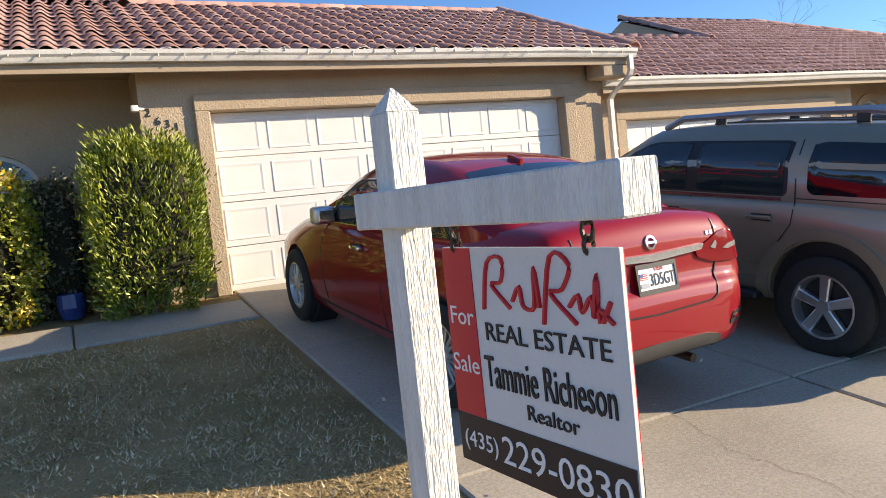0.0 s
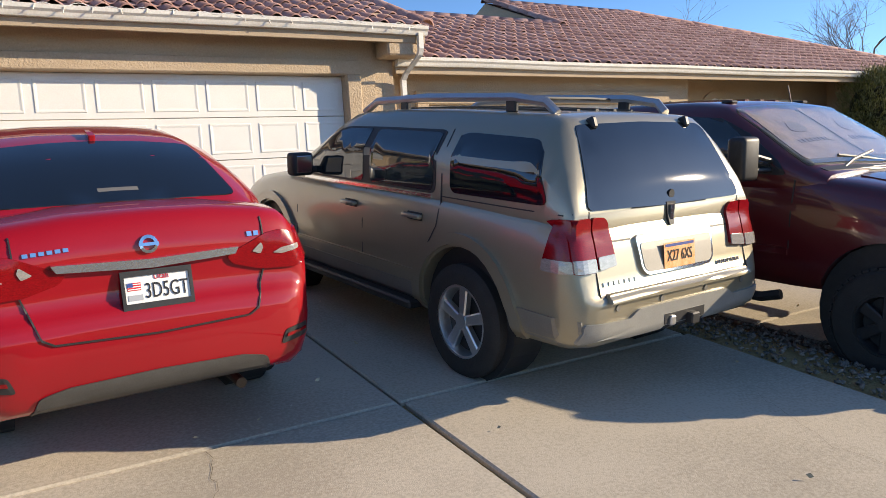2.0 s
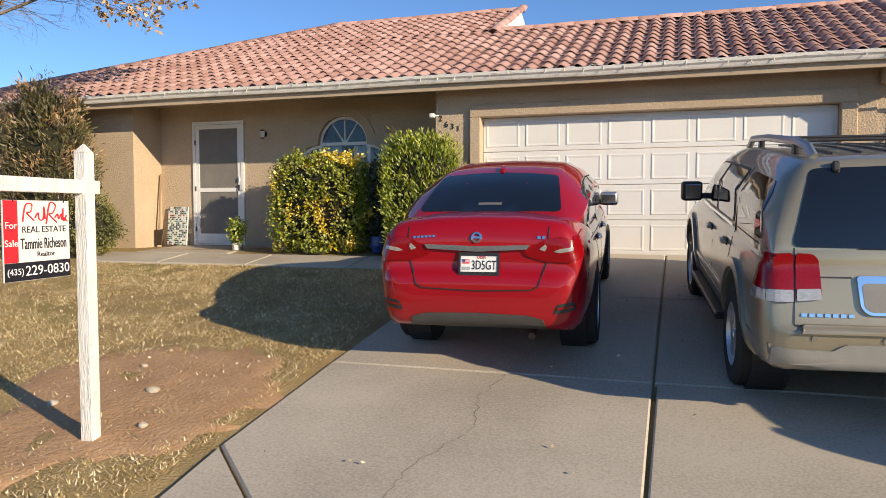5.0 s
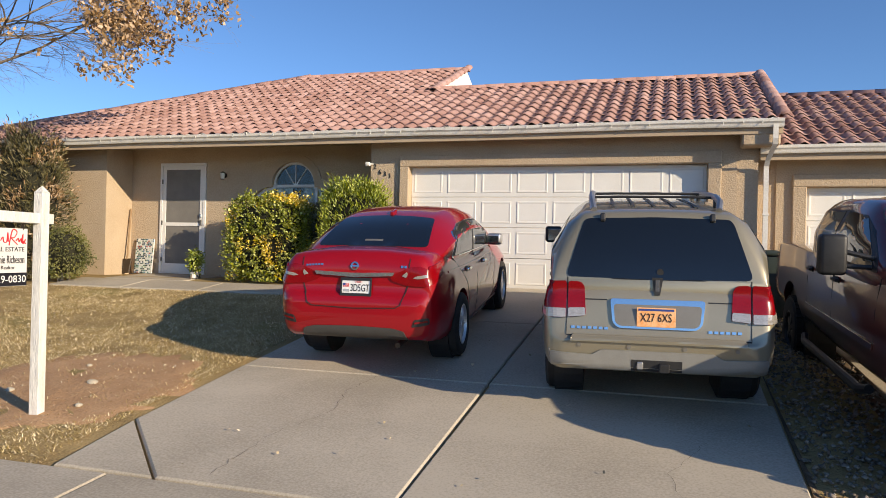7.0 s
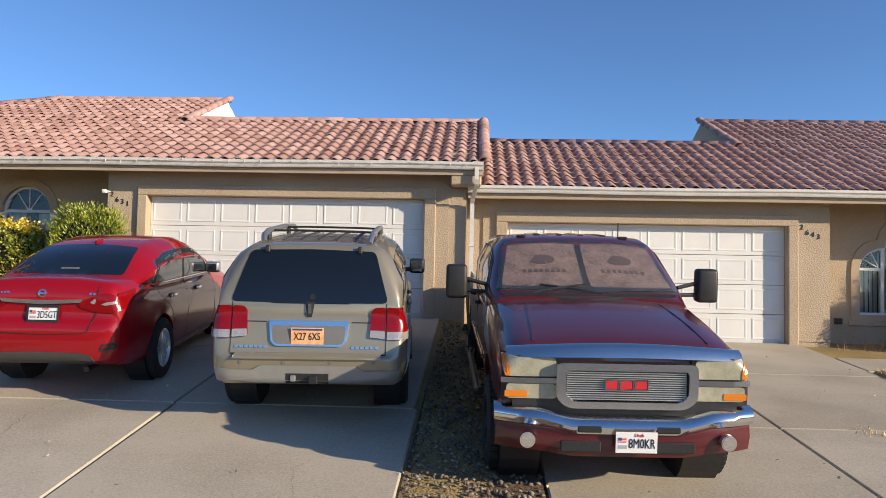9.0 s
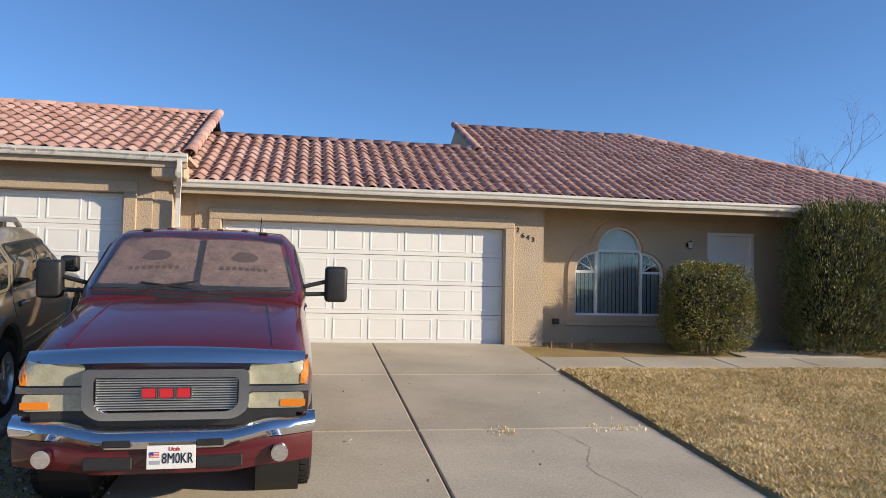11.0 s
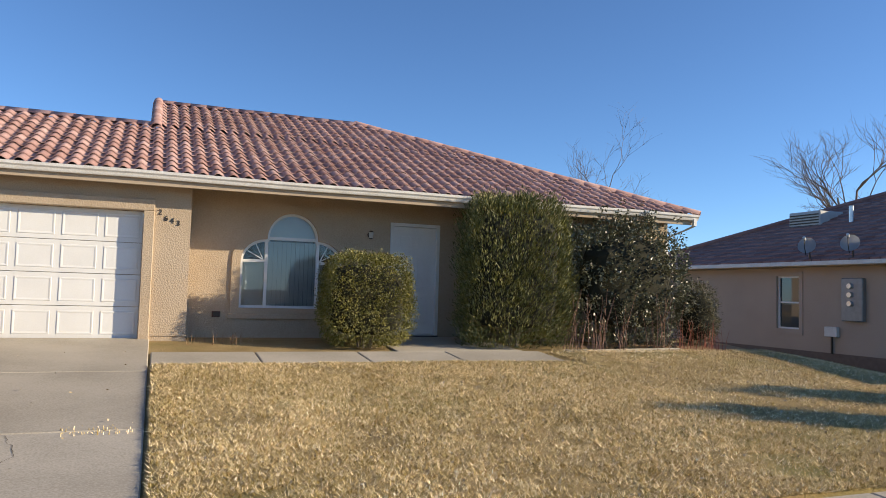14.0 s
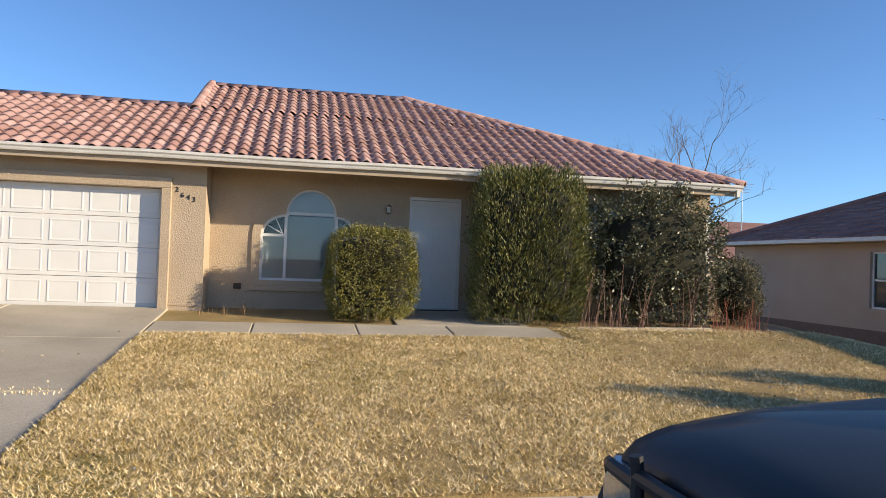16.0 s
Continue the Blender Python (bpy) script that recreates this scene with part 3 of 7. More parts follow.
TINT = mat("tinted car glass", (0.006, 0.008, 0.010), rough=0.02, spec=0.7, coat=0.5)
CLEARG = mat("car side glass", (0.02, 0.028, 0.03), rough=0.02, spec=0.7, coat=0.4)
SATIN = mat("satin chrome", (0.84, 0.84, 0.83), (0.90, 0.90, 0.89), rough=0.20, metal=1.0, scale=4)
CHROME = mat("chrome", (0.82, 0.82, 0.81), rough=0.14, metal=1.0)
ALLOY = mat("brushed alloy", (0.62, 0.62, 0.61), (0.74, 0.74, 0.73), rough=0.36, metal=0.9, scale=10)
RUBBER = mat("tyre rubber", (0.018, 0.017, 0.016), (0.032, 0.030, 0.028), rough=0.85, scale=12, bump=0.2)
LAMPRED = mat("red lamp lens", (0.16, 0.001, 0.003), (0.27, 0.002, 0.005), rough=0.2, coat=0.35, spec=0.3, scale=60, stretch=(1, 1, 3))
LAMPCLEAR = mat("clear lamp lens", (0.30, 0.28, 0.26), (0.48, 0.45, 0.42), rough=0.12, metal=0.3, coat=1.0, scale=30, stretch=(1, 1, 3))
LAMPYELLOW = mat("yellowed lamp lens", (0.30, 0.29, 0.20), (0.44, 0.42, 0.32), rough=0.2, coat=1.0, scale=14)
AMBER = mat("amber lamp lens", (0.75, 0.22, 0.02), rough=0.12, coat=1.0)
PLATEW = mat("plate white", (0.75, 0.75, 0.74), (0.80, 0.80, 0.78), rough=0.4, scale=30)
PLATEO = mat("plate orange", (0.80, 0.30, 0.08), (0.85, 0.55, 0.30), rough=0.4, scale=14)
INK = mat("plate ink", (0.01, 0.01, 0.015), rough=0.5)
REDINK = mat("red ink", (0.55, 0.02, 0.03), rough=0.5)
BLUEINK = mat("blue ink", (0.03, 0.06, 0.25), rough=0.5)
SHADE = mat("printed sunshade fabric", (0.06, 0.036, 0.036), (0.145, 0.10, 0.098), rough=0.8, scale=9, fine=40, bump=0.6, bscale=6)


def loft(stations, sub=3):
    """A closed shell through stations (y, zb, zm, zs, zc, wb, wm, ws), mirrored in x."""
    st = np.array(stations, float)
    ks = np.arange(len(st))
    kk = np.linspace(0, len(st) - 1, (len(st) - 1) * sub + 1)
    def cat(p0, p1, p2, p3, t):
        return 0.5 * (2 * p1 + (p2 - p0) * t + (2 * p0 - 5 * p1 + 4 * p2 - p3) * t * t + (3 * p1 - p0 - 3 * p2 + p3) * t ** 3)
    rows = []
    for k in kk:
        i = min(int(k), len(st) - 2)
        t = k - i
        g = lambda j: st[min(max(j, 0), len(st) - 1)]
        r = 0.55 * cat(g(i - 1), g(i), g(i + 1), g(i + 2), t) + 0.45 * (g(i) * (1 - t) + g(i + 1) * t)
        rows.append(r)
    bm = bmesh.new()
    rings = []
    for y, zb, zm, zs, zc, wb, wm, ws in rows:
        half = [(wb * 0.5, zb), (wb, zb), (wb + (wm - wb) * 0.62, zb + (zm - zb) * 0.18), (wb + (wm - wb) * 0.95, zb + (zm - zb) * 0.6), (wm, zm), (wm * 0.992, zm + (zs - zm) * 0.5),
                (ws + (wm - ws) * 0.4, zm + (zs - zm) * 0.88), (ws, zs), (ws - 0.04, zs + (zc - zs) * 0.30 + 0.008), (ws * 0.8, zs + (zc - zs) * 0.62), (ws * 0.45, zs + (zc - zs) * 0.93)]
        pts = half + [(0, zc)] + [(-a, b) for a, b in reversed(half)]
        rings.append([bm.verts.new((a, y, b)) for a, b in pts])
    n = len(rings[0])
    for a, b in zip(rings, rings[1:]):
        for k in range(n):
            bm.faces.new((a[k], a[(k + 1) % n], b[(k + 1) % n], b[k]))
    bm.faces.new(rings[0])
    bm.faces.new(rings[-1][::-1])
    bmesh.ops.recalc_face_normals(bm, faces=bm.faces[:])
    return bm


def cut(bm, cutters):
    """The shell with cylinders across x taken out, for the wheel arches."""
    def tmp_ob(b):
        me = bpy.data.meshes.new("tmp")
        b.to_mesh(me)
        b.free()
        return new("tmp", me)
    ob = tmp_ob(bm)
    cs = []
    for y, z, r, x0, x1 in cutters:
        c = tmp_ob(cyl((x0, y, z), (x1, y, z), r, n=32))
        md = ob.modifiers.new("arch", "BOOLEAN")
        md.operation, md.object, md.solver = "DIFFERENCE", c, "EXACT"
        cs.append(c)
    bpy.context.view_layer.update()
    me = bpy.data.meshes.new_from_object(ob.evaluated_get(bpy.context.evaluated_depsgraph_get()))
    out = bmesh.new()
    out.from_mesh(me)
    for o in cs + [ob]:
        bpy.data.objects.remove(o)
    return out


DIRS = {"rear": (lambda a, b: (a, -3, b), (0, 1, 0)), "front": (lambda a, b: (a, 12, b), (0, -1, 0)), "left": (lambda a, b: (-3, a, b), (1, 0, 0)),
        "right": (lambda a, b: (3, a, b), (-1, 0, 0)), "top": (lambda a, b: (a, b, 5), (0, 0, -1))}


def patch(tree, side, loops, off=0.006, thick=0.012, cuts=3):
    """A thin shaped piece that lies on the shell, its outline drawn in the plane seen from that side."""
    bm = bmesh.new()
    edges = []
    loops = loops if isinstance(loops[0][0], (tuple, list)) else [loops]
    for lp in loops:
        vs = [bm.verts.new((a, b, 0)) for a, b in lp]
        edges += [bm.edges.new((vs[i], vs[(i + 1) % len(vs)])) for i in range(len(vs))]
    bmesh.ops.triangle_fill(bm, use_beauty=True, edges=edges)
    if cuts:
        bmesh.ops.subdivide_edges(bm, edges=bm.edges[:], cuts=cuts, use_grid_fill=True)
        bmesh.ops.triangulate(bm, faces=[f for f in bm.faces if len(f.verts) > 4])
    org, d = DIRS[side]
    d = Vector(d)
    hits = []
    for v in bm.verts:
        o = Vector(org(v.co.x, v.co.y))
        hits.append((o, *tree.ray_cast(o, d)[:2]))
    depth = sorted((q - o).dot(d) for o, q, _ in hits if q is not None)
    lo_d = depth[len(depth) // 4] if depth else 2.9
    far = {"left": 0.10, "right": 0.10}.get(side, 0.34)
    for v, (o, hit, nrm) in zip(bm.verts, hits):
        if hit is None or (side != "top" and (hit - o).dot(d) > lo_d + far):
            hit, nrm, _, _ = tree.find_nearest(o + d * (lo_d + far * 0.5))
        if nrm.dot(d) > 0:
            nrm = -nrm
        v.co = hit - d * (off * 0.6) + nrm * (off * 0.4)
    ex = bmesh.ops.extrude_face_region(bm, geom=bm.faces[:])
    for v in ex["geom"]:
        if isinstance(v, bmesh.types.BMVert):
            v.co += d * thick
    return bm


def mirror(lp):
    return [(-a, b) for a, b in lp]


def round_poly(pts, r=0.04, n=3):
    """The polygon with its corners rounded."""
    out = []
    m = len(pts)
    for i in range(m):
        p, a, b = Vector(pts[i]), Vector(pts[i - 1]), Vector(pts[(i + 1) % m])
        ra = min(r, (a - p).length * 0.45, (b - p).length * 0.45)
        s, e = p + (a - p).normalized() * ra, p + (b - p).normalized() * ra
        for k in range(n + 1):
            t = k / n
            q = s * (1 - t) ** 2 + p * 2 * t * (1 - t) + e * t * t
            out.append((q.x, q.y))
    return out


def lathe(prof, n=36):
    """Turned about x: prof of (x, r)."""
    bm = bmesh.new()
    rings = [[bm.verts.new((x, r * math.cos(k * math.tau / n), r * math.sin(k * math.tau / n))) for k in range(n)] for x, r in prof]
    for a, b in zip(rings, rings[1:]):
        for k in range(n):
            bm.faces.new((a[k], a[(k + 1) % n], b[(k + 1) % n], b[k]))
    return bm


def wheel(parent, x, y, r, w, rim_r, spokes, material, split=False, tread=False, sw=0.075):
    """A wheel whose outer face looks away from the car's middle."""
    s = 1 if x > 0 else -1
    wh = new("wheel")
    wh.parent = parent
    wh.matrix_basis = pose(x, y, r - 0.015) @ (Matrix.Rotation(math.pi, 4, "Z") if s < 0 else Matrix())
    h = w / 2
    bm = lathe([(-h, rim_r), (-h, r * 0.93), (-h * 0.8, r), (h * 0.8, r), (h, r * 0.93), (h + 0.006, (r + rim_r) / 2), (h, rim_r), (h - 0.03, rim_r - 0.005)])
    if tread:
        for k in range(44):
            a = k * math.tau / 44
            for xx in (-0.62, 0.0, 0.62):
                aa = a + (0.07 if xx == 0 else 0)
                c = Vector((xx * h, 0, 0))
                b2 = box(-h * 0.26, h * 0.26, -0.022, 0.022, r - 0.005, r + 0.014)
                for v in b2.verts:
                    v.co = Matrix.Rotation(aa, 3, "X") @ (v.co + c)
                me = bpy.data.meshes.new("t")
                b2.to_mesh(me)
                b2.free()
                bm.from_mesh(me)
                bpy.data.meshes.remove(me)
    part("tyre", bm, RUBBER, wh, "", 35)
    part("rim", lathe([(h - 0.035, rim_r + 0.002), (h - 0.006, rim_r + 0.002), (h - 0.004, rim_r - 0.018), (h - 0.05, rim_r - 0.03), (-h * 0.5, rim_r - 0.045), (-h * 0.5, 0.02)]), material, wh, "", 35)
    part("brake_disc", cyl((h - 0.11, 0, 0), (h - 0.09, 0, 0), rim_r * 0.72, n=24), BLACK, wh)
    for k in range(spokes):
        a = k * math.tau / spokes
        bm = bmesh.new()
        for da in ((-0.17, 0.17) if split else (0.0,)):
            wi, wo = (sw * 0.55, sw * 0.45) if split else (sw * 0.75, sw)
            q = [(-wi / 2, 0.045), (wi / 2, 0.045), (wo / 2, rim_r - 0.022), (-wo / 2, rim_r - 0.022)]
            rings = []
            for xo, sc in ((h - 0.06, 1.0), (h - 0.022, 1.0), (h - 0.014, 0.72)):
                rings.append([bm.verts.new(Matrix.Rotation(a + da, 3, "X") @ Vector((xo - (0.012 if zz > 0.1 else 0), yy * sc, zz))) for yy, zz in q])
            for A, B in zip(rings, rings[1:]):
                for i in range(4):
                    bm.faces.new((A[i], A[(i + 1) % 4], B[(i + 1) % 4], B[i]))
            bm.faces.new(rings[-1])
        part("spoke", bm, material, wh)
    part("hub_cap", cyl((h - 0.06, 0, 0), (h - 0.008, 0, 0), 0.062, 0.05, 16), material, wh)
    return wh


def plate_unit(parent, m, kind, body, frame_mat):
    """A registration plate: face along -y of its pose."""
    p = part("licence_plate", box(-0.153, 0.153, -0.004, 0.0, -0.077, 0.077, 0.0015), PLATEO if kind == "orange" else PLATEW, parent, "orange plate" if kind == "orange" else "white plate with a small flag")
    p.matrix_basis = m
    if frame_mat:
        part("plate_frame", plate([rect(-0.162, 0.162, -0.086, 0.088), rect(-0.146, 0.146, -0.058, 0.062)], xz(-0.011), 0.012), frame_mat, p)
    def t(b, size, x, z, mt, sx=1.0):
        o = text("plate_text", b, size, pose(x, -0.0065, z, 90) @ Matrix.Diagonal((sx, 1, 1, 1)), mt, p, 0.001)
        return o
    if kind == "orange":
        t(body, 0.095, 0.0, -0.005, INK, 0.72)
        part("plate_band", box(-0.14, 0.14, -0.0062, -0.003, 0.052, 0.068), BLUEINK, p)
    else:
        t(body, 0.098, 0.040, -0.010, INK, 0.66)
        t("Utah", 0.036, 0.02, 0.053, REDINK)
        part("flag", box(-0.135, -0.075, -0.0062, -0.003, -0.0, 0.035), REDINK, p)
        part("flag_canton", box(-0.135, -0.11, -0.0075, -0.003, 0.016, 0.0355), BLUEINK, p)
        bm = bmesh.new()
        for k in range(3):
            box(-0.134, -0.076, -0.0068, -0.003, 0.004 + k * 0.011, 0.008 + k * 0.011, 0, bm)
        part("flag_stripe", bm, PLATEW, p)
        part("small_print", box(-0.135, -0.07, -0.0062, -0.003, -0.045, -0.02), mat("pale ink", (0.35, 0.38, 0.42), rough=0.6), p)
    return p


def tree_of(*bms):
    t = bmesh.new()
    for b in bms:
        me = bpy.data.meshes.new("t")
        b.to_mesh(me)
        t.from_mesh(me)
        bpy.data.meshes.remove(me)
    bt = BVHTree.FromBMesh(t)
    t.free()
    return bt


def seam(tree, side, pts, w, parent, name="panel_gap", material=None, off=0.0025):
    """A narrow dark gap between panels, or a moulding, along a line on the shell."""
    lp, rp = [], []
    pts = [Vector(p) for p in pts]
    for i, p in enumerate(pts):
        d = (pts[min(i + 1, len(pts) - 1)] - pts[max(i - 1, 0)]).normalized()
        nn = Vector((-d.y, d.x)) * w / 2
        lp.append(tuple(p + nn))
        rp.append(tuple(p - nn))
    return part(name, patch(tree, side, lp + rp[::-1], off, 0.012, 2), material or BLACK, parent)


def both(fn):
    for sd, s in (("left", -1), ("right", 1)):
        fn(sd, s)


def mirror_unit(parent, x, y, z, s, w, h, material, arm=0.09, name="side_mirror"):
    mr = part(name, box(-w / 2, w / 2, -0.06, 0.07, -h / 2, h / 2, 0.03, None, 3), material, parent, "", True)
    mr.matrix_basis = pose(x + s * (arm + w / 2), y, z, 0, 0, -8 * s)
    part("mirror_glass", box(-w / 2 + 0.025, w / 2 - 0.025, -0.066, -0.055, -h / 2 + 0.025, h / 2 - 0.025, 0.004), CHROME, mr)
    ar = part("mirror_arm", box(-arm / 2 - 0.03, arm / 2 + 0.03, -0.03, 0.04, -0.03, 0.025, 0.01), BLACK, parent)
    ar.matrix_basis = pose(x + s * arm / 2, y + 0.02, z - h * 0.25)
    return mr


def handle(tree, parent, s, y, z, material, w=0.17):
    hit, nr, _, _ = tree.ray_cast(Vector((s * 3, y, z)), Vector((-s, 0, 0)))
    hd = part("door_handle", box(-0.022, 0.022, -w / 2, w / 2, -0.016, 0.016, 0.01, None, 2), material, parent, "", True)
    hd.matrix_basis = Matrix.Translation(hit + Vector((s * 0.026, 0, 0)))
    cu = part("handle_cup", box(-0.004, 0.004, -w / 2 + 0.01, w / 2 - 0.03, -0.03, 0.026, 0.003), BLACK, hd)
    cu.matrix_basis = pose(-s * 0.02, 0, 0)


def car_at(name, x, y, rz, slope, label, category="car"):
    return empty(name, pose(x, y, ground_z(x, y) + 0.02, slope, 0, rz), label, category, "vehicles on the driveways")


# ---- red sedan ----
def sedan():
    c = car_at("sedan", 2.738, 4.525, 3.2, 7.0, "glossy red four-door sedan parked on a concrete driveway")
    c.matrix_world = c.matrix_world @ pose(0, 0, 0.035) @ Matrix.Diagonal((1, 1, 1.045, 1))
    #            y    zb   zm   zs   zc   wb   wm   ws
    low = loft([(0.00, .44, .56, .66, .69, .53, .65, .63), (0.025, .38, .58, .72, .75, .63, .735, .70), (0.075, .35, .60, .78, .80, .67, .785, .74), (0.09, .34, .62, .97, 1.02, .68, .79, .69), (0.13, .33, .64, 1.05, 1.11, .70, .81, .70), (0.20, .31, .66, 1.09, 1.165, .735, .83, .715), (0.45, .27, .68, 1.09, 1.175, .765, .86, .73),
                (0.72, .24, .67, 1.06, 1.16, .79, .875, .77), (1.0, .22, .66, 1.00, 1.12, .80, .88, .80), (1.6, .20, .66, .96, 1.06, .80, .88, .82), (2.4, .19, .64, .93, 1.04, .80, .88, .83), (3.2, .19, .62, .92, 1.02, .80, .88, .82),
                (3.7, .20, .60, .88, .97, .80, .875, .78), (4.15, .22, .56, .78, .86, .76, .84, .72), (4.42, .25, .52, .68, .74, .66, .74, .62), (4.58, .28, .48, .58, .62, .50, .58, .48)])
    low = cut(low, [(1.03, .32, .375, .50, 1.2), (1.03, .32, .375, -1.2, -.50), (3.73, .32, .375, .50, 1.2), (3.73, .32, .375, -1.2, -.50)])
    top = loft([(0.52, .90, 1.02, 1.11, 1.14, .70, .73, .68), (0.72, .90, 1.04, 1.19, 1.235, .74, .78, .635), (1.02, .90, 1.05, 1.315, 1.36, .76, .805, .59), (1.38, .90, 1.06, 1.405, 1.45, .77, .81, .57),
                (1.9, .90, 1.06, 1.45, 1.495, .78, .815, .56), (2.4, .90, 1.04, 1.425, 1.475, .78, .82, .565), (2.75, .88, 1.02, 1.30, 1.36, .78, .82, .60), (3.1, .86, .98, 1.13, 1.19, .78, .81, .66), (3.45, .84, .92, .96, 1.00, .76, .78, .70)])
    tree = tree_of(low, top)
    def rpatch(tr, loops, *more):
        up = lambda lp: [(p, q + .06) for p, q in lp]
        return patch(tr, "rear", [up(l) for l in loops] if isinstance(loops[0][0], (tuple, list)) else up(loops), *more)
    part("body", low, RED, c, "", 38)
    part("cabin", top, RED, c, "", 38)
    part("rear_window", patch(tree, "top", round_poly([(-.61, .60), (0, .56), (.61, .60), (.525, 1.25), (0, 1.28), (-.525, 1.25)], .06), .004, .01, 4), TINT, c, "dark rear window", 30)
    part("windshield", patch(tree, "top", round_poly([(-.52, 2.50), (.52, 2.50), (.62, 3.28), (0, 3.38), (-.62, 3.28)], .06), .004, .01, 4), CLEARG, c, "", 30)
    def sidew(sd, s):
        w1 = round_poly([(0.98, 1.04), (1.86, 1.015), (1.86, 1.375), (1.50, 1.36), (1.2, 1.24)], .03)
        w2 = round_poly([(1.93, 1.01), (2.88, .985), (2.80, 1.04), (2.42, 1.34), (1.93, 1.375)], .03)
        part("window_chrome", patch(tree, sd, [round_poly([(0.88, 1.025), (2.98, .965), (2.86, 1.07), (2.44, 1.385), (1.9, 1.405), (1.46, 1.395), (1.14, 1.265)], .03)], .002, .012, 4), CHROME, c)
        part("window_seal", patch(tree, sd, [round_poly([(0.905, 1.035), (2.94, .975), (2.84, 1.062), (2.43, 1.37), (1.9, 1.392), (1.47, 1.382), (1.16, 1.255)], .03)], .004, .012, 4), BLACK, c)
        part("rear_side_window", patch(tree, sd, w1, .0065, .01, 4), CLEARG, c, "", 30)
        part("front_side_window", patch(tree, sd, w2, .0065, .01, 4), CLEARG, c, "", 30)
        seam(tree, sd, [(1.90, 1.0), (1.90, .6), (1.86, .30)], .007, c)
        seam(tree, sd, [(0.92, 1.02), (1.05, .90), (1.32, .72), (1.42, .55), (1.42, .31)], .007, c)
        seam(tree, sd, [(2.98, .95), (3.06, .75), (3.0, .30)], .007, c)
        seam(tree, sd, [(1.45, .285), (3.2, .28)], .02, c, "sill_gap")
        seam(tree, sd, [(.55, .93), (1.3, .90), (2.2, .875), (3.35, .84)], .02, c, "crease", RED, .008)
        handle(tree, c, s, 1.36, .86, CHROME)
        handle(tree, c, s, 2.28, .84, CHROME)
        mirror_unit(c, s * .83, 2.82, 1.04, s, .19, .14, ALLOY, .0)
        part("wheel_well", cyl((s * .58, 1.03, .32), (s * .80, 1.03, .32), .37, n=28), BLACK, c)
        part("wheel_well", cyl((s * .58, 3.73, .32), (s * .80, 3.73, .32), .37, n=28), BLACK, c)
        lamp = round_poly([(s * .36, .875), (s * .39, .835), (s * .53, .795), (s * .72, .785), (s * .775, .80), (s * .775, .93), (s * .66, .975), (s * .57, .965), (s * .46, .92)], .02)
        tl = part("tail_lamp", rpatch(tree, lamp, .014, .03, 4), LAMPRED, c, "red wrap-around tail lamp", 30)
        part("reversing_lens", rpatch(tree, round_poly([(s * .60, .868), (s * .65, .86), (s * .745, .875), (s * .745, .90), (s * .65, .89)], .008), .019, .012, 3), LAMPCLEAR, tl)
        part("inner_lens", rpatch(tree, round_poly([(s * .49, .885), (s * .535, .87), (s * .55, .90), (s * .54, .925)], .008), .019, .012, 2), LAMPCLEAR, tl)
        part("tail_lamp_side", patch(tree, sd, round_poly([(.09, .86), (.36, .94), (.48, 1.045), (.14, 1.03)], .03), .012, .02, 3), LAMPRED, c, "", 30)
        part("bumper_pocket", rpatch(tree, round_poly([(s * .60, .415), (s * .77, .44), (s * .765, .505), (s * .63, .49)], .02), .004, .01, 3), BLACK, c)
        part("reflector", rpatch(tree, round_poly([(s * .63, .45), (s * .755, .465), (s * .75, .48), (s * .635, .467)], .004), .010, .01, 2), LAMPRED, c)
    both(sidew)
    part("trunk_edge", rpatch(tree, [round_poly([(-.565, 1.04), (-.555, .80), (-.49, .62), (-.44, .59), (0, .575), (.44, .59), (.49, .62), (.555, .80), (.565, 1.04), (.558, 1.04), (.548, .803), (.484, .626), (.436, .597), (0, .582), (-.436, .597), (-.484, .626), (-.548, .803), (-.558, 1.04)], .002, 1)], .007, .012, 4), BLACK, c)
    part("chrome_strip", rpatch(tree, round_poly([(-.40, .885), (0, .865), (.40, .885), (.42, .918), (0, .905), (-.42, .918)], .008), .03, .03, 3), SATIN, c, "chrome strip across the boot lid", 30)
    part("emblem", rpatch(tree, [[(.043 * math.cos(a * .4), .968 + .04 * math.sin(a * .4)) for a in range(16)], [(.028 * math.cos(a * .4), .968 + .026 * math.sin(a * .4)) for a in range(16)]], .012, .012, 0), CHROME, c)
    part("emblem_bar", rpatch(tree, rect(-.045, .045, .961, .975), .015, .012, 0), CHROME, c)
    for i in range(6):
        x = -.52 + i * .032
        part("badge_bar", rpatch(tree, rect(x, x + .022, .958 + .002 * i, .974 + .002 * i), .006, .006, 0), CHROME, c)
    for i in range(2):
        part("badge_bar", rpatch(tree, rect(.475 + i * .035, .50 + i * .035, .958, .98), .006, .006, 0), CHROME, c)
    part("diffuser", rpatch(tree, round_poly([(-.56, .27), (.56, .27), (.52, .375), (.40, .40), (0, .41), (-.40, .40), (-.52, .375)], .02), .010, .03, 4), mat("grey bumper trim", (0.045, 0.043, 0.04), (0.065, 0.062, 0.058), 0.6, scale=8), c, "dark grey lower bumper", 30)
    hit, _, _, _ = tree.ray_cast(Vector((0, -3, .83)), Vector((0, 1, 0)))
    plate_unit(c, Matrix.Translation(hit + Vector((0.02, -.022, .0))) @ pose(0, 0, 0, -14), "white", "3D5GT", BLACK)
    part("antenna_fin", patch(tree, "top", round_poly([(-.02, 1.30), (.02, 1.30), (.012, 1.46), (-.012, 1.46)], .01), .03, .03, 1), RED, c)
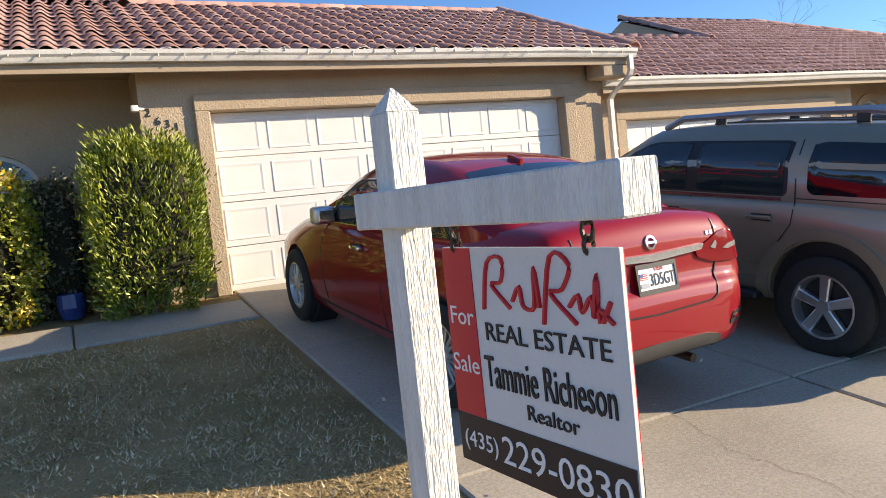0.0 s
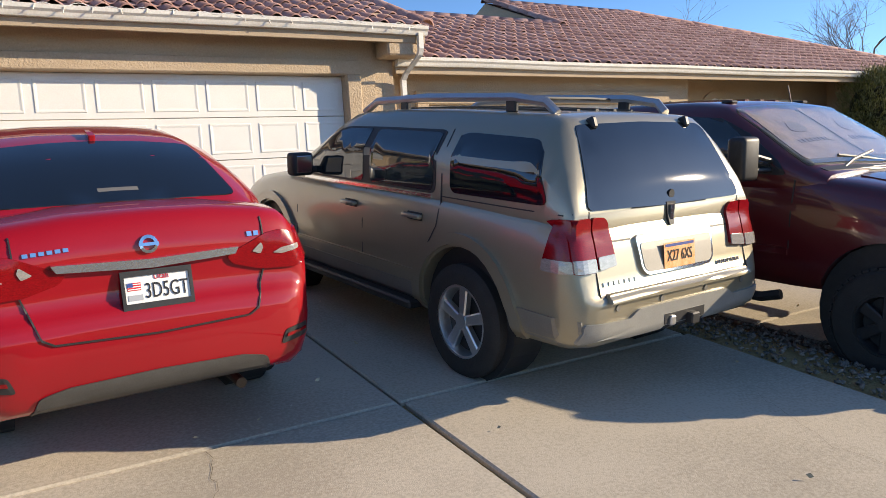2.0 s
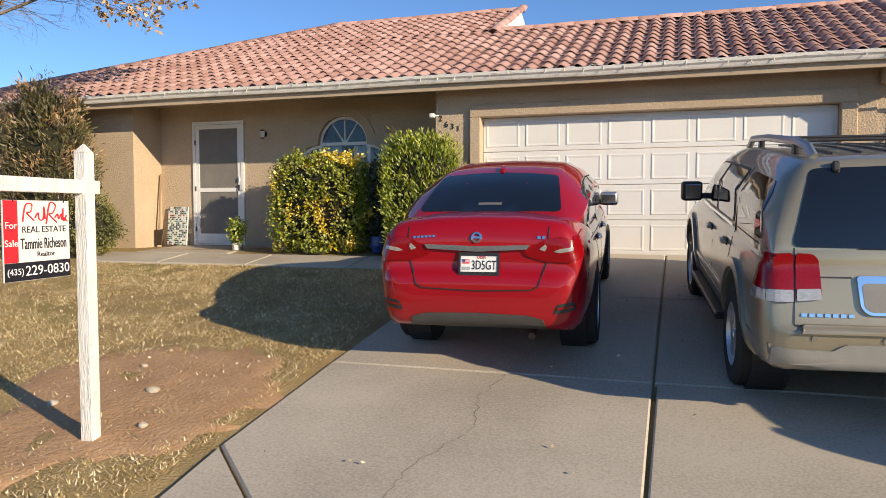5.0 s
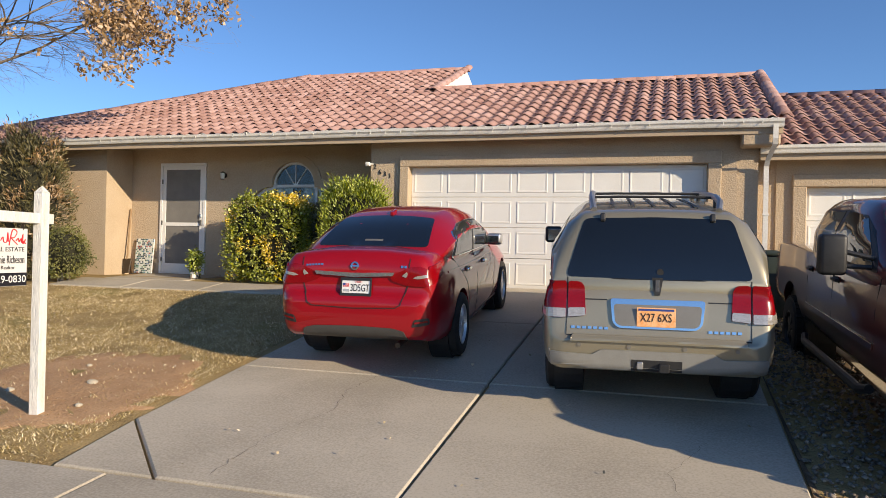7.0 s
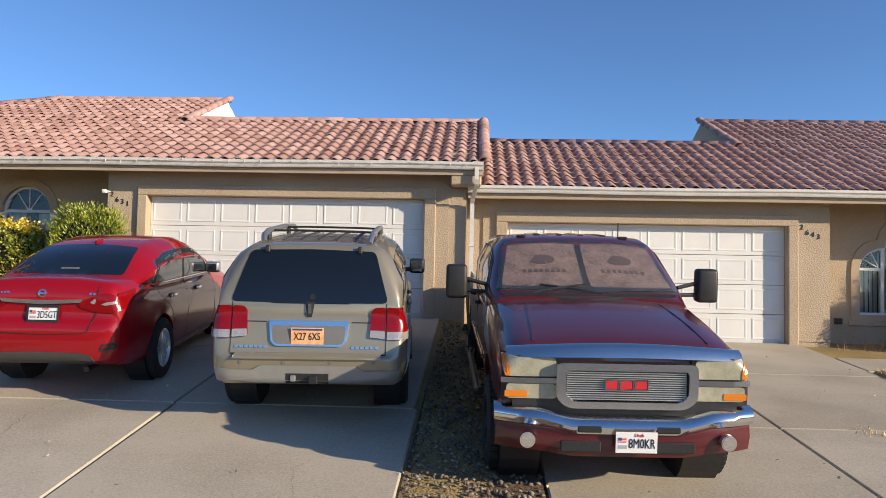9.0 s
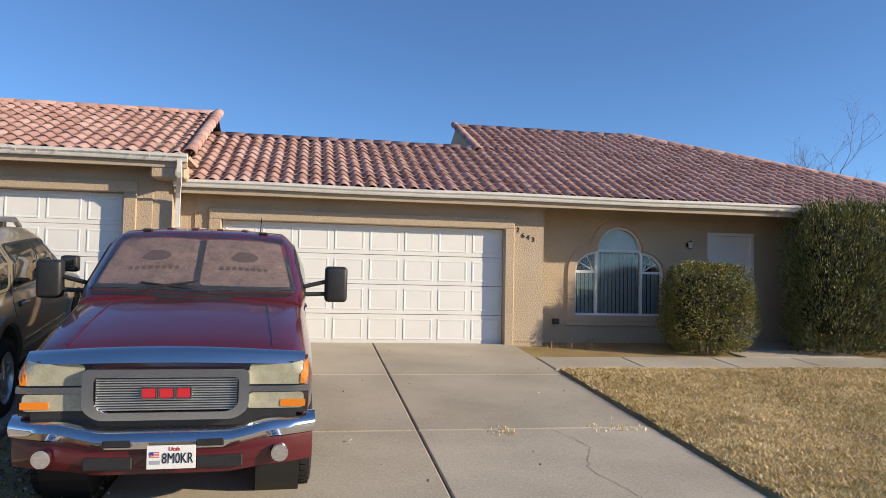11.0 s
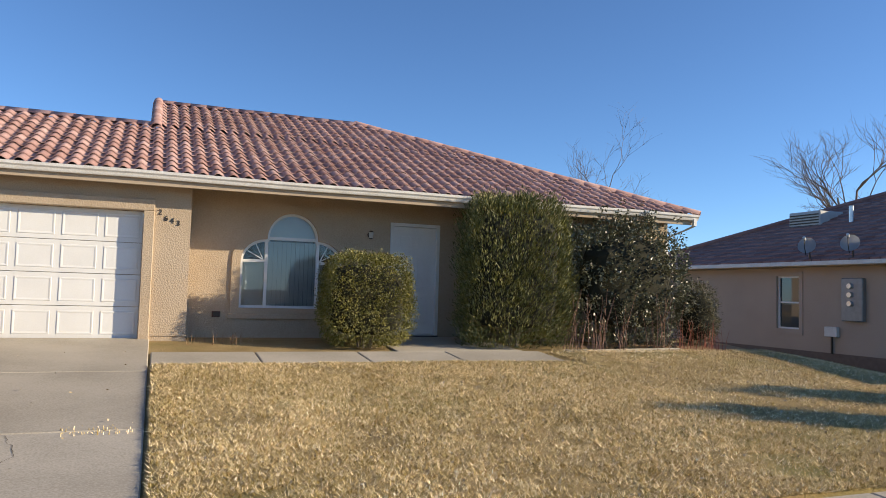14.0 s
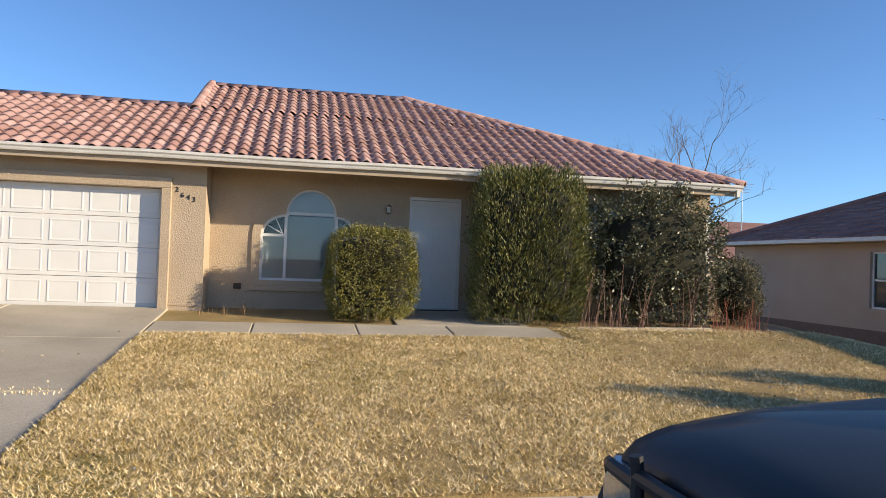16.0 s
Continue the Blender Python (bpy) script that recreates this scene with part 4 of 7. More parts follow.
    part("shelf_paper", patch(tree, "top", rect(-.10, .10, .66, .69), .007, .006, 2), GOLDLOW, c, "pale paper on the parcel shelf")
    part("exhaust_pipe", cyl((.42, .12, .27), (.42, .45, .27), .028, n=12), BRONZE, c)
    for x in (-.79, .79):
        for y in (1.03, 3.73):
            wheel(c, x, y, .33, .205, .215, 8, ALLOY, True, False, .05)


sedan()


# ---- champagne SUV ----
def suv():
    c = car_at("suv", 5.63, 3.91, 5.0, 6.6, "champagne gold SUV with dark windows parked on a driveway")
    c.matrix_world = c.matrix_world @ Matrix.Diagonal((.975, 1, 1, 1))
    low = loft([(0.00, .46, .58, .66, .69, .66, .76, .74), (0.04, .42, .60, .70, .72, .76, .87, .84), (0.12, .40, .62, .98, 1.02, .80, .915, .86), (0.22, .38, .70, 1.10, 1.14, .82, .935, .87), (0.8, .36, .76, 1.12, 1.18, .84, .94, .88),
                (1.6, .34, .76, 1.12, 1.18, .84, .94, .89), (2.6, .33, .76, 1.11, 1.17, .84, .94, .89), (3.5, .33, .76, 1.10, 1.18, .84, .94, .88), (4.0, .35, .76, 1.06, 1.15, .84, .935, .84),
                (4.5, .36, .74, 1.00, 1.08, .82, .92, .80), (4.78, .40, .68, .90, .97, .76, .85, .74), (4.90, .46, .62, .78, .82, .66, .74, .64)])
    low = cut(low, [(1.02, .40, .45, .54, 1.2), (1.02, .40, .45, -1.2, -.54), (3.92, .40, .45, .54, 1.2), (3.92, .40, .45, -1.2, -.54)])
    top = loft([(0.14, 1.00, 1.08, 1.14, 1.16, .84, .86, .84), (0.20, 1.00, 1.11, 1.28, 1.32, .85, .875, .81), (0.34, 1.00, 1.13, 1.53, 1.57, .86, .885, .69), (0.44, 1.00, 1.13, 1.635, 1.675, .86, .885, .65), (0.6, 1.00, 1.13, 1.665, 1.70, .865, .89, .64),
                (1.4, 1.00, 1.13, 1.685, 1.72, .87, .89, .65), (2.2, 1.00, 1.13, 1.685, 1.72, .87, .89, .65), (2.8, 1.00, 1.13, 1.64, 1.685, .87, .89, .66), (3.1, 1.00, 1.11, 1.48, 1.53, .87, .885, .71), (3.5, .98, 1.07, 1.27, 1.32, .86, .875, .77), (3.85, .96, 1.02, 1.10, 1.15, .82, .84, .76)])
    tree = tree_of(low, top)
    part("body", low, GOLD, c, "", 38)
    part("cabin", top, GOLD, c, "", 38)
    part("rear_window", patch(tree, "rear", round_poly([(-.745, 1.165), (0, 1.155), (.745, 1.165), (.605, 1.625), (0, 1.64), (-.605, 1.625)], .05), .008, .015, 4), TINT, c, "dark tinted rear window", 30)
    part("windshield", patch(tree, "top", round_poly([(-.66, 2.92), (.66, 2.92), (.74, 3.62), (0, 3.72), (-.74, 3.62)], .06), .004, .01, 4), CLEARG, c)
    def sides(sd, s):
        part("quarter_window", patch(tree, sd, round_poly([(.31, 1.185), (1.16, 1.18), (1.20, 1.215), (1.20, 1.575), (1.12, 1.605), (.47, 1.59)], .06), .006, .012, 4), TINT, c, "dark tinted quarter window", 30)
        part("window_seal", patch(tree, sd, round_poly([(1.36, 1.155), (3.34, 1.15), (3.28, 1.25), (2.86, 1.565), (2.7, 1.61), (1.36, 1.61)], .06), .004, .012, 4), BLACK, c)
        part("rear_side_window", patch(tree, sd, round_poly([(1.39, 1.17), (2.20, 1.17), (2.20, 1.59), (1.39, 1.59)], .05), .008, .012, 4), CLEARG, c, "", 30)
        part("front_side_window", patch(tree, sd, round_poly([(2.30, 1.17), (3.27, 1.17), (3.20, 1.26), (2.80, 1.555), (2.66, 1.59), (2.30, 1.59)], .04), .008, .012, 4), CLEARG, c, "", 30)
        seam(tree, sd, [(1.40, 1.135), (3.3, 1.13)], .024, c, "chrome_strip", CHROME, .010)
        seam(tree, sd, [(1.30, 1.66), (1.29, 1.1), (1.30, .95), (1.40, .80), (1.50, .6), (1.50, .38)], .009, c)
        seam(tree, sd, [(2.25, 1.12), (2.25, .38)], .009, c)
        seam(tree, sd, [(3.36, 1.10), (3.40, .38)], .009, c)
        seam(tree, sd, [(.20, 1.145), (1.28, 1.145)], .008, c)
        seam(tree, sd, [(1.50, .60), (3.36, .60)], .035, c, "door_moulding", GOLD, .014)
        seam(tree, sd, [(1.52, .44), (3.4, .44)], .15, c, "lower_cladding", GOLDLOW, .008)
        seam(tree, sd, [(.04, .50), (.55, .50)], .16, c, "lower_cladding", GOLDLOW, .008)
        handle(tree, c, s, 1.56, .99, GOLD, .21)
        handle(tree, c, s, 2.44, .99, GOLD, .21)
        mirror_unit(c, s * .88, 3.08, 1.25, s, .20, .19, BLACK, .06)
        for y in (1.02, 3.92):
            part("wheel_well", cyl((s * .60, y, .40), (s * .86, y, .40), .445, n=28), BLACK, c)
            arc = [(y + .468 * math.cos(a), .40 + .468 * math.sin(a)) for a in np.linspace(-.25, math.pi + .25, 22)]
            arc2 = [(y + .56 * math.cos(a), .40 + .54 * math.sin(a)) for a in np.linspace(math.pi + .12, -.12, 22)]
            part("wheel_arch", patch(tree, sd, arc + arc2, .028, .05, 2), GOLD, c, "", 40)
        rb = part("running_board", box(-.09, .09, -.92, .92, -.03, .03, .015), BLACK, c)
        rb.matrix_basis = pose(s * .90, 2.46, .36)
        tl = part("tail_lamp", patch(tree, "rear", round_poly([(s * .735, .835), (s * .89, .835), (s * .88, 1.125), (s * .745, 1.13), (s * .735, 1.11)], .02), .02, .05, 4), LAMPRED, c, "tall red tail lamp with a clear base", 30)
        part("reversing_lens", patch(tree, "rear", round_poly([(s * .738, .838), (s * .885, .838), (s * .885, .91), (s * .738, .91)], .01), .026, .02, 3), LAMPCLEAR, tl)
        gl = part("gate_lamp", patch(tree, "rear", round_poly([(s * .572, .855), (s * .722, .84), (s * .722, 1.13), (s * .62, 1.125), (s * .588, 1.09)], .025), .02, .04, 4), LAMPRED, c, "red lamp on the tailgate with a clear base", 30)
        part("gate_lens", patch(tree, "rear", round_poly([(s * .576, .857), (s * .719, .843), (s * .719, .915), (s * .580, .92)], .012), .026, .02, 3), LAMPCLEAR, gl)
        part("tail_lamp_side", patch(tree, sd, round_poly([(.09, .835), (.30, .835), (.25, 1.12), (.15, 1.13)], .03), .012, .03, 3), LAMPRED, c, "", 30)
        part("side_lens", patch(tree, sd, round_poly([(.09, .835), (.295, .835), (.285, .905), (.10, .905)], .02), .018, .03, 2), LAMPCLEAR, c)
        hg = part("glass_hinge", box(-.022, .022, -.03, .03, -.035, .035, .01), BLACK, c)
        hg.matrix_basis = pose(s * .45, .395, 1.635, -20)
        rail = part("roof_rail", tube([(s * .53, .60, 1.69), (s * .545, .68, 1.755), (s * .555, .95, 1.785), (s * .56, 1.9, 1.79), (s * .555, 2.6, 1.765), (s * .55, 2.80, 1.68)], .03, 8), mat("satin roof rail", (0.36, 0.37, 0.39), (0.44, 0.45, 0.47), 0.35, metal=0.8, scale=6), c, "silver roof rail", True)
        for y in (.98, 2.2):
            part("rail_foot", box(s * .555 - .02, s * .555 + .02, y - .05, y + .05, 1.69, 1.775, .012), BLACK, c)
    both(sides)
    for y in (1.1, 2.0):
        part("cross_bar", tube([(-.55, y, 1.778), (-.3, y, 1.784), (.3, y, 1.784), (.55, y, 1.778)], .014, 6), BLACK, c)
    for x in (-.36, -.18, 0, .18, .36):
        part("roof_rib", patch(tree, "top", rect(x - .014, x + .014, .75, 2.4), .012, .02, 2), mat("roof rib", (0.05, 0.048, 0.045), rough=0.5), c)
    # tailgate
    seam(tree, "rear", [(-.60, .985), (-.40, .985)], .009, c)
    seam(tree, "rear", [(.40, .985), (.60, .985)], .009, c)
    seam(tree, "rear", [(-.729, 1.16), (-.729, .70), (.729, .70), (.729, 1.16)], .010, c)
    seam(tree, "rear", [(-.85, 1.155), (.85, 1.155)], .008, c)
    part("plate_surround", patch(tree, "rear", [round_poly([(-.355, .81), (-.31, .77), (.31, .77), (.355, .81), (.375, .985), (.36, .998), (-.36, .998), (-.375, .985)], .03)], .02, .03, 3), CHROME, c, "chrome plate surround", 30)
    part("plate_recess", patch(tree, "rear", [round_poly([(-.335, .815), (-.30, .788), (.30, .788), (.335, .815), (.35, .955), (-.35, .955)], .03)], .024, .02, 3), GOLDLOW, c)
    hit, _, _, _ = tree.ray_cast(Vector((0, -3, .865)), Vector((0, 1, 0)))
    plate_unit(c, Matrix.Translation(hit + Vector((-.01, -.034, 0))) @ pose(0, 0, 0, -6), "orange", "X27 6XS", None)
    part("emblem_base", patch(tree, "rear", [(-.045, 1.17), (.045, 1.17), (.022, 1.03), (-.022, 1.03)], .012, .02, 1), BLACK, c)
    part("emblem", patch(tree, "rear", [(-.016, 1.155), (.016, 1.155), (.016, 1.06), (-.016, 1.06)], .020, .02, 1), CHROME, c)
    for i in range(7):
        part("badge_bar", patch(tree, "rear", rect(-.69 + i * .045, -.66 + i * .045, .752, .772), .007, .006, 0), CHROME, c)
    for i in range(6):
        part("badge_bar", patch(tree, "rear", rect(.40 + i * .045, .43 + i * .045, .752, .772), .007, .006, 0), CHROME, c)
    part("bumper_step", patch(tree, "rear", round_poly([(-.70, .665), (.70, .665), (.68, .705), (-.68, .705)], .01), .03, .08, 4), GOLD, c, "", 40)
    part("bumper_valance", patch(tree, "rear", round_poly([(-.86, .44), (.86, .44), (.86, .565), (.52, .555), (.44, .60), (-.44, .60), (-.52, .555), (-.86, .565)], .02), .015, .03, 4), mat("silver valance", (0.27, 0.265, 0.245), (0.32, 0.315, 0.29), 0.4, metal=0.3, scale=9), c, "silver lower bumper", 40)
    part("hitch_opening", patch(tree, "rear", rect(-.20, .20, .44, .53), .018, .02, 2), BLACK, c)
    hp = part("hitch_receiver", box(-.04, .04, -.06, .12, -.035, .035, .008), BLACK, c)
    hp.matrix_basis = pose(.06, 0, .475)
    part("tow_socket", box(-.155, -.105, -.035, .02, .455, .515, .008), ALLOY, c)
    for x in (-.62, -.22, .22, .62):
        part("parking_sensor", patch(tree, "rear", [(x + .018 * math.cos(a), .63 + .018 * math.sin(a)) for a in np.linspace(0, 5.6, 9)], .008, .01, 0), GOLDLOW, c)
    wb = part("wiper", tube([(.02, .175, 1.215), (-.20, .17, 1.225), (-.44, .18, 1.235)], .011, 6), BLACK, c)
    part("wiper_hub", cyl((.02, .20, 1.215), (.02, .145, 1.215), .028, n=10), BLACK, c)
    for x in (-.82, .82):
        for y in (1.02, 3.92):
            wheel(c, x, y, .375, .25, .245, 5, ALLOY, False, False, .085)


suv()


PRINT = mat("dark print", (0.045, 0.027, 0.027), rough=.8)


# ---- maroon pickup ----
def pickup():
    fr = Vector((8.29, 2.60))
    rz = 182.6
    fw = Vector((-math.sin(radians(rz)), math.cos(radians(rz))))
    o = fr - fw * 6.0
    c = empty("pickup_truck", pose(o.x, o.y, ground_z(o.x, o.y) - 0.01, -4.9, 0, rz), "maroon crew-cab pickup with a chrome front and printed sunshade", "pickup truck", "vehicles on the driveways")
    c.matrix_world = c.matrix_world @ Matrix.Diagonal((.985, 1, 1, 1))
    low = loft([(0.00, .62, .85, 1.25, 1.28, .80, .90, .88), (0.10, .58, .85, 1.32, 1.34, .86, .97, .95), (1.0, .56, .88, 1.36, 1.37, .88, .99, .96), (1.9, .54, .90, 1.36, 1.37, .88, .99, .96), (2.6, .52, .92, 1.35, 1.38, .88, .99, .95), (3.4, .52, .92, 1.34, 1.40, .88, .99, .94),
                (4.3, .52, .92, 1.33, 1.40, .88, .99, .93), (4.7, .54, .92, 1.30, 1.38, .88, .99, .90), (5.2, .56, .92, 1.24, 1.31, .86, .985, .88), (5.6, .58, .90, 1.17, 1.23, .84, .97, .86), (5.78, .60, .86, 1.12, 1.17, .82, .94, .84), (5.82, .62, .86, 1.09, 1.12, .80, .92, .82)])
    low = cut(low, [(1.15, .43, .52, .52, 1.3), (1.15, .43, .52, -1.3, -.52), (5.02, .43, .52, .52, 1.3), (5.02, .43, .52, -1.3, -.52), ])
    top = loft([(1.95, 1.20, 1.32, 1.40, 1.42, .90, .93, .88), (2.02, 1.20, 1.34, 1.70, 1.74, .90, .95, .82), (2.12, 1.20, 1.34, 1.87, 1.92, .90, .96, .78), (2.5, 1.20, 1.34, 1.91, 1.955, .91, .97, .78), (3.2, 1.20, 1.34, 1.91, 1.965, .91, .97, .78), (3.55, 1.20, 1.34, 1.875, 1.93, .91, .97, .78),
                (3.85, 1.20, 1.33, 1.71, 1.77, .91, .97, .82), (4.2, 1.20, 1.32, 1.50, 1.56, .91, .96, .87), (4.50, 1.20, 1.28, 1.36, 1.41, .89, .92, .88)])
    tree = tree_of(low, top)
    part("body", low, MAROON, c, "", 38)
    part("cabin", top, MAROON, c, "", 38)
    wsp = round_poly([(-.765, 3.60), (.765, 3.60), (.875, 4.36), (0, 4.46), (-.875, 4.36)], .06)
    part("windshield_frame", patch(tree, "top", wsp, .003, .012, 4), BLACK, c, "", 30)
    for s in (-1, 1):
        sh = [(s * .03, 3.68), (s * .40, 3.665), (s * .72, 3.68), (s * .82, 4.29), (s * .40, 4.34), (s * .03, 4.34)]
        sp = part("sunshade", patch(tree, "top", round_poly(sh, .04), .007, .006, 4), SHADE, c, "crumpled printed sunshade behind the windshield")
        for k in range(8):
            x0 = s * .39 - .22 + k * .056
            part("print_bar", patch(tree, "top", rect(x0, x0 + .036, 4.075, 4.115), .0105, .004, 0), PRINT, sp)
        part("print_shape", patch(tree, "top", [(s * .39 + .13 * math.cos(a), 3.93 + .07 * math.sin(a)) for a in np.linspace(.4, 5.2, 12)], .0105, .004, 0), PRINT, sp)
    wg = part("windshield", patch(tree, "top", wsp, .018, .003, 4), WINGLASS, c, "clear windshield glass", 30)
    wg.visible_shadow = False
    for s in (-1, 1):
        part("wiper", tube([(s * .10 - .02, 4.44, 1.445), (s * .10 + .2, 4.40, 1.475), (s * .10 + .55, 4.33, 1.51)] if s < 0 else [(.55, 4.44, 1.425), (.35, 4.40, 1.475), (-.02, 4.36, 1.53)], .011, 6), BLACK, c)
    part("cowl", patch(tree, "top", round_poly([(-.84, 4.40), (0, 4.48), (.84, 4.40), (.82, 4.45), (0, 4.53), (-.82, 4.45)], .02), .006, .01, 3), BLACK, c)
    part("mirror_stalk", tube([(0, 3.70, 1.86), (0, 3.74, 1.80)], .01, 6), BLACK, c)
    def sides(sd, s):
        part("window_seal", patch(tree, sd, round_poly([(2.16, 1.38), (4.22, 1.37), (4.12, 1.48), (3.62, 1.83), (2.26, 1.86)], .05), .004, .012, 4), BLACK, c)
        part("rear_side_window", patch(tree, sd, round_poly([(2.22, 1.40), (2.95, 1.40), (2.95, 1.83), (2.30, 1.84)], .04), .008, .01, 4), TINT, c, "", 30)
        part("front_side_window", patch(tree, sd, round_poly([(3.05, 1.40), (4.12, 1.39), (4.04, 1.48), (3.58, 1.80), (3.05, 1.83)], .04), .008, .01, 4), CLEARG, c, "", 30)
        for pts in ([(1.98, 1.36), (1.98, .58)], [(3.0, 1.36), (3.0, .58)], [(4.28, 1.34), (4.28, .58)]):
            seam(tree, sd, pts, .010, c)
        seam(tree, sd, [(2.0, .80), (4.28, .80)], .05, c, "door_moulding", MAROON, .016)
        handle(tree, c, s, 2.14, 1.20, BLACK, .18)
        handle(tree, c, s, 3.14, 1.20, BLACK, .18)
        mr = part("towing_mirror", box(-.105, .105, -.06, .09, -.165, .165, .035, None, 3), BLACK, c, "large black towing mirror", True)
        mr.matrix_basis = pose(s * 1.25, 4.02, 1.50)
        part("mirror_glass", box(-.085, .085, -.066, -.056, -.145, .145, .004), CHROME, mr)
        for dz in (-.06, .06):
            part("mirror_arm", tube([(s * .95, 4.08, 1.44 + dz * .6), (s * 1.18, 4.05, 1.47 + dz)], .02, 8), BLACK, c)
        for y in (1.15, 5.02):
            part("wheel_well", cyl((s * .58, y, .43), (s * .90, y, .43), .515, n=28), BLACK, c)
        part("step_bar", tube([(s * .99, 2.0, .46), (s * 1.02, 2.15, .42), (s * 1.02, 4.1, .42), (s * .99, 4.25, .46)], .04, 8), BLACK, c)
        # lamps stacked at each side of the grille
        for nm, z0, z1, mt in (("headlamp", .955, 1.095, LAMPYELLOW), ("running_lamp", .79, .90, LAMPYELLOW)):
            lp = part(nm, patch(tree, "front", round_poly([(s * .515, z0), (s * .90, z0), (s * .90, z1), (s * .53, z1)], .03), .05, .08, 4), mt, c, "yellowed lamp lens", 40)
            part("amber_lens", patch(tree, "front", round_poly([(s * .872, z0 + .004), (s * .912, z0 + .004), (s * .912, z1 - .004), (s * .88, z1 - .004)], .01) if z0 > .9 else
                 round_poly([(s * .74, z0 + .012), (s * .912, z0 + .012), (s * .912, z1 - .05), (s * .74, z1 - .05)], .01), .056, .06, 3), AMBER, lp)
        part("lamp_trim", patch(tree, "front", rect(min(s * .505, s * .92), max(s * .505, s * .92), .905, .945), .06, .09, 3), CHROME, c)
        part("lamp_housing", patch(tree, "front", rect(min(s * .50, s * .92), max(s * .50, s * .92), .76, 1.10), .035, .08, 3), BLACK, c)
        fl = part("fog_lamp", cyl((s * .745, 5.955, .515), (s * .745, 6.0, .515), .058, n=20), CHROME, c)
        part("fog_lens", cyl((s * .745, 5.995, .515), (s * .745, 6.006, .515), .05, n=20), LAMPCLEAR, fl)
    both(sides)
    # grille
    outer = round_poly([(-.53, .80), (-.44, .735), (.44, .735), (.53, .80), (.53, 1.07), (-.53, 1.07)], .05)
    inner = round_poly([(-.46, .83), (-.40, .785), (.40, .785), (.46, .83), (.46, 1.02), (-.46, 1.02)], .04)
    flat = lambda y: (lambda a, b, d: (a, y - d, b))
    part("grille_surround", plate([outer, inner], flat(5.93), .10), SATIN, c, "chrome grille surround")
    part("grille_back", plate([inner], flat(5.86), .01), BLACK, c)
    for k in range(14):
        z = .795 + k * .0165
        part("grille_slat", box(-.45, .45, 5.875, 5.905, z, z + .009, .002), ALLOY, c)
    for k in range(3):
        x = -.15 + k * .11
        part("grille_emblem", box(x, x + .09, 5.90, 5.925, .88, .945, .006), REDINK, c, "red emblem block")
        part("emblem_rim", plate([rect(x - .006, x + .096, .874, .951), rect(x, x + .09, .88, .945)], flat(5.927), .02), CHROME, c)
    # hood deflector
    bm = bmesh.new()
    rows = []
    for i in range(25):
        x = -.90 + 1.80 * i / 24
        k = abs(x) / .9
        yb = 5.88 - .10 * k ** 3
        ring = [bm.verts.new((x, yb - .10, 1.20 - .05 * k ** 2)), bm.verts.new((x, yb - .04, 1.205 - .05 * k ** 2)), bm.verts.new((x, yb + .01, 1.18 - .05 * k ** 2)), bm.verts.new((x, yb + .045, 1.115 - .03 * k ** 2)), bm.verts.new((x, yb - .04, 1.10 - .03 * k ** 2))]
        rows.append(ring)
    for a, b in zip(rows, rows[1:]):
        for k in range(5):
            bm.faces.new((a[k], a[(k + 1) % 5], b[(k + 1) % 5], b[k]))
    bm.faces.new(rows[0])
    bm.faces.new(rows[-1][::-1])
    part("hood_deflector", bm, SATIN, c, "chrome bug shield on the hood edge", 50)
    seam(tree, "top", [(-.62, 4.60), (-.68, 5.68)], .012, c, "hood_crease", MAROON, .010)
    seam(tree, "top", [(.62, 4.60), (.68, 5.68)], .012, c, "hood_crease", MAROON, .010)
    # bumpers
    def bump_bar(z0, z1, y0, out, hw, dip):
        bm = bmesh.new()
        rows = []
        for i in range(29):
            x = -hw + 2 * hw * i / 28
            k = abs(x) / hw
            yb = y0 - .16 * k ** 4
            dz = dip * (1 - min(max((k - .42) / .25, 0), 1))
            pts = [(yb - .12, z1 - .02), (yb - .01, z1), (yb + out * .8, z1 - .035), (yb + out, (z0 + z1) / 2), (yb + out * .7, z0 + .02), (yb - .03, z0), (yb - .12, z0 + .01)]
            rows.append([bm.verts.new((x, a, b - dz)) for a, b in pts])
        n = len(rows[0])
        for a, b in zip(rows, rows[1:]):
            for k in range(n):
                bm.faces.new((a[k], a[(k + 1) % n], b[(k + 1) % n], b[k]))
        bm.faces.new(rows[0])
        bm.faces.new(rows[-1][::-1])
        return bm
    part("bumper", bump_bar(.60, .745, 5.93, .09, .985, .055), CHROME, c, "bright chrome front bumper", 50)
    part("bumper_lower", bump_bar(.40, .64, 5.90, .085, .97, .03), MAROON, c, "", 50)
    for s in (-1, 1):
        part("bumper_slot", box(min(s * .20, s * .38), max(s * .20, s * .38), 5.98, 6.022, .582, .63, .008), BLACK, c)
        part("air_opening", box(min(s * .20, s * .50), max(s * .20, s * .50), 5.95, 5.995, .43, .51, .008), BLACK, c)
    part("air_gap", box(-.85, .85, 5.70, 5.86, .66, .80), BLACK, c)
    plate_unit(c, pose(-.05, 6.03, .52, 0, 0, 180), "white", "8M0KR", None)
    for x in (-.55, .55):
        lm = part("roof_marker", box(-.045, .045, -.06, .05, -.005, .022, .01), BLACK, c)
        h2, _, _, _ = tree.ray_cast(Vector((x, 3.42, 4)), Vector((0, 0, -1)))
        lm.matrix_basis = Matrix.Translation(h2)
    for x in (-.36, -.12, .12, .36):
        part("roof_rib", patch(tree, "top", rect(x - .03, x + .03, 2.3, 3.3), .012, .02, 2), MAROON, c)
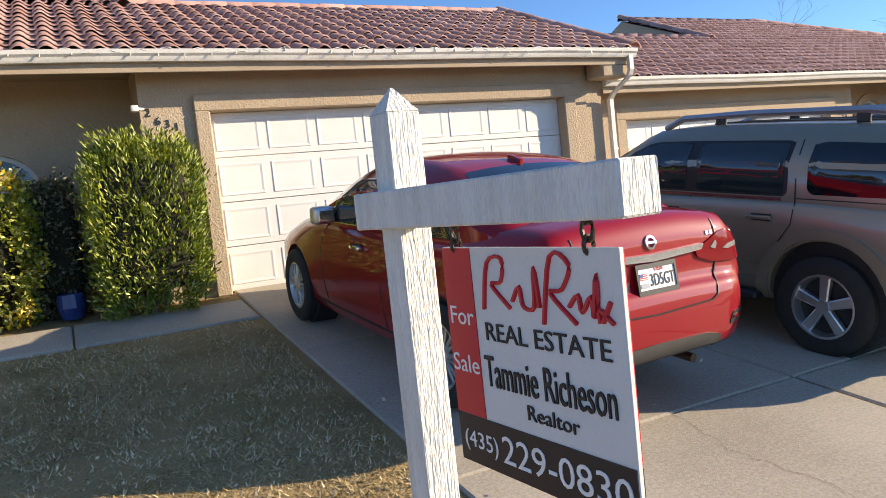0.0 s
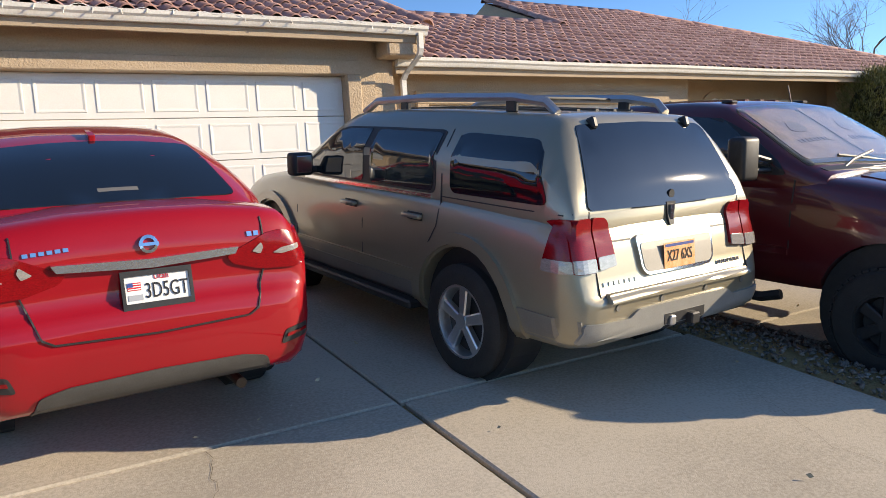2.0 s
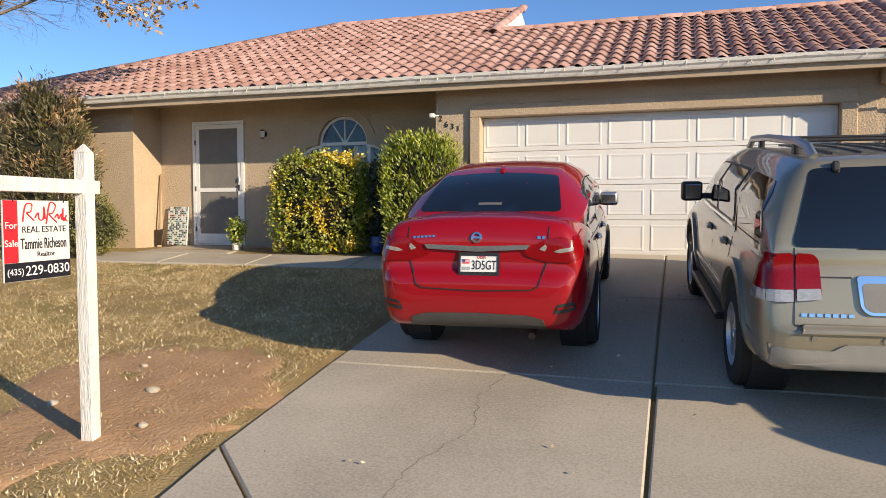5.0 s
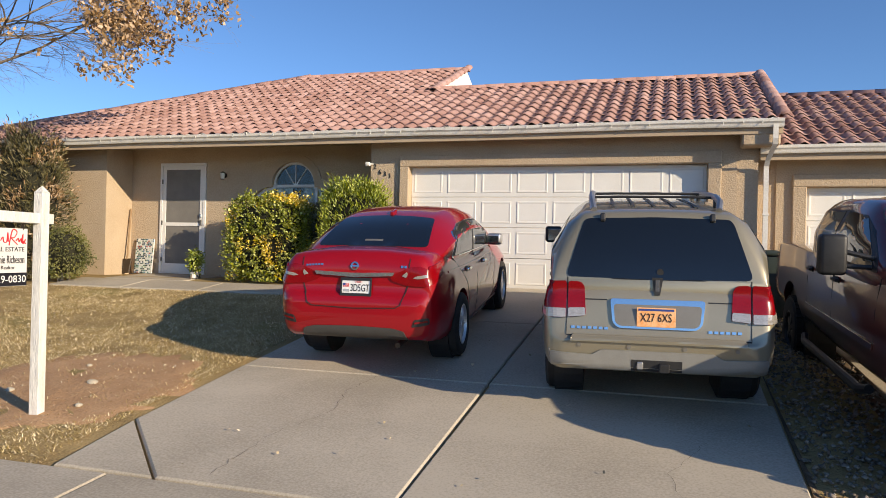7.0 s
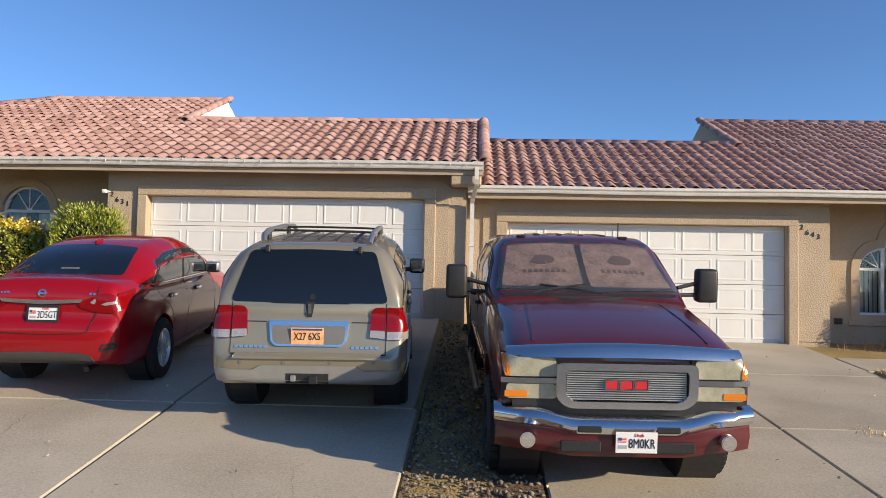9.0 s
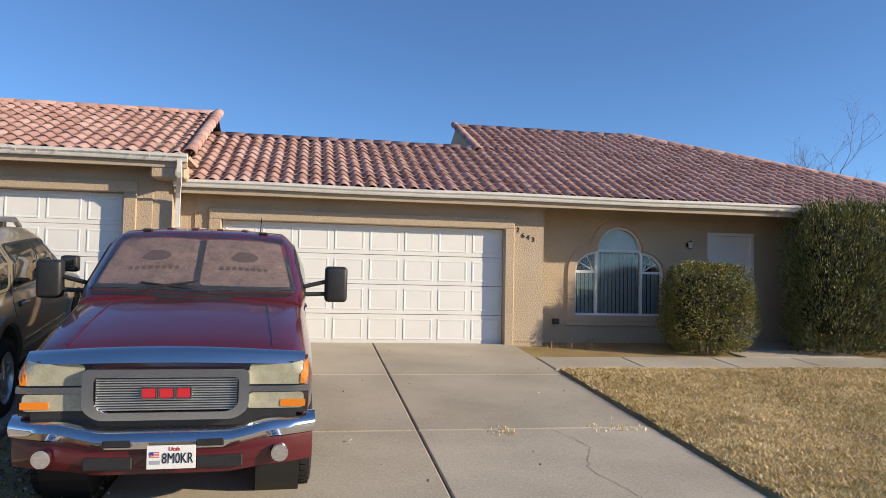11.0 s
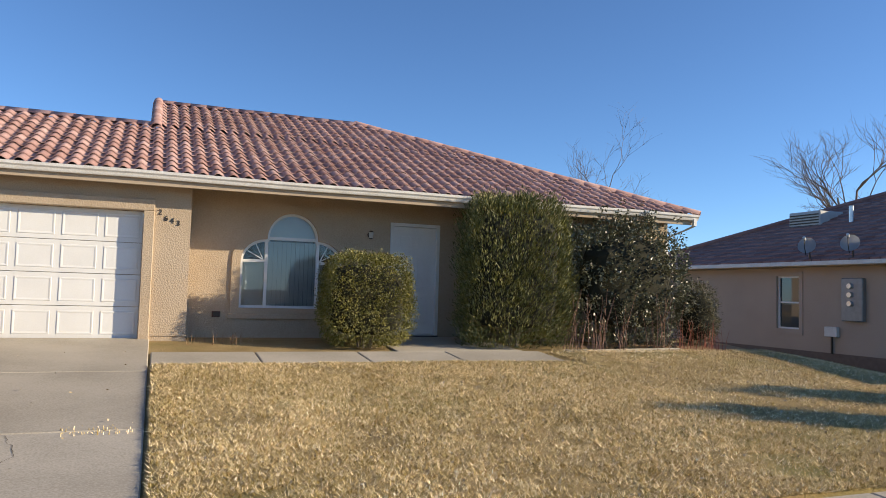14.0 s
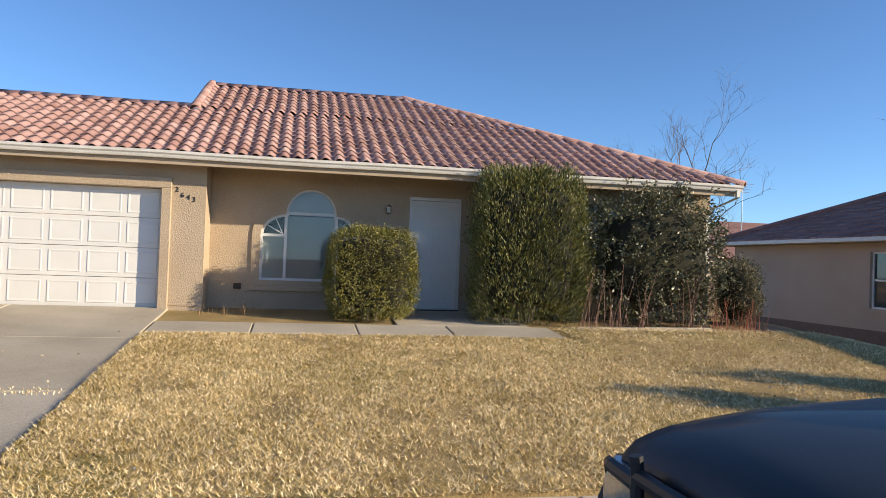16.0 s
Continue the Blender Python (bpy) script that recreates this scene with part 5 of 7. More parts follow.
    part("antenna", tube([(-.52, 3.35, 1.93), (-.53, 3.30, 2.10)], .006, 6), BLACK, c)
    for x in (-.86, .86):
        for y in (1.15, 5.02):
            wheel(c, x, y, .39, .27, .225, 6, BLACK, False, True, .09)


pickup()


# ---- black truck at the kerb ----
def kerb_truck():
    # faces -x
    c = empty("black_truck", pose(21.42, -0.85, STREET - 0.14, 0, 0, 90) @ Matrix.Diagonal((1, 1, 1.16, 1)), "black pickup with a brush guard parked at the kerb", "pickup truck")
    low = loft([(0.00, .55, .80, 1.10, 1.12, .78, .86, .84), (0.15, .52, .80, 1.14, 1.16, .82, .93, .90), (1.5, .50, .82, 1.16, 1.18, .84, .95, .92), (3.0, .48, .84, 1.12, 1.18, .84, .95, .90), (3.7, .48, .84, 1.11, 1.19, .84, .95, .88),
                (4.4, .50, .82, 1.07, 1.16, .84, .94, .84), (4.85, .54, .80, 1.02, 1.10, .82, .91, .80), (5.03, .58, .78, .98, 1.04, .78, .87, .77), (5.10, .60, .76, .92, .96, .74, .83, .74)])
    low = cut(low, [(1.1, .40, .46, .52, 1.3), (1.1, .40, .46, -1.3, -.52), (4.28, .40, .46, .52, 1.3), (4.28, .40, .46, -1.3, -.52)])
    top = loft([(1.55, 1.02, 1.12, 1.20, 1.22, .84, .86, .82), (1.62, 1.02, 1.14, 1.56, 1.60, .84, .88, .70), (1.8, 1.02, 1.14, 1.68, 1.73, .84, .88, .67), (2.6, 1.02, 1.14, 1.68, 1.74, .84, .88, .67), (2.9, 1.02, 1.12, 1.56, 1.62, .84, .88, .70), (3.3, 1.0, 1.10, 1.30, 1.36, .84, .87, .77), (3.6, 1.0, 1.06, 1.14, 1.18, .80, .84, .78)])
    tree = tree_of(low, top)
    part("body", low, NAVY, c, "", 38)
    part("cabin", top, NAVY, c, "", 38)
    part("windshield", patch(tree, "top", round_poly([(-.62, 2.82), (.62, 2.82), (.74, 3.46), (0, 3.52), (-.74, 3.46)], .06), .005, .01, 4), CLEARG, c)
    for sd, s in (("left", -1), ("right", 1)):
        part("front_side_window", patch(tree, sd, round_poly([(1.75, 1.18), (3.25, 1.17), (2.85, 1.56), (1.8, 1.62)], .05), .006, .01, 3), CLEARG, c)
        part("headlamp", patch(tree, "front", round_poly([(s * .56, .74), (s * .84, .74), (s * .84, .93), (s * .56, .93)], .03), .03, .05, 3), LAMPCLEAR, c, "clear headlamp", 40)
        part("headlamp_side", patch(tree, sd, round_poly([(4.88, .74), (5.05, .74), (5.05, .92), (4.92, .93)], .02), .01, .03, 2), LAMPCLEAR, c)
        part("guard_upright", tube([(s * .42, 5.14, .45), (s * .42, 5.18, .60), (s * .42, 5.17, .95), (s * .42, 5.18, 1.02)], .028, 8), BLACK, c)
        part("guard_wing", tube([(s * .42, 5.17, .92), (s * .70, 5.15, .92), (s * .92, 5.06, .88), (s * .93, 5.08, .74), (s * .90, 5.08, .66), (s * .42, 5.17, .62)], .028, 8), BLACK, c)
        mirror_unit(c, s * .86, 3.18, 1.20, s, .18, .14, BLACK, .06)
        for y in (1.1, 4.28):
            part("wheel_well", cyl((s * .58, y, .40), (s * .86, y, .40), .455, n=24), BLACK, c)
            wheel(c, s * .82, y, .38, .25, .21, 5, ALLOY, False, False, .10)
    part("guard_bar", tube([(-.42, 5.17, .95), (.42, 5.17, .95)], .028, 8), BLACK, c)
    part("grille", patch(tree, "front", round_poly([(-.52, .74), (.52, .74), (.52, .92), (-.52, .92)], .03), .015, .03, 3), BLACK, c)
    part("bumper", box(-.90, .90, 5.02, 5.16, .48, .66, .03), BLACK, c, "", True)
    part("antenna", tube([(.70, 3.72, 1.12), (.70, 3.70, 1.45)], .010, 6), BLACK, c)
    for s in (-1, 1):
        part("wiper", tube([(s * .2, 3.56, 1.20), (s * .2 + .3, 3.50, 1.23)], .012, 6), BLACK, c)


kerb_truck()


# ---- for-sale sign ----
def sale_sign():
    bx, by = 0.490, 2.85
    gz = ground_z(bx, by) - 0.05
    c = empty("sale_sign", pose(bx, by, gz, 0, 0, 5.2), "white wooden post with a hanging for-sale board on the lawn", "sign")
    hh = 2.05
    bm = box(-.044, .044, -.044, .044, 0, hh - .06, .003)
    bmesh.ops.create_cone(bm, cap_ends=True, segments=4, radius1=.044 * 1.414, radius2=.004, depth=.06, matrix=Matrix.Translation((0, 0, hh - .03)) @ Matrix.Rotation(math.pi / 4, 4, "Z"))
    part("post", bm, SIGNWHITE, c, "weathered white pointed post")
    az = hh - .285
    part("arm", box(-.044, .044, -.77, .13, az - .045, az + .045, .004), SIGNWHITE, c, "weathered white cross arm").matrix_basis = pose(-.025, 0, 0)
    sw, sh, st = .62, .64, .012
    y0, y1 = -.62, -.62 + sw
    zt = az - .095
    b = part("sign_board", box(-st / 2, st / 2, y0, y1, zt - sh, zt, .002), mat("board white", (0.62, 0.61, 0.59), (0.68, 0.67, 0.65), 0.5, scale=5), c, "white printed board with red and black areas")
    b.matrix_basis = pose(0, -.427, zt) @ Matrix.Diagonal((1, .86, .75, 1)) @ pose(0, -(y0 + y1) / 2, -zt)
    for yy in (-.62, -.21):
        bm = bmesh.new()
        for dz, rr, rot in ((.04, .020, 0), (.066, .016, 90), (.014, .016, 90)):
            t = [Vector((0, rr * .7 * math.cos(a), rr * math.sin(a))) for a in np.linspace(0, math.tau, 11)]
            t = [Matrix.Rotation(radians(rot), 3, "Z") @ v + Vector((0, yy, zt + dz - .01)) for v in t]
            tube(t, .0045, 6, bm)
        part("hanging_chain", bm, BRONZE, c)
    for s in (-1, 1):
        # the face seen with outward direction s*x; text runs so that it reads from that side
        R = pose(0, 0, 0, 90, 0, 90 * s)
        def P(u, v, off=.002):
            # u from the board's middle to the reader's right, v up from its bottom edge
            return Matrix.Translation((s * (st / 2 + off), (y0 + y1) / 2 + s * u, zt - sh + v)) @ R
        def blk(nm, u0, u1, v0, v1, mt, off=.0):
            ya, yb = sorted(((y0 + y1) / 2 + s * u0, (y0 + y1) / 2 + s * u1))
            xa, xb = sorted((s * (st / 2 - .002), s * (st / 2 + .0022 + off)))
            part(nm, box(xa, xb, ya, yb, zt - sh + v0, zt - sh + v1), mt, b)
        blk("red_panel", -.308, -.185, .15, .638, REDINK)
        blk("black_panel", -.308, .308, .004, .148, INK)
        text("sign_text", "For", .075, P(-.246, .44), PLATEW, b, .0015)
        text("sign_text", "Sale", .075, P(-.246, .30), PLATEW, b, .0015)
        text("sign_text", "REAL ESTATE", .072, P(.06, .405), INK, b, .0012)
        text("sign_text", "Tammie Richeson", .105, P(.055, .29) @ Matrix.Diagonal((.58, 1.2, 1, 1)), INK, b, .0018)
        text("sign_text", "Realtor", .058, P(.07, .205), INK, b, .0014)
        text("sign_text", "(435)", .07, P(-.215, .075), PLATEW, b, .0015)
        text("sign_text", "229-0830", .112, P(.085, .075), PLATEW, b, .0018)
        # swash logo as plain brush strokes
        pts = [[(-.15, .47), (-.12, .60), (-.06, .61), (-.07, .55), (-.11, .54), (-.04, .48)], [(-.03, .50), (0, .54), (.01, .49), (.05, .49), (.06, .59), (.07, .49)],
               [(.08, .45), (.12, .62), (.18, .60), (.15, .54), (.11, .53), (.19, .46)], [(.17, .50), (.20, .53), (.21, .49), (.24, .53), (.245, .48), (.26, .58), (.262, .47), (.295, .52)], [(.265, .50), (.30, .47)]]
        for pl in pts:
            ctr = [Vector((s * (st / 2 + .002), (y0 + y1) / 2 + s * (u * .95 + .0), zt - sh + v)) for u, v in pl]
            sm = []
            for i in range(len(ctr) - 1):
                for k in range(4):
                    t = k / 4
                    g = lambda j: ctr[min(max(j, 0), len(ctr) - 1)]
                    sm.append(.5 * (2 * g(i) + (g(i + 1) - g(i - 1)) * t + (2 * g(i - 1) - 5 * g(i) + 4 * g(i + 1) - g(i + 2)) * t * t + (3 * g(i) - g(i - 1) - 3 * g(i + 1) + g(i + 2)) * t ** 3))
            sm.append(ctr[-1])
            part("logo_stroke", tube(sm, .0055, 5), REDINK, b)


sale_sign()


# ---- fittings on the houses ----
def front_door():
    d0, d1, y = H2
    g = empty("door_2", Matrix(), "closed white six-panel front door", "door", "", "structure")
    z0 = 0.03
    part("door_frame", plate([rect(d0 + .005, d1 - .005, z0, z0 + 2.185), rect(d0 + .065, d1 - .065, z0 + .03, z0 + 2.125)], xz(y - .015), .16), WHITE, g)
    leaf = part("door_leaf", box(d0 + .067, d1 - .067, y + .05, y + .09, z0 + .035, z0 + 2.12, .003), WHITE, g)
    w = (d1 - d0 - .134)
    for cx in (d0 + .067 + w * .29, d1 - .067 - w * .29):
        for za, zb in ((.18, .82), (.94, 1.58), (1.70, 1.98)):
            bm = bmesh.new()
            rings = []
            for ins, dd in ((0, .049), (.012, .058), (.03, .058), (.05, .048)):
                rings.append([bm.verts.new((cx + sx * (w * .17 - ins), y + dd, z0 + (za + ins if sz < 0 else zb - ins))) for sx, sz in ((-1, -1), (1, -1), (1, 1), (-1, 1))])
            for a, b in zip(rings, rings[1:]):
                for i in range(4):
                    bm.faces.new((a[i], a[(i + 1) % 4], b[(i + 1) % 4], b[i]))
            bm.faces.new(rings[-1])
            part("panel", bm, WHITE, leaf)
    part("door_knob", cyl((d0 + .13, y + .05, z0 + .98), (d0 + .13, y - .01, z0 + .98), .012, .03, 12), CHROME, leaf)
    part("deadbolt", cyl((d0 + .13, y + .05, z0 + 1.14), (d0 + .13, y + .02, z0 + 1.14), .028, n=14), CHROME, leaf)
    part("threshold", box(d0, d1, y - .03, y + .18, z0 - .03, z0 + .012, .005), BRONZE, g)


def screen_door():
    d0, d1, y = H1
    z0 = .37
    g = empty("door_1", Matrix(), "white metal screen door over a front door", "door", "", "structure")
    part("door_frame", plate([rect(d0 + .005, d1 - .005, z0, z0 + 2.275), rect(d0 + .06, d1 - .06, z0 + .02, z0 + 2.22)], xz(y - .03), .15), WHITE, g)
    a0, a1 = d0 + .065, d1 - .065
    sc = part("screen_leaf", plate([rect(a0, a1, z0 + .025, z0 + 2.215), rect(a0 + .075, a1 - .075, z0 + .21, z0 + .985), rect(a0 + .075, a1 - .075, z0 + 1.055, z0 + 2.14)], xz(y - .02), .03), WHITE, g)
    part("mesh_panel", box(a0 + .07, a1 - .07, y - .006, y - .003, z0 + .20, z0 + .99), SCREENM, sc)
    part("mesh_panel", box(a0 + .07, a1 - .07, y - .006, y - .003, z0 + 1.05, z0 + 2.145), SCREENM, sc)
    part("latch", box(a1 - .055, a1 - .025, y - .05, y - .018, z0 + 1.0, z0 + 1.11, .006), BLACK, sc)
    part("lock_plate", box(a1 - .06, a1 - .02, y - .045, y - .018, z0 + 1.16, z0 + 1.24, .006), ALLOY, sc)
    for z in (.25, 1.0, 1.85):
        part("hinge", cyl((a0 - .005, y - .028, z0 + z), (a0 - .005, y - .028, z0 + z + .09), .012, n=8), BRONZE, sc)
    part("inner_door", box(d0 + .06, d1 - .06, y + .10, y + .14, z0 + .02, z0 + 2.22), WHITE, g)


def wall_lamp(x, y, z, group):
    l = empty("wall_lamp", Matrix.Translation((x, y, z)), "small bronze wall lantern on a stucco wall", "wall lamp", group)
    part("back_plate", cyl((0, 0, 0), (0, -.02, 0), .05, n=14), BRONZE, l)
    part("bracket", tube([(0, -.02, 0), (0, -.06, .04), (0, -.09, .05)], .01, 6), BRONZE, l)
    part("cap", cyl((0, -.09, .045), (0, -.09, .075), .055, .02, 12), BRONZE, l)
    part("glass_shade", cyl((0, -.09, -.07), (0, -.09, .045), .038, .05, 12), LAMPGLASS, l)
    part("base_ring", cyl((0, -.09, -.085), (0, -.09, -.07), .03, .04, 12), BRONZE, l)


def wing_window():
    y, x0, x1, z0, z1 = 10.33, 19.85, 21.3, .95, 2.19
    w = empty("window_3", Matrix(), "white sliding window behind the hedge and shrub", "window", "", "structure")
    xm = (x0 + x1) / 2
    part("window_frame", plate([rect(x0 + .003, x1 - .003, z0 + .003, z1 - .003), rect(x0 + .05, xm - .025, z0 + .05, z1 - .05), rect(xm + .025, x1 - .05, z0 + .05, z1 - .05)], xz(y + .02), .06), WHITE, w)
    for a, b in ((x0 + .04, xm - .015), (xm + .015, x1 - .04)):
        g = part("pane", box(a, b, y + .045, y + .05, z0 + .04, z1 - .04), WINGLASS, w)
        g.visible_shadow = False
    part("blind", box(x0 + .02, x1 - .02, y + .25, y + .255, z0, z1), BLIND, w, "closed pale blind")
    part("window_surround", plate([rect(x0 - .12, x1 + .12, z0 - .12, z1 + .12), rect(x0 - .001, x1 + .001, z0 - .001, z1 + .001)], xz(y - .05), .028), STUCCO, w)


front_door()
screen_door()
wing_window()
wall_lamp(-2.885, H1[2], 2.38, "wall lamps")
wall_lamp(16.63, H2[2], 1.95, "wall lamps")
s = empty("wall_sensor", pose(.58, 9.84, 2.47), "small white sensor on the wall corner", "sensor")
part("sensor_head", box(-.04, .04, -.05, .03, -.035, .035, .015, None, 2), WHITE, s, "", True)
part("sensor_arm", cyl((.03, 0, 0), (.10, .02, 0), .015, n=8), WHITE, s)
o = empty("outlet_cover", pose(13.87, H2[2], .40), "brown weatherproof outlet cover on the wall", "outlet")
part("cover", box(-.07, .07, -.045, 0, -.055, .055, .012, None, 2), mat("brown plastic", (0.10, 0.045, 0.03), (0.13, 0.06, 0.04), .6), o, "", True)
part("lid", box(-.055, .055, -.055, -.043, -.04, .045, .006), BRONZE, o)

# downspout at the party wall, with its corbel
dsp = empty("downspout", Matrix(), "white rain pipe bending back to the wall", "rain pipe")
def pipe(pts, nm):
    bm = bmesh.new()
    rings = []
    for p in pts:
        rings.append([bm.verts.new((p[0] + dx * .035, p[1] + dy * .03 * (1 if p[3] else 0), p[2] + dy * .03 * (0 if p[3] else 1))) for dx, dy in ((-1, -1), (1, -1), (1, 1), (-1, 1))])
    for a, b in zip(rings, rings[1:]):
        for i in range(4):
            bm.faces.new((a[i], a[(i + 1) % 4], b[(i + 1) % 4], b[i]))
    bm.faces.new(rings[0])
    bm.faces.new(rings[-1][::-1])
    part(nm, bm, GUTTER, dsp)
pipe([(7.16, 9.38, 2.90, 1), (7.16, 9.38, 2.70, 1), (7.16, 9.42, 2.62, 1), (7.10, 9.72, 2.42, 1), (7.09, 9.79, 2.34, 1), (7.09, 9.79, .10, 1), (7.09, 9.70, .02, 1)], "pipe")
for z in (.6, 1.6):
    part("pipe_strap", box(7.045, 7.135, 9.75, 9.835, z, z + .03), GUTTER, dsp)
dsp = empty("downspout", Matrix(), "white rain pipe with an elbow at the house corner", "rain pipe")
pipe([(23.25, 9.77, 2.56, 1), (23.25, 9.78, 2.42, 1), (23.16, 9.93, 2.34, 1), (22.92, 10.20, 2.19, 1), (22.90, 10.25, 2.08, 1), (22.90, 10.25, .0, 1)], "pipe")
setting("wall_corbel", box(6.72, 7.24, 9.46, 9.84, 2.62, 2.86, .02), STUCCO, "stucco block under the eaves end", "wall")

# wire of an old light string along one gutter
lw = empty("light_string", Matrix(), "tangled white light string clipped along the gutter", "light string")
pts = []
for i in range(360):
    x = -8.8 + 16.0 * i / 359
    pts.append((x, 9.33 - .008 * math.sin(i * 1.1), 2.985 + .02 * math.sin(i * .9) + .022 * noise.noise((x * 3, 0, 7))))
part("wire", tube(pts, .004, 4), WHITE, lw)
for i in range(0, 360, 6):
    p = Vector(pts[i])
    part("bulb", cyl(p, p + Vector((random.uniform(-.02, .02), -.01, -.04 - random.random() * .03)), .005, .007, 5), LAMPGLASS, lw)


# ---- plants ----
def leafmat(nm, c1, c2, v=0.55):
    return mat(nm, c1, c2, 0.55, scale=3.0, fine=14, vary=v, island=True, spec=0.35)


def leaf_cloud(pts, nrm, ln, wd, up=0.0, jitter=0.9):
    """Small pointed leaves, one at each point."""
    n = len(pts)
    d = nrm + np.random.normal(0, jitter, (n, 3))
    d[:, 2] += up
    d /= np.linalg.norm(d, axis=1)[:, None]
    side = np.cross(d, np.random.normal(0, 1, (n, 3)))
    side /= np.linalg.norm(side, axis=1)[:, None]
    nn = np.cross(d, side)
    L = ln * np.random.uniform(.6, 1.3, n)[:, None]
    W = wd * np.random.uniform(.6, 1.3, n)[:, None]
    v = np.stack([pts - d * L * .5, pts + side * W * .5 + nn * W * .12, pts + d * L * .5, pts - side * W * .5 + nn * W * .12], 1).reshape(-1, 3)
    f = np.arange(n * 4).reshape(-1, 4)
    return v, f


def hull(n, dims, p, seed, lump=.12, bottom=0.0, tuft=.05):
    """Points in small tufts near the surface of a lumpy rounded block, and outward directions."""
    rs = np.random.RandomState(seed)
    m = max(n // 7, 20)
    q = rs.normal(0, 1, (m * 2, 3))
    q /= np.linalg.norm(q, axis=1)[:, None]
    k = (np.abs(q) ** p).sum(1) ** (1 / p)
    q = (q / k[:, None])
    q = q[q[:, 2] > -1.0 + bottom][:m]
    lm = np.array([1 + lump * noise.noise(Vector(a * 2.6) + Vector((seed, 0, 0))) + lump * .9 * noise.noise(Vector((a[0] * 8, a[1] * 8, a[2] * 3.5)) + Vector((0, seed, 0))) for a in q])
    r = lm * rs.uniform(.88, 1.02, len(q))
    d = np.array(dims)
    nn = q / d
    nn /= np.linalg.norm(nn, axis=1)[:, None]
    pick = rs.randint(0, len(q), n)
    c = (q * r[:, None] * d)[pick]
    return c + rs.normal(0, tuft, (n, 3)) * np.array((1, 1, 1.3)) - nn[pick] * np.abs(rs.normal(0, tuft, n))[:, None], nn[pick]


def bush(name, x, y, z0, w, dpt, h, label, mats, n, ln, wd, p=4.0, up=0.0, jitter=.9, seed=1, lump=.12, core=.76, group="", yellow=0):
    e = empty(name, Matrix.Translation((x, y, z0)), label, "bush", group)
    dims = (w / 2, dpt / 2, h / 2)
    # Solid near-black core stands for the shade deep between the leaves.
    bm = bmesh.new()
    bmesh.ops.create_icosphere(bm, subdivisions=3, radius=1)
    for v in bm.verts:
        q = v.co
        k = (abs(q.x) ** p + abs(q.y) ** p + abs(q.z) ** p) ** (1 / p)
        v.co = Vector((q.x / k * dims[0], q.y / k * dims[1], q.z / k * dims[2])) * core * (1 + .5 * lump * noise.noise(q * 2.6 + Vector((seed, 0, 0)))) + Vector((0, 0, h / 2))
    part("shade_core", bm, COREM, e)
    bm = bmesh.new()
    for k in range(5):
        a = k * 1.3 + seed
        tube([(0.1 * math.cos(a), .08 * math.sin(a), -.08), (.3 * dims[0] * math.cos(a), .3 * dims[1] * math.sin(a), h * .4)], .025, 5, bm, .5)
    part("stem", bm, BARK, e)
    pts, nn = hull(n, dims, p, seed, lump, .02, min(.045, max(.026, ln * .5)))
    pts[:, 2] = np.maximum(pts[:, 2], -h / 2 + .01)
    pts = pts + np.array((0, 0, h / 2))
    if yellow:
        key = np.array([noise.noise(Vector(q * 2.2) + Vector((5, seed, 2))) for q in pts]) + np.random.normal(0, .14, len(pts))
        sel = key > yellow
        v, f = leaf_cloud(pts[sel], nn[sel], ln, wd, up, jitter)
        raw("yellow_leaves", v, f, mats[1], e)["label"] = "yellow leaves"
        pts, nn = pts[~sel], nn[~sel]
    v, f = leaf_cloud(pts, nn, ln, wd, up, jitter)
    raw("leaves", v, f, mats[0], e)
    return e


BARK = mat("grey bark", (0.14, 0.11, 0.085), (0.24, 0.20, 0.16), .95, scale=6, fine=40, bump=.6, bscale=30)
# Near-black tone paints the shade inside the bushes.
COREM = mat("painted inner shade", (0.016, 0.016, 0.008), (0.03, 0.028, 0.013), 1.0, scale=10)
BOXL = leafmat("clipped hedge leaf", (0.095, 0.10, 0.02), (0.30, 0.26, 0.05), .65)
JUNL = leafmat("juniper leaf", (0.07, 0.085, 0.03), (0.25, 0.235, 0.06), .65)
SHRL = mat("glossy shrub leaf", (0.06, 0.07, 0.033), (0.20, 0.19, 0.095), 0.40, scale=3.0, fine=14, vary=0.6, island=True, spec=0.6)
GRNL = leafmat("bright conifer leaf", (0.12, 0.18, 0.018), (0.40, 0.42, 0.06))
VARL = leafmat("variegated leaf", (0.11, 0.15, 0.016), (0.40, 0.40, 0.06))
YELL = leafmat("yellow leaf", (0.66, 0.45, 0.03), (0.80, 0.62, 0.08))
GRYL = leafmat("dry grey green leaf", (0.085, 0.085, 0.035), (0.19, 0.155, 0.075))
DRYL = leafmat("dead brown leaf", (0.26, 0.16, 0.08), (0.46, 0.31, 0.17))
bush("clipped_bush", 16.2, 9.62, -.05, 1.55, 1.1, 1.55, "rounded clipped green and golden bush beside the path", (BOXL,), 30000, .034, .020, 4.5, seed=3, lump=.06)
bush("tall_bush", 19.0, 9.65, -.05, 2.0, 1.3, 2.72, "tall square-trimmed dark juniper hedge", (JUNL,), 36000, .085, .016, 6, up=1.3, jitter=.45, seed=5, lump=.10)
bush("wild_shrub", 21.55, 9.75, -.08, 2.75, 1.25, 2.5, "loose dark shrub with bare reddish twigs", (SHRL,), 15000, .07, .034, 3.0, seed=8, lump=.28, core=.70)
bush("dried_shrub", 23.35, 9.85, -.10, .95, .95, 1.35, "round dried brownish shrub at the house corner", (GRYL,), 6000, .07, .014, 2.4, seed=11, lump=.15)
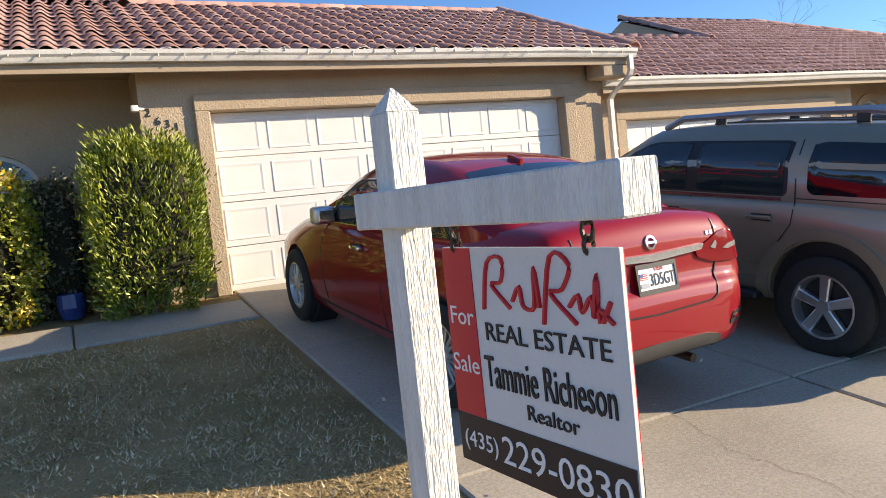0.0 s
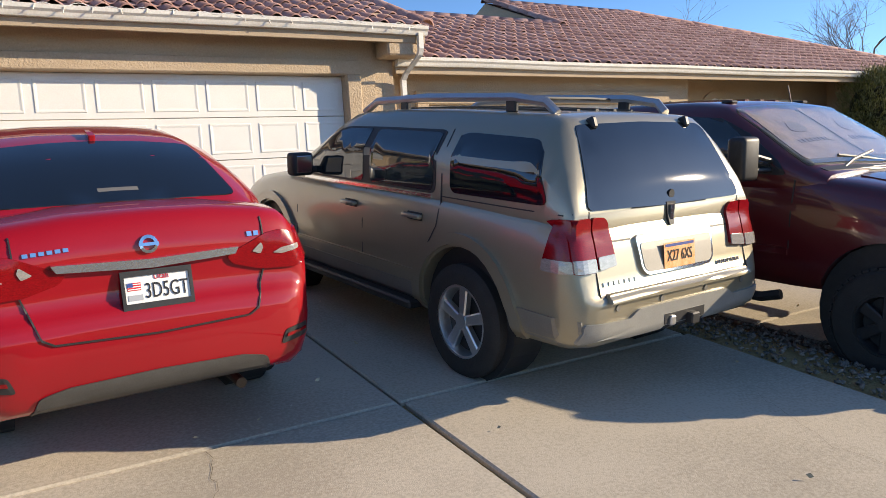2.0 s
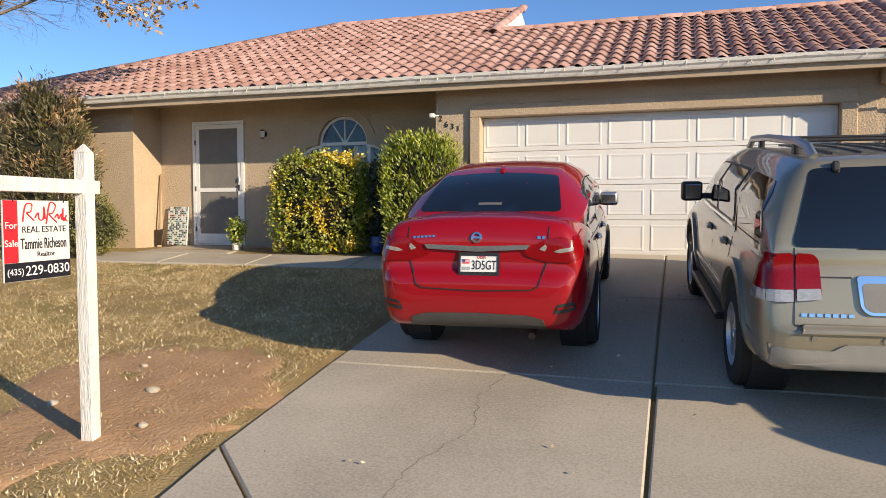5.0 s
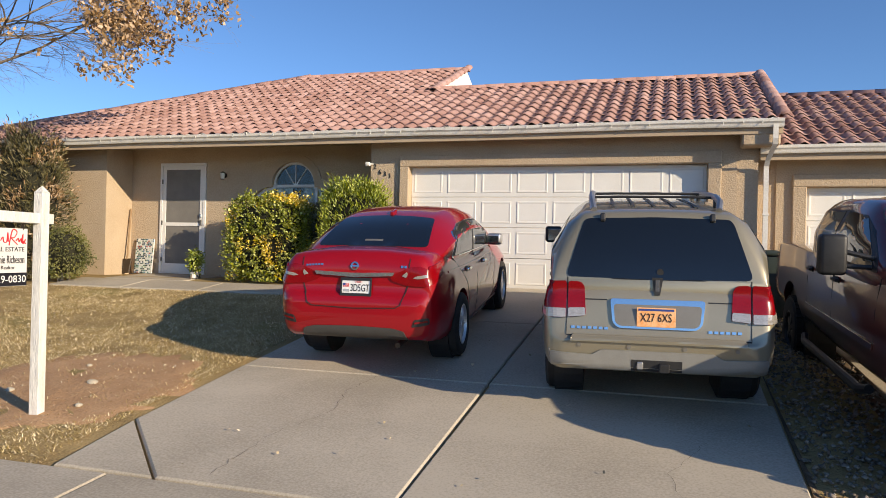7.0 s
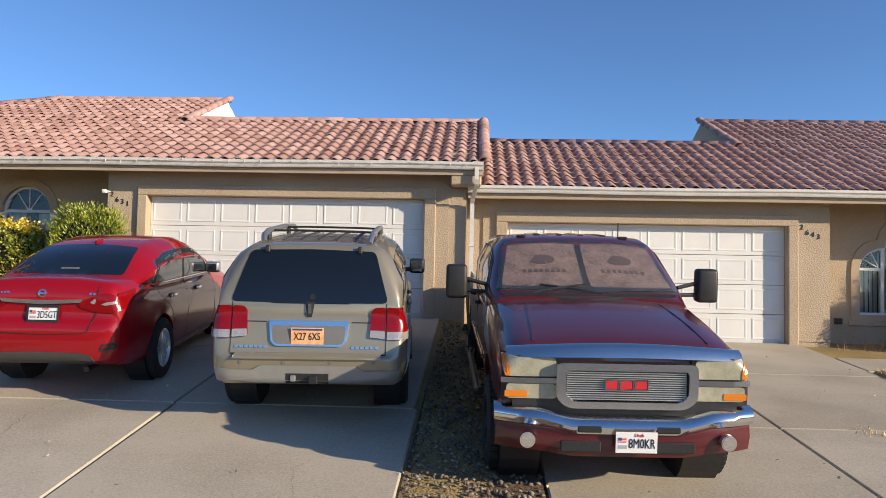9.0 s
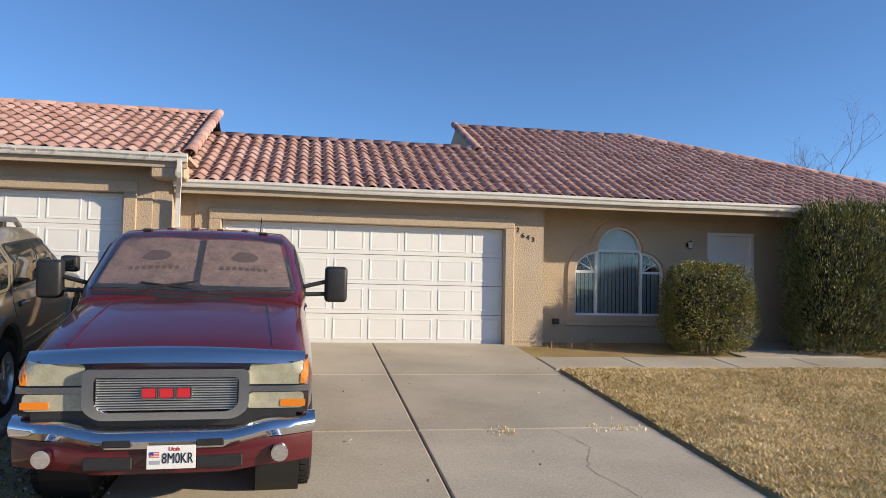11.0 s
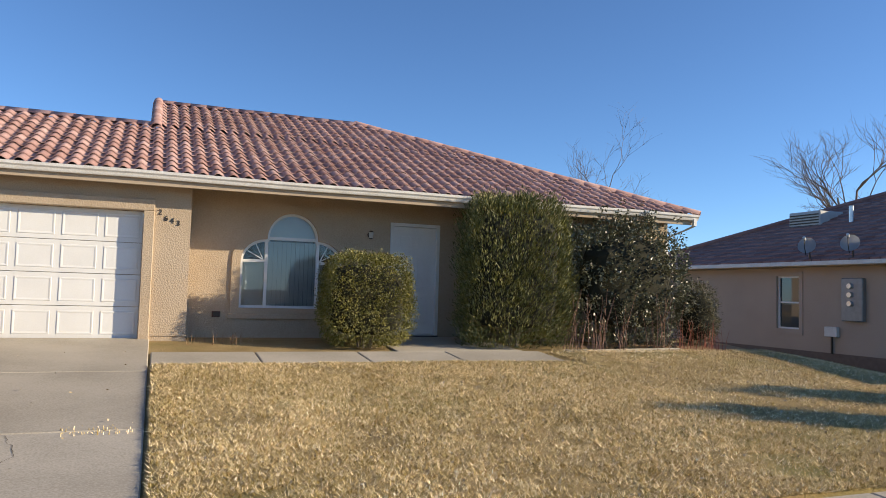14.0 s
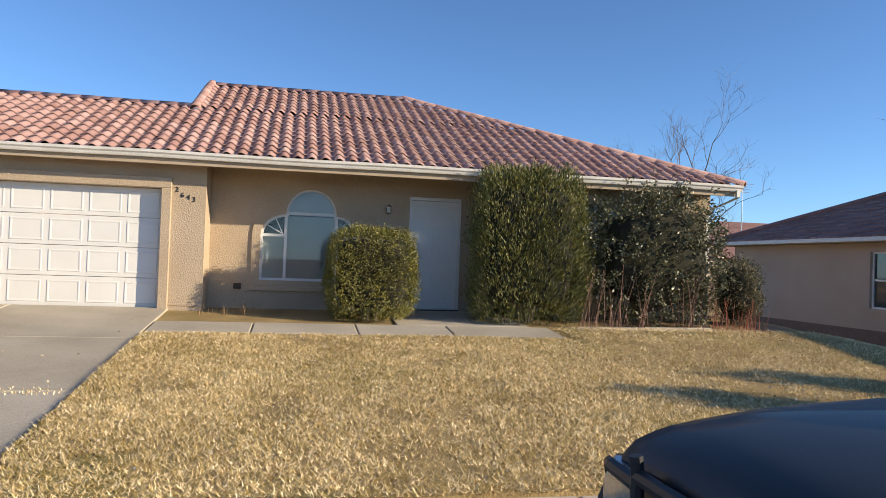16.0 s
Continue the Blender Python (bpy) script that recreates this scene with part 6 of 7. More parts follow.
bush("golden_bush", -1.32, 9.85, .33, 1.62, .95, 1.58, "variegated green and yellow bush beside the path", (VARL, YELL), 15000, .055, .034, 4.5, seed=14, lump=.12, yellow=.31)
bush("dark_bush", -.32, 10.05, .33, .55, .6, 1.45, "dark green bush under the window", (SHRL,), 4000, .05, .03, 4, seed=16)
bush("conifer_bush", .52, 9.44, .30, 1.12, .62, 1.80, "bright green upright conifer beside the garage", (GRNL,), 16000, .08, .02, 5, up=1.0, jitter=.5, seed=18, lump=.14)
bush("old_conifer", -6.25, 9.0, .28, 1.5, 1.1, 2.75, "tall ragged conifer with brown patches", (GRYL, DRYL), 13000, .12, .025, 3.2, up=.7, jitter=.6, seed=21, lump=.30, yellow=.30)
bush("low_shrub", -5.25, 9.0, .28, .95, .8, .95, "low grey-green shrub at the wall", (JUNL,), 5000, .06, .02, 2.6, seed=24, lump=.2)
bush("door_plant", -3.0, 9.9, .40, .27, .25, .46, "small leafy plant in a white pot", (GRNL,), 900, .06, .03, 2.4, seed=27, lump=.3, core=.5)
tagged(obj("flower_pot", cyl((-3.0, 9.9, .33), (-3.0, 9.9, .44), .07, .09, 14), WHITE), "small white pot on the path edge", "pot")

def twigs(name, x, y, z, w, n, hmax, material, label, seed):
    rs = random.Random(seed)
    bm = bmesh.new()
    for i in range(n):
        a, b = x + rs.uniform(-w, w), y + rs.uniform(-.25, .25)
        h = hmax * rs.uniform(.3, 1)
        dx, dy = rs.uniform(-.3, .3) * h, rs.uniform(-.25, .1) * h
        tube([(a, b, z - .05), (a + dx * .4, b + dy * .4, z + h * .5), (a + dx, b + dy, z + h)], .006, 4, bm, .4)
    return tagged(obj(name, bm, material), label, "twigs", "", "stuff")

# Unseen bushes, added beyond the view to cast two shadows on the lawn.
bush("shadow_bush", 24.9, 1.95, -.75, 1.3, .8, 2.5, "unseen bush added to shade the lawn", (JUNL,), 3000, .12, .03, 3, seed=33, group="bushes at the sidewalk")
bush("shadow_bush", 27.0, 2.7, -.72, 1.6, .9, 2.7, "unseen bush added to shade the lawn", (JUNL,), 3000, .12, .03, 3, seed=35, group="bushes at the sidewalk")
twigs("bare_twigs", 21.0, 9.15, -.05, 1.2, 55, 1.1, mat("reddish twig", (0.22, 0.11, 0.08), (0.32, 0.2, 0.15), .9), "bare reddish twigs in front of a shrub", 4)
twigs("bare_twigs", 23.0, 9.3, -.08, .5, 40, .6, mat("red twig", (0.30, 0.08, 0.05), (0.38, 0.16, 0.10), .9), "short red twigs beside a shrub", 5)
twigs("dead_stems", 13.9, 10.0, -.02, .55, 30, .18, DIRT, "low dead stems along the wall foot", 6)

edg = empty("bed_edging", Matrix(), "weathered pale edging boards of a plant bed", "edging")
for x0, x1, y0, y1 in ((19.7, 21.0, 8.95, 9.02), (21.02, 22.4, 9.02, 9.2)):
    d = Vector((x1 - x0, y1 - y0, 0))
    p = part("edging_board", box(0, d.length, -.05, .05, -.08, .05, .012), CONCRETE, edg)
    p.matrix_basis = pose(x0, y0, ground_z(x0, y0), 0, 0, math.degrees(math.atan2(d.y, d.x)))


def tree(name, x, y, h, spread, label, seed, levels=4, leaves=None, lean=(0, 0), zoff=0.0, r0=.16, start=.3, droop=0.0):
    rs = random.Random(seed)
    e = empty(name, Matrix.Translation((x, y, ground_z(x, y) + zoff)), label, "tree")
    tb, bb = bmesh.new(), bmesh.new()
    tips = []
    def grow(p, d, ln, r, lev):
        pts = [p]
        q = p.copy()
        dd = d.copy()
        k = 4
        for i in range(k):
            dd = (dd + Vector((rs.gauss(0, .16), rs.gauss(0, .16), rs.gauss(.03, .12) - (droop if lev > 2 else 0.0)))).normalized()
            q = q + dd * ln / k
            pts.append(q.copy())
        tube(pts, r, 7 if lev == 0 else (5 if lev < 3 else 3), tb if lev == 0 else bb, .55)
        if lev >= levels:
            tips.extend(pts[1:])
            return
        nb = rs.choice((3, 4)) if lev < 2 else rs.choice((3, 4, 5))
        for i in range(nb):
            at = pts[rs.choice((2, 3, 4, 4))]
            a = rs.uniform(0, math.tau)
            side = Vector((math.cos(a), math.sin(a), rs.uniform(-.15, .5))) * spread
            grow(at, (dd + side + Vector((lean[0], lean[1], 0)) * .5).normalized(), ln * rs.uniform(.55, .8), r * .5, lev + 1)
    grow(Vector((0, 0, -.1)), Vector((lean[0] * .3, lean[1] * .3, 1)).normalized(), h * start, r0, 0)
    part("trunk", tb, BARK, e)
    part("crown", bb, BARK, e, "many fine bare branches")
    if leaves:
        base = np.array([t for t in tips])
        n = leaves[1]
        pick = base[np.random.RandomState(seed).randint(0, len(base), n)] + np.random.normal(0, .09, (n, 3))
        key = np.array([noise.noise(Vector(q) * .7) for q in pick])
        pick = pick[(key > leaves[2]) & (pick[:, 0] > base[:, 0].max() * leaves[3])]
        v, f = leaf_cloud(pick, np.tile((0, 0, -.6), (len(pick), 1)), .10, .06)
        raw("leaves", v, f, leaves[0], e)["label"] = "dry brown leaves still hanging"
    return e


tree("street_tree", -9.8, 6.4, 10.5, .75, "large tree with bare grey branches and clusters of dry leaves", 31, 6, (DRYL, 60000, .12, .60), (.55, .05), r0=.13, start=.36, droop=.08)
tree("bare_tree", 33.4, 30.0, 12.3, .8, "bare tree behind the houses", 41, 5, None, r0=.13)
tree("bare_tree", 31.2, 29.5, 10.3, .8, "bare tree behind the houses", 43, 5, None, r0=.10)
tree("bare_tree", 46.5, 25.0, 15.5, .7, "bare tree behind the neighbouring house", 47, 5, None, r0=.18)
tree("bare_tree", 56.0, 52.0, 8.5, .7, "distant bare winter tree", 53, 4, None, r0=.2)
tree("bare_tree", 66.0, 58.0, 8.5, .7, "distant bare winter tree", 57, 4, None, r0=.2)


# ---- neighbouring houses ----
def neighbour():
    h = empty("neighbour_house", Matrix(), "single-storey beige stucco house with a dark tiled hip roof", "house")
    x0, x1, y0, y1, zt = 30.65, 43.0, 3.0, 21.3, 1.93
    win = [(13.92, 14.76, .10, 1.68), (9.6, 10.4, .10, 1.68)]
    to3 = lambda a, b, d: (x0 + d, a, b)
    part("wall", plate([rect(y0, y1, -1.6, zt)] + [rect(*w) for w in win], to3, .2), STUCCO_NB, h)
    part("wall", box(x0 + .202, x1, y1 - .2, y1, -1.6, zt), STUCCO_NB, h)
    part("wall", box(x0 + .202, x1, y0, y0 + .2, -1.6, zt), STUCCO_NB, h)
    part("wall", box(x1 - .2, x1, y0 + .202, y1 - .202, -1.6, zt), STUCCO_NB, h)
    # Dark strip painted at the wall foot for a sliver of shaded ground.
    part("foundation", box(x0 - .012, x0, y0, y1, -1.6, -.50), mat("painted foot shade", (0.16, 0.11, 0.08), (0.22, 0.16, 0.12), .9), h)
    for a0, a1, b0, b1 in win:
        w = part("window", plate([rect(a0, a1, b0, b1), rect(a0 + .05, a1 - .05, b0 + .05, (b0 + b1) / 2 - .025), rect(a0 + .05, a1 - .05, (b0 + b1) / 2 + .025, b1 - .05)], lambda a, b, d: (x0 + .05 + d, a, b), .05), WHITE, h)
        part("pane", box(x0 + .085, x0 + .09, a0 + .03, a1 - .03, b0 + .03, b1 - .03), GLASS, w)
        part("surround", plate([rect(a0 - .13, a1 + .13, b0 - .16, b1 + .13), rect(a0 - .001, a1 + .001, b0 - .001, b1 + .001)], lambda a, b, d: (x0 - .03 + d, a, b), .032), STUCCO_NB, w)
    part("soffit", box(x0 - .45, x1 + .45, y0 - .45, y1 + .45, zt, zt + .04), SOFFIT, h)
    bm = bmesh.new()
    box(x0 - .56, x0 - .46, y0 - .45, y1 + .5, zt + .02, zt + .14, .01, bm)
    part("gutter", bm, GUTTER, h)
    # hip roof in stepped courses
    ex0, ex1, ey0, ey1 = x0 - .5, x1 + .5, y0 - .5, y1 + .5
    run = (ex1 - ex0) / 2
    n = 19
    bm = bmesh.new()
    for i in range(n):
        a, b = run * i / n, run * (i + 1) / n + .04
        za, zb = zt + .15 + .42 * a, zt + .15 + .42 * b
        ya0, ya1, yb0, yb1 = ey0 + a, ey1 - a, ey0 + b, ey1 - b
        m = max(int((ya1 - ya0) / .3), 1)
        for k in range(m):
            f0, f1 = k / m, (k + 1) / m - .002
            y00, y01 = ya0 + (ya1 - ya0) * f0, ya0 + (ya1 - ya0) * f1
            t0, t1 = yb0 + (yb1 - yb0) * f0, yb0 + (yb1 - yb0) * f1
            dz = random.uniform(0, .012)
            v = [bm.verts.new(p) for p in ((ex0 + a, y00, za + .035 + dz), (ex0 + a, y01, za + .035 + dz), (ex0 + b, t1, zb), (ex0 + b, t0, zb), (ex0 + a, y00, za - .02), (ex0 + a, y01, za - .02))]
            bm.faces.new((v[0], v[1], v[2], v[3]))
            bm.faces.new((v[4], v[5], v[1], v[0]))
    courses = part("roof_courses", bm, TILENB, h)
    courses["kind"] = "stuff"
    bm = bmesh.new()
    zr = zt + .14 + .42 * run
    A, B, C, D = [bm.verts.new(p) for p in ((ex0, ey0, zt + .13), (ex1, ey0, zt + .13), (ex1, ey1, zt + .13), (ex0, ey1, zt + .13))]
    R0, R1 = bm.verts.new((ex0 + run, ey0 + run, zr)), bm.verts.new((ex0 + run, ey1 - run, zr))
    for f in ((A, B, R0), (B, C, R1, R0), (C, D, R1), (D, A, R0, R1)):
        bm.faces.new(f)
    part("roof", bm, TILENB, h)
    part("hip_cap", tube([(ex0, ey1, zt + .2), (ex0 + run, ey1 - run, zr + .06)], .09, 8), TILENB, h)
    part("ridge_cap", tube([(ex0 + run, ey1 - run, zr + .06), (ex0 + run, ey0 + run, zr + .06)], .09, 8), TILENB, h)
    ac = empty("rooftop_cooler", pose(34.1, 16.4, 3.30), "pale metal cooler box on a tiled roof", "air conditioner")
    part("cabinet", box(-.55, .55, -.65, .65, 0, .72, .03), mat("cooler paint", (0.40, 0.40, 0.38), (0.48, 0.48, 0.46), .5), ac)
    for k in range(6):
        part("louvre", box(-.57, -.545, -.6, .6, .10 + k * .095, .145 + k * .095), BRONZE, ac)
    part("stand", box(-.5, .5, -.6, .6, -.5, 0), BRONZE, ac)
    vp = tagged(obj("vent_pipe", cyl((33.6, 14.6, 3.2), (33.6, 14.6, 4.05), .07, n=10), ALLOY), "grey metal vent pipe on the roof", "vent")
    for k, (yy, zz) in enumerate(((13.15, 2.50), (11.75, 2.50))):
        ds = empty("satellite_dish", pose(30.1, yy, zz), "grey satellite dish on the eaves", "satellite dish", "satellite dishes")
        bm = bmesh.new()
        rings = []
        ax = Vector((-.75, -.45, .5)).normalized()
        q = ax.to_track_quat("Z", "Y")
        for i in range(6):
            r = .24 * i / 5
            rings.append([bm.verts.new(q @ Vector((r * math.cos(a), r * 1.1 * math.sin(a), .25 * r * r / .3))) for a in np.linspace(0, math.tau, 20, endpoint=False)])
        for a, b in zip(rings[1:], rings[2:]):
            for i in range(20):
                bm.faces.new((a[i], a[(i + 1) % 20], b[(i + 1) % 20], b[i]))
        bm.faces.new(rings[1])
        bmesh.ops.solidify(bm, geom=bm.faces[:], thickness=.012)
        part("dish", bm, mat("dish grey", (0.42, 0.42, 0.42), (0.5, 0.5, 0.49), .5), ds)
        part("arm", tube([q @ Vector((0, -.30, .0)), q @ Vector((0, -.2, .28)), q @ Vector((0, -.02, .40))], .012, 6), BRONZE, ds)
        part("receiver", cyl(q @ Vector((0, -.02, .36)), q @ Vector((0, .0, .46)), .04, n=10), GUTTER, ds)
        part("mast", tube([(0, 0, -.05), (.12, .02, -.18), (.14, .02, -.50)], .025, 6), BRONZE, ds)
    eb = empty("meter_cabinet", pose(30.63, 12.05, 1.0), "grey electric meter cabinet on the wall", "meter box")
    part("cabinet", box(-.14, .02, -.33, .33, -.58, .60, .02), mat("galvanised steel", (0.25, 0.26, 0.26), (0.33, 0.34, 0.34), .5, metal=.5), eb)
    for k in range(3):
        part("meter", cyl((-.14, .02, -.1 + k * .24), (-.22, .02, -.1 + k * .24), .08, .07, 14), ALLOY, eb)
    jb = empty("junction_box", pose(30.63, 12.75, .10), "small grey junction box and conduit on the wall", "utility box")
    part("box", box(-.12, .02, -.2, .2, -.14, .14, .015), GUTTER, jb)
    part("conduit", cyl((-.05, 0, -.14), (-.05, 0, -.62), .03, n=8), BRONZE, jb)


neighbour()


def far_house(x, y, w, d, z, label, seed):
    h = empty("far_house", pose(x, y, ground_z(x, y)), label, "house", "distant houses")
    part("wall", box(-w / 2, w / 2, -d / 2, d / 2, -.3, z), STUCCO_NB, h)
    bm = bmesh.new()
    e = .5
    run = d / 2 + e
    vs = [bm.verts.new(p) for p in ((-w / 2 - e, -run, z), (w / 2 + e, -run, z), (w / 2 + e, run, z), (-w / 2 - e, run, z), (-w / 2 - e + run, 0, z + .42 * run), (w / 2 + e - run, 0, z + .42 * run))]
    for f in ((0, 1, 5, 4), (1, 2, 5), (2, 3, 4, 5), (3, 0, 4), (3, 2, 1, 0)):
        bm.faces.new([vs[i] for i in f])
    part("roof", bm, TILENB, h)
    for k in (-.25, .25):
        part("window", box(w * k - .5, w * k + .5, -d / 2 - .03, -d / 2 + .02, .8, 2.0, .01), GLASS, h)


far_house(44, 40, 16, 11, 2.7, "distant house with a dark hip roof", 1)
far_house(64, 44, 16, 11, 2.7, "distant house with a dark hip roof", 2)
an = empty("tv_antenna", pose(41.5, 37.5, 3.0), "thin metal rooftop television aerial", "aerial")
part("mast", cyl((0, 0, 0), (0, 0, 3.6), .03, n=6), ALLOY, an)
for k in range(7):
    part("rod", tube([(-.55 + .03 * k, .1 * k - .3, 3.4 - .16 * (k % 4)), (.55 - .03 * k, .1 * k - .3, 3.4 - .16 * (k % 4))], .012, 4), ALLOY, an)

# ---- bin, tools and clutter ----
wb = empty("wheelie_bin", pose(7.28, 9.30, ground_z(7.28, 9.3), 0, 0, 4), "dark green wheeled rubbish bin between the houses", "rubbish bin")
GREEN = mat("bin plastic", (0.035, 0.05, 0.042), (0.05, 0.065, 0.055), .5, scale=5)
bm = box(-.27, .27, -.30, .30, .05, .92, .03, None, 2)
for v in bm.verts:
    k = .78 + .22 * (v.co.z / .92)
    v.co.x *= k
    v.co.y *= k
part("bin_body", bm, GREEN, wb, "", True)
part("bin_lid", box(-.30, .30, -.34, .32, .92, 1.0, .03, None, 2), GREEN, wb, "", True)
part("bin_handle", cyl((-.24, .34, .95), (.24, .34, .95), .018, n=8), GREEN, wb)
for sx in (-1, 1):
    part("bin_wheel", cyl((sx * .20, .25, .10), (sx * .27, .25, .10), .11, n=16), RUBBER, wb)

sv = empty("shovel", pose(-5.0, 10.38, .36, -8, -3, 0), "old shovel leaning in the wall corner", "shovel")
WOOD = mat("worn wood", (0.24, 0.15, 0.08), (0.36, 0.25, 0.14), .8, scale=4, fine=40, stretch=(8, 8, 1))
part("shaft", cyl((0, 0, .28), (0, 0, 1.35), .018, n=8), WOOD, sv)
bm = box(-.11, .11, -.012, .012, 0, .30, .01)
for v in bm.verts:
    if v.co.z < .1:
        v.co.x *= .6
part("blade", bm, BRONZE, sv)
mp = empty("mosaic_panel", pose(-4.72, 10.53, .36, -6, 0, 0), "small mosaic tile panel leaning on the wall", "mosaic panel")
part("backing", box(-.22, .22, 0, .02, 0, .72), WHITE, mp)
cols = [mat("mosaic %s" % k, c, rough=.3) for k, c in (("dark", (.03, .05, .05)), ("green", (.10, .22, .16)), ("pale", (.6, .62, .56)), ("red", (.35, .06, .04)), ("blue", (.12, .2, .28)))]
rs = random.Random(9)
tl_me = {}
for i in range(12):
    for j in range(20):
        k = rs.choice((0, 1, 2, 2, 2, 4, 2, 0, 3 if rs.random() < .3 else 2))
        if k not in tl_me:
            t0 = part("mosaic_tile", box(-.015, .015, -.006, .0, -.014, .014, .002), cols[k], mp)
            tl_me[k] = t0.data
        else:
            t0 = new("mosaic_tile", tl_me[k])
            t0.parent = mp
        t0.matrix_basis = pose(-.198 + i * .036, -.001, .018 + j * .036)

# blue pot and tools by the bush
tagged(obj("blue_pot", lathe([(0.0, .0), (0.0, .10), (.12, .14), (.26, .13), (.26, .11), (.05, .0)], 20), mat("blue glaze", (.02, .04, .16), (.03, .06, .22), .25)), "dark blue glazed pot beside the bushes", "pot").matrix_world = pose(-.28, 9.72, .33, 0, -90, 0)

# ---- ground cover ----
def conform(name, cx, cy, rx, ry, seed, material, label, category, up=.006):
    bm = bmesh.new()
    c = bm.verts.new((cx, cy, soil_z(cx, cy) + up + .02))
    rings = []
    for q in (.25, .5, .75, .92, 1.0):
        ring = []
        for k in range(48):
            a = k * math.tau / 48
            r = q * (1 + .55 * noise.noise((math.cos(a) * 1.3 + seed, math.sin(a) * 1.3, seed)) + .28 * noise.noise((math.cos(a) * 5, math.sin(a) * 5, seed)))
            x, y = cx + rx * r * math.cos(a), cy + ry * r * math.sin(a)
            ring.append(bm.verts.new((x, y, soil_z(x, y) + (up if q < 1 else -.02) + .012 * noise.noise((x * 4, y * 4, 1)))))
        rings.append(ring)
    for k in range(48):
        bm.faces.new((c, rings[0][k], rings[0][(k + 1) % 48]))
    for a, b in zip(rings, rings[1:]):
        for k in range(48):
            bm.faces.new((a[k], a[(k + 1) % 48], b[(k + 1) % 48], b[k]))
    return setting(name, bm, material, label, category, True)


REDSOIL = mat("orange bare soil", (0.40, 0.235, 0.125), (0.52, 0.335, 0.19), 1.0, scale=3, fine=60, bump=.7, bscale=30, spec=.1)
conform("bare_soil_1", .15, 3.55, 1.15, 1.35, 2.0, REDSOIL, "bare orange soil beside the driveway", "soil")
conform("bare_soil_2", 22.3, 9.6, 2.2, .45, 7.0, DIRT, "bare soil of a plant bed", "soil")


def grass(name, n, regions, seed, keep, material, long):
    rs = np.random.RandomState(seed)
    P = []
    for x0, x1, y0, y1, share in regions:
        m = int(n * share)
        P.append(np.stack([rs.uniform(x0, x1, m), rs.uniform(y0, y1, m)], 1))
    P = np.concatenate(P)
    dens = np.array([noise.noise((x * .9, y * .9, 4)) + .5 * noise.noise((x * 3, y * 3, 9)) for x, y in P])
    P = P[keep(P, dens, rs)]
    n = len(P)
    z = np.array([soil_z(x, y) for x, y in P])
    ang = rs.uniform(0, math.tau, n)
    L = rs.uniform(.3, 1.0, n) * long
    tilt = rs.uniform(.05, .80, n)
    d = np.stack([np.cos(ang) * np.cos(tilt), np.sin(ang) * np.cos(tilt), np.sin(tilt)], 1)
    sd = np.stack([-np.sin(ang), np.cos(ang), rs.uniform(-.3, .3, n)], 1)
    w = rs.uniform(.003, .007, n)[:, None]
    b = np.stack([P[:, 0], P[:, 1], z - .004], 1)
    v = np.stack([b - sd * w, b + sd * w, b + d * L[:, None]], 1).reshape(-1, 3)
    f = np.arange(n * 3).reshape(-1, 3)
    return tagged(raw(name, v, f, material), "short dry straw-coloured lawn grass", "grass", "", "stuff")


grass("lawn_grass", 430000, ((12.84, 19.2, 2.0, 7.93, .72), (19.2, 26, 2.0, 9.0, .28)), 5, lambda P, d, rs: (d > -.45) | (rs.rand(len(P)) < .3), STRAW, .07)
grass("lawn_grass", 190000, ((-4.5, 1.37, 2.03, 8.55, .75), (-11, -4.5, 2.1, 8.6, .25)), 6,
      lambda P, d, rs: ((d > -.25) | (rs.rand(len(P)) < .3)) & ((((P[:, 0] - .15) / 1.2) ** 2 + ((P[:, 1] - 3.5) / 1.4) ** 2 > .75 + .5 * d) | (rs.rand(len(P)) < .12)), STRAW_DULL, .06)
rs = np.random.RandomState(12)
n = 1500
P = np.stack([rs.uniform(12.9, 24, n), rs.uniform(2.2, 8.9, n)], 1)
P = np.concatenate([P, np.stack([rs.uniform(-4, 1.3, 350), rs.uniform(2.2, 8.4, 350)], 1), np.stack([rs.uniform(1.5, 12.6, 130), rs.uniform(2.2, 9.5, 130)], 1)])
pts = np.array([(x, y, max(soil_z(x, y), ground_z(x, y) + .022 if 1.4 < x < 12.8 else -9) + .02) for x, y in P])
v, f = leaf_cloud(pts, np.tile((1, 0, 0), (len(pts), 1)) * rs.choice((-1, 1), (len(pts), 1)), .035, .022, 0, .8)
tagged(raw("fallen_leaves", v, f, mat("fallen leaf", (0.42, 0.33, 0.20), (0.60, 0.50, 0.34), .8, vary=.4, island=True)), "small fallen leaves scattered over the ground", "leaves", "", "stuff")
# gravel on the strip between the driveways
n = 2600
gx, gy = rs.uniform(6.64, 7.72, n), rs.uniform(2.05, 9.6, n)
base, face = [], []
for i in range(n):
    r = rs.uniform(.008, .028)
    c = np.array((gx[i], gy[i], ground_z(gx[i], gy[i]) + .006 + r * .3))
    o = rs.normal(0, .25, (6, 3)) + np.array(((1, 0, 0), (-1, 0, 0), (0, 1, 0), (0, -1, 0), (0, 0, .7), (0, 0, -.7)))
    base.append(c + o * r)
    k = i * 6
    face += [(k, k + 2, k + 4), (k + 2, k + 1, k + 4), (k + 1, k + 3, k + 4), (k + 3, k, k + 4), (k + 2, k, k + 5), (k + 1, k + 2, k + 5), (k + 3, k + 1, k + 5), (k, k + 3, k + 5)]
